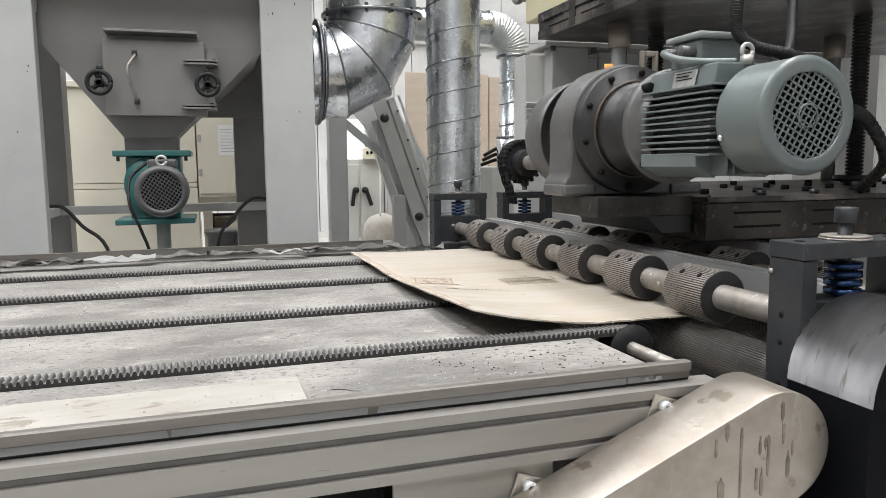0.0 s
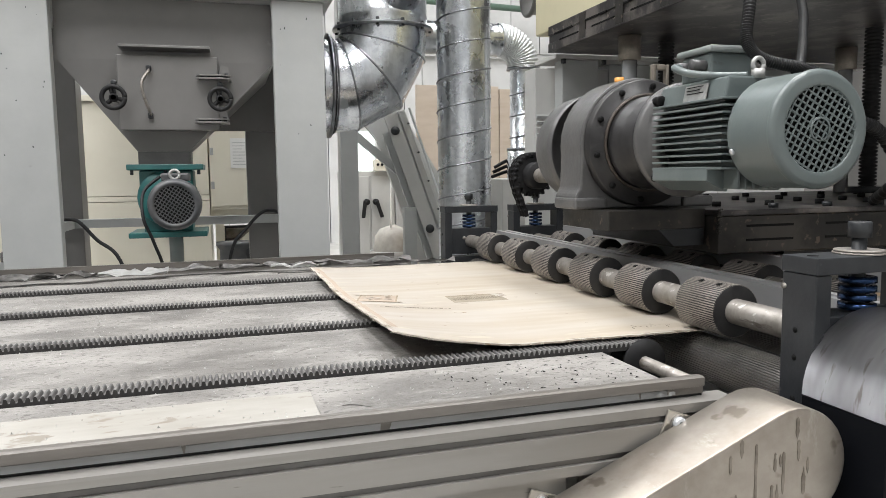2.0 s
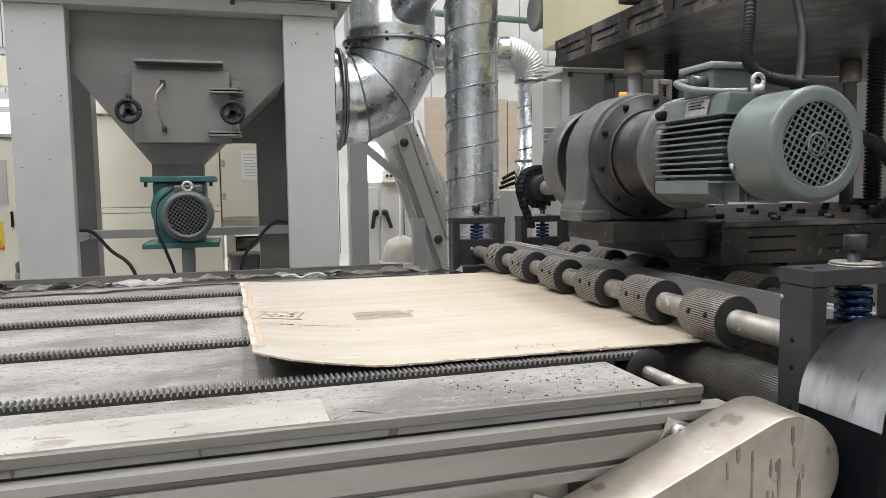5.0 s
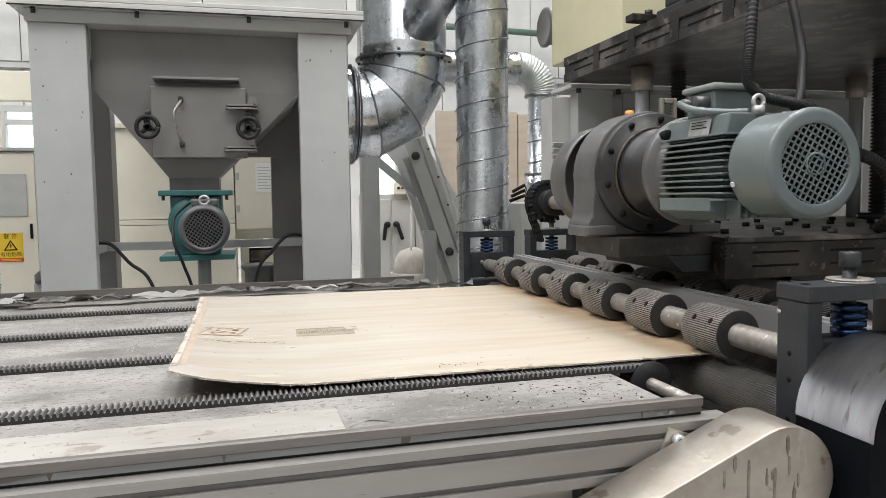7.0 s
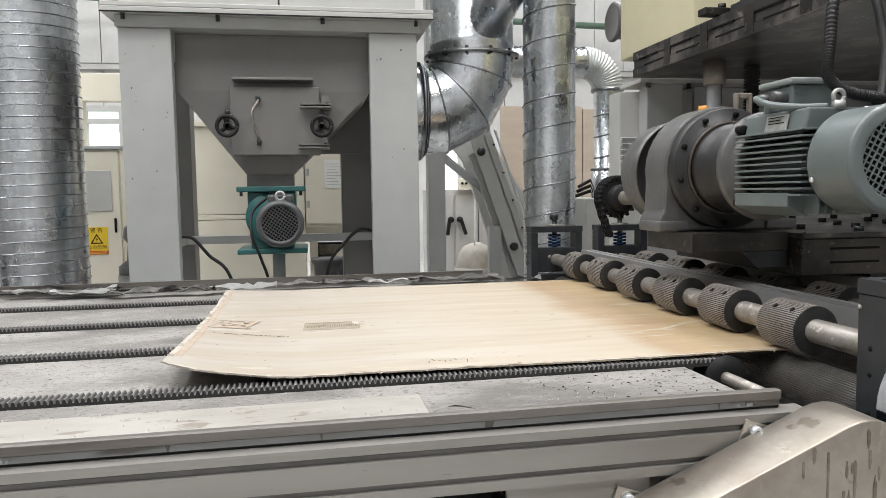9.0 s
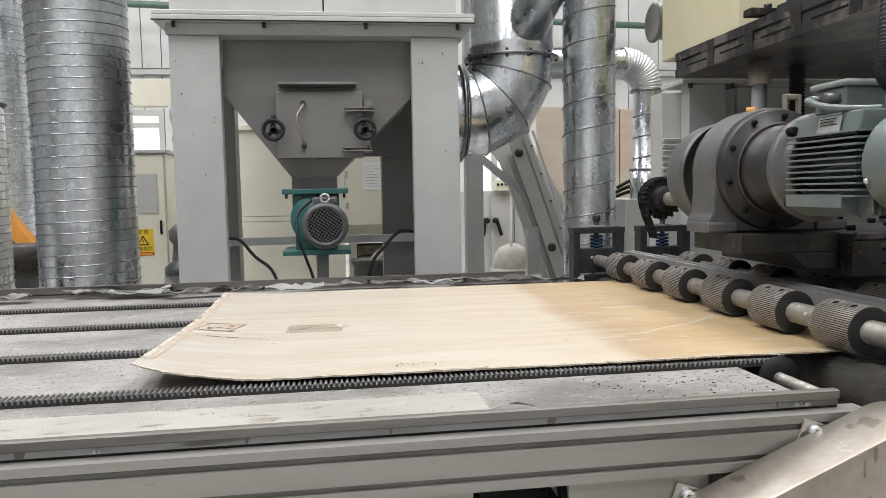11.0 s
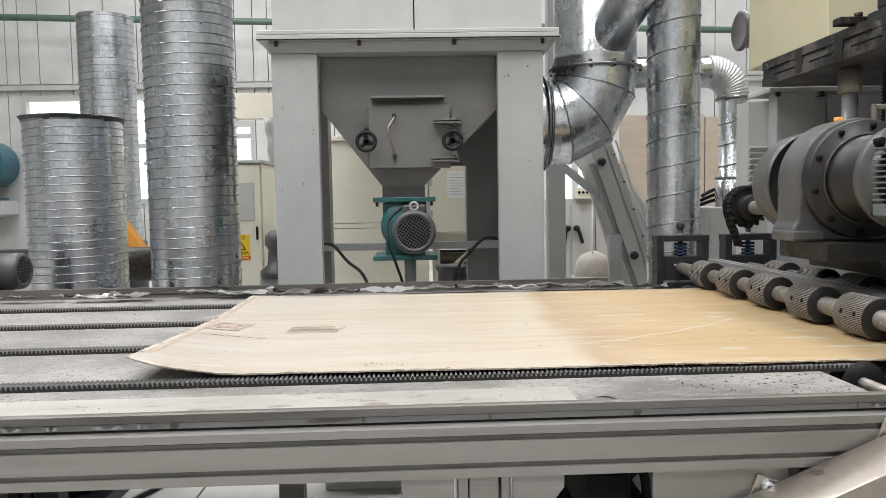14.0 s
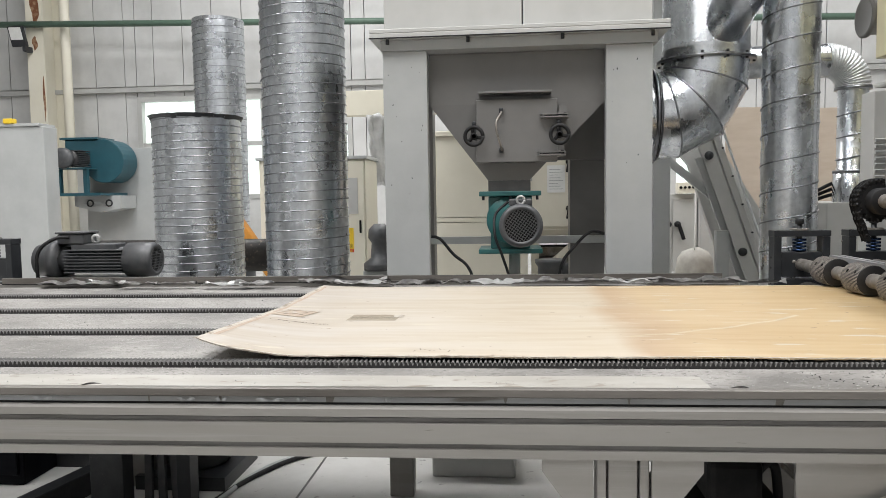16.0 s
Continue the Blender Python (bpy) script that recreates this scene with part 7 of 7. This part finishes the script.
# ---- below the table ----
def under_table():
    m = thing("gear_drive", (0.05, 1.45, 0), "black drive motor under the feeding table", "motor")
    bm = B()
    lathe(bm, (0.185, 1.1, 0.46), (0.185, 1.6, 0.46), [(0, 0), (0, 0.15), (0.02, 0.165), (0.28, 0.165), (0.3, 0.15), (0.3, 0)], 40)
    part("body", bm, M_BLACK, m)
    bm = B()
    box(bm, 0.125, 0.235, 1.1, 1.36, 0.58, 0.70, 0.015)
    part("terminal_box", bm, M_BLACK, m)
    bm = B()
    tube(bm, [(0.235, 1.15, 0.66), (0.262, 1.15, 0.68), (0.278, 1.15, 0.62), (0.285, 1.15, 0.3)], 0.01, 8)
    part("cable", bm, M_BLACK, m)
    bm = B()
    box(bm, 0.05, 0.32, 1.12, 1.42, 0, 0.3)
    part("base", bm, M_CHAR, m)
    c = thing("discharge_chute", (0.45, 1.5, 0), "bent stainless discharge chute under the table", "chute")
    bm = B()
    obox(bm, (0.47, 1.35, 0.52), (0.34, 0.4, 0.012), 0, 38, 0, 0.003)
    part("slide_plate", bm, M_STAINLESS, c)
    bm = B()
    prism(bm, [(0.28, 0.62), (0.36, 0.62), (0.6, 0.42), (0.6, 0.0), (0.28, 0.0)], 1.5, 1.512)
    part("side_plate", bm, M_ALU, c)
    for x, w in ((-1.95, 0.14), (-1.59, 0.055)):
        bm = B()
        box(bm, x, x + w, 2.3, 2.38, 0.0, 0.80, 0.004)
        solid("dark_strut", bm, M_CHAR, "charcoal steel strut below the conveyor table", "strut", "struts under the table")
    bm = B()
    for a in range(4):
        prism(bm, [(-1.79 + 0.05 * a, 0.0), (-1.76 + 0.05 * a, 0.0), (-1.74 + 0.03 * a, 0.62), (-1.77 + 0.03 * a, 0.62)], 2.42 + 0.02 * a, 2.44 + 0.02 * a)
    solid("leaning_bar_bundle", bm, M_SMALLMOTOR, "dark steel bars leaning together under the table", "steel bars")
    b = thing("waste_barrel", (-1.7, 2.75, 0), "dark grey barrel standing behind the table legs", "barrel")
    bm = B()
    lathe(bm, (-1.7, 2.75, 0.06), (-1.7, 2.75, 1), [(0, 0), (0, 0.13), (0.02, 0.15), (0.1, 0.168), (0.3, 0.172), (0.52, 0.172), (0.55, 0.16), (0.55, 0)], 36)
    part("shell", bm, M_SMALLMOTOR, b)
    bm = B()
    box(bm, -1.9, -1.5, 2.55, 2.95, 0.0, 0.06)
    part("pallet", bm, M_CHAR, b)
    s = thing("dark_power_box", (-2.5, 2.6, 0), "dark power cabinet under the conveyor table", "cabinet")
    bm = B()
    box(bm, -2.95, -2.42, 2.56, 2.8, 0, 0.72, 0.01)
    part("body", bm, M_NAVY, s)
    bm = B()
    box(bm, -2.93, -2.44, 2.545, 2.5595, 0.05, 0.68, 0.006)
    part("door", bm, M_NAVY, s)
    bm = B()
    obox(bm, (-2.1, 2.5, 0.05), (0.08, 0.9, 0.1), 0, 0, -12, 0.005)
    solid("floor_beam", bm, M_CHAR, "dark steel beam lying on the floor", "beam")
    for k, pts in enumerate(([(-1.5, 2.3, 0.012), (-1.47, 2.5, 0.012), (-1.45, 2.65, 0.012), (-1.38, 2.85, 0.012), (-1.2, 3.1, 0.012)], [(-1.52, 2.2, 0.012), (-1.49, 2.45, 0.012), (-1.42, 2.7, 0.012), (-1.28, 2.95, 0.012), (-1.0, 3.1, 0.012)])):
        bm = B()
        tube(bm, pts, 0.011, 8)
        solid("floor_cable", bm, M_BLACK if k else M_LEG, "loose cable lying on the dusty floor", "cable", "floor cables")
    # torn film draped over a crate
    bm = B()
    rows = []
    for j in range(25):
        row = []
        for i in range(25):
            u, v = i / 24, j / 24
            x, y = -0.67 + 0.5 * u, 2.7 + 0.42 * v
            z = 0.27 - 0.35 * max(0, u - 0.72) - 0.5 * max(0, 0.15 - v) + 0.035 * noise.noise((x * 7, y * 7, 0)) + 0.02 * noise.noise((x * 17, y * 17, 3))
            row.append(bm.verts.new((x, y, z)))
        rows.append(row)
    for j in range(24):
        for i in range(24):
            bm.faces.new((rows[j][i], rows[j][i + 1], rows[j + 1][i + 1], rows[j + 1][i])).smooth = True
    bmesh.ops.solidify(bm, geom=list(bm.faces), thickness=0.003)
    solid("draped_film", bm, M_PAPER, "crumpled white plastic film draped over a crate", "plastic film")
    bm = B()
    box(bm, -0.63, -0.26, 2.76, 3.08, 0, 0.17, 0.01)
    solid("pale_crate", bm, M_PALE, "pale crate standing under the table", "crate")


under_table()


# ---- scraps and dust on the table ----
def scraps():
    rnd = random.Random(5)
    for n in range(16):
        x0 = -2.3 + 0.185 * n + rnd.uniform(-0.04, 0.04)
        L, W = rnd.uniform(0.16, 0.42), rnd.uniform(0.03, 0.07)
        y0 = 2.50 + rnd.uniform(-0.02, 0.06)
        bm = B()
        rows = []
        s = rnd.uniform(0, 50)
        for j in range(6):
            row = []
            for i in range(15):
                u, v = i / 14, j / 5
                x = x0 + L * u
                y = y0 + W * (v - 0.5) + 0.03 * noise.noise((x * 6, s, 0))
                z = PLATE_Z + 0.014 + abs(0.034 * noise.noise((x * 11, v * 2.5 + s, 1))) + 0.012 * abs(noise.noise((x * 30, v * 6, s)))
                row.append(bm.verts.new((x, y, z)))
            rows.append(row)
        for j in range(5):
            for i in range(14):
                bm.faces.new((rows[j][i], rows[j][i + 1], rows[j + 1][i + 1], rows[j + 1][i])).smooth = True
        bmesh.ops.solidify(bm, geom=list(bm.faces), thickness=0.002)
        dark = n % 3 != 1
        solid("film_scrap", bm, M_DARKFILM if dark else M_PLASTIC, "dark torn film scrap along the table edge" if dark else "milky torn film scrap along the table edge", "film scrap", "film scraps")
    # dark slivers and pale crumbs
    for name, count, material, label in (("dark_slivers", 150, M_INKSHADE, "tiny dark slivers scattered on the bed"), ("pale_crumbs", 4200, M_PALE, "tiny pale glass crumbs scattered on the bed")):
        bm = B()
        for k in range(count):
            if name == "dark_slivers" and k < 110:
                x, y = rnd.uniform(0.3, 0.63), rnd.uniform(0.9, 1.12)
            else:
                x, y = rnd.uniform(-2.2, 0.62), rnd.uniform(0.86, 2.55)
            if any(abs(y - b) < 0.03 for b in BELT_Y):
                continue
            if name == "dark_slivers":
                L, W, a = rnd.choice((0.001, 0.0015, 0.002, 0.0045)), rnd.uniform(0.0003, 0.0006), rnd.uniform(0, math.pi)
            else:
                L, W, a = rnd.choice((0.0006, 0.0009, 0.0012, 0.002)), rnd.uniform(0.0005, 0.001), rnd.uniform(0, math.pi)
            zz = PLATE_Z + (0.0061 if (x < 0.095 and y < 1.055) else 0.0001)
            c, s = math.cos(a), math.sin(a)
            base = [bm.verts.new((x + L * c * p - W * s * q, y + L * s * p + W * c * q, zz)) for p, q in ((-1, -1), (1, -1), (1, 1), (-1, 1))]
            tip = bm.verts.new((x + L * 0.2 * c, y + L * 0.2 * s, zz + rnd.uniform(0.0008, 0.003)))
            for q in range(4):
                bm.faces.new((base[q], base[(q + 1) % 4], tip))
        solid(name, bm, material, label, "debris", kind="stuff")
    # curled scrap on the front strip
    for x, y, L, h in ((0.135, 0.935, 0.075, 0.011), (-1.055, 0.925, 0.09, 0.010), (-1.5, 0.9, 0.07, 0.012)):
        bm = B()
        rows = []
        for i in range(13):
            u = i / 12
            lift = h * math.sin(math.pi * u) * (1 + 0.3 * math.sin(5 * u))
            rows.append([bm.verts.new((x + L * (u - 0.5), y + 0.03 * (v - 0.5) * math.sin(math.pi * min(0.95, u + 0.08)), PLATE_Z + 0.0075 + lift * (1 - 0.85 * v))) for v in (0, 0.33, 0.66, 1)])
        for u, v in zip(rows, rows[1:]):
            for k in range(3):
                bm.faces.new((u[k], u[k + 1], v[k + 1], v[k])).smooth = True
        solid("curled_scrap", bm, M_DARKFILM, "curled dark scrap lying by the front rail", "film scrap", "film scraps")
    rnd = random.Random(8)
    for x, L in ((-0.839, 0.034), (-0.70, 0.05), (-0.77, 0.02), (-0.63, 0.018), (-0.48, 0.012), (0.545, 0.03), (-1.1, 0.04)):
        bm = B()
        rows = []
        for i in range(9):
            u = i / 8
            rows.append([bm.verts.new((x + L * u + rnd.uniform(-0.001, 0.001), 0.8195 - 0.004 * abs(math.sin(7 * u + v)) + 0.0157 * (x - 0.625), 0.9 + 0.006 * v * (0.6 + 0.4 * math.sin(9 * u)))) for v in (0, 0.5, 1)])
        for u, v in zip(rows, rows[1:]):
            for k in range(2):
                bm.faces.new((u[k], u[k + 1], v[k + 1], v[k])).smooth = True
        solid("torn_tape", bm, M_TAPE, "torn grey tape flap on the front rail", "tape", "torn tape flaps")


scraps()


# ---- toothed belts ----
LINK, LEFT_X, LOOP_R = 0.0198, -2.36, 0.0345
STRAIGHT = PULLEY_X - LEFT_X
LOOP = 2 * STRAIGHT + 2 * math.pi * LOOP_R
LINKS = int(LOOP / LINK)


def belt_place(s):
    """Pose on the loop, s metres on from the top of the right pulley, running left along the top."""
    s = s % LOOP
    z = 0.852
    if s < STRAIGHT:
        return PULLEY_X - s, z + LOOP_R, 0.0
    s -= STRAIGHT
    if s < math.pi * LOOP_R:
        a = s / LOOP_R
        return LEFT_X - LOOP_R * math.sin(a), z + LOOP_R * math.cos(a), -a
    s -= math.pi * LOOP_R
    if s < STRAIGHT:
        return LEFT_X + s, z - LOOP_R, -math.pi
    a = (s - STRAIGHT) / LOOP_R + math.pi
    return PULLEY_X - LOOP_R * math.sin(a), z + LOOP_R * math.cos(a), -a


def belt_pose(y, s):
    x, z, a = belt_place(s)
    return TABLE @ Matrix.Translation((x, y, z)) @ Matrix.Rotation(a, 4, "Y")


BELTS = []


def make_belts():
    bm = B()
    n = 2
    p, w = LOOP / LINKS / n, 0.0195
    prof = [(-n * p / 2, -0.009)]
    for k in range(n):
        x = (k - n / 2 + 0.5) * p
        prof += [(x - p / 2, -0.0018), (x - 0.0036, -0.0016), (x - 0.0030, 0.0018), (x - 0.0020, 0.0044), (x - 0.0008, 0.0053), (x + 0.0008, 0.0053), (x + 0.0020, 0.0044), (x + 0.0030, 0.0018), (x + 0.0036, -0.0016)]
    prof += [(n * p / 2, -0.0018), (n * p / 2, -0.009)]
    prism(bm, prof, -w, w)
    bmesh.ops.recalc_face_normals(bm, faces=bm.faces)
    me = bpy.data.meshes.new("belt_link")
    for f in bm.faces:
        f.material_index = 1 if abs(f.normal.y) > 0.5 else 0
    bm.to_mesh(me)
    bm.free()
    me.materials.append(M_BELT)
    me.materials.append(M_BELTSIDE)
    for y in BELT_Y:
        belt = thing("toothed_belt", (0, 0, 0), "dusty black toothed conveyor belt in the bed", "conveyor belt", "toothed belts")
        for k in range(LINKS):
            ob = new("belt_link", me)
            ob.parent = belt
            BELTS.append((ob, y, k * LOOP / LINKS))


make_belts()


def motions():
    """Rollers turn, belts run and the sheet creeps back out of the machine."""
    steps = [0.5 * k for k in range(33)]
    for ob in (top_roller, top_roller_b):
        o = ORIGIN[ob]
        walk(ob, [(t, pose(*o, 0, math.degrees(TURN_RATE * t), 0)) for t in steps])
    for ob in (low_roller, low_roller_b):
        o = ORIGIN[ob]
        walk(ob, [(t, pose(*o, 0, -math.degrees(TURN_RATE * t), 0)) for t in steps])
    walk(laminate, [(t, pose(-SPEED * t, -0.0157 * SPEED * t, 0)) for t in (0.0, 16.0)])
    for ob, y, s in BELTS:
        walk(ob, [(t, belt_pose(y, s + SPEED * t)) for t in [0.5 * k for k in range(33)]])


motions()
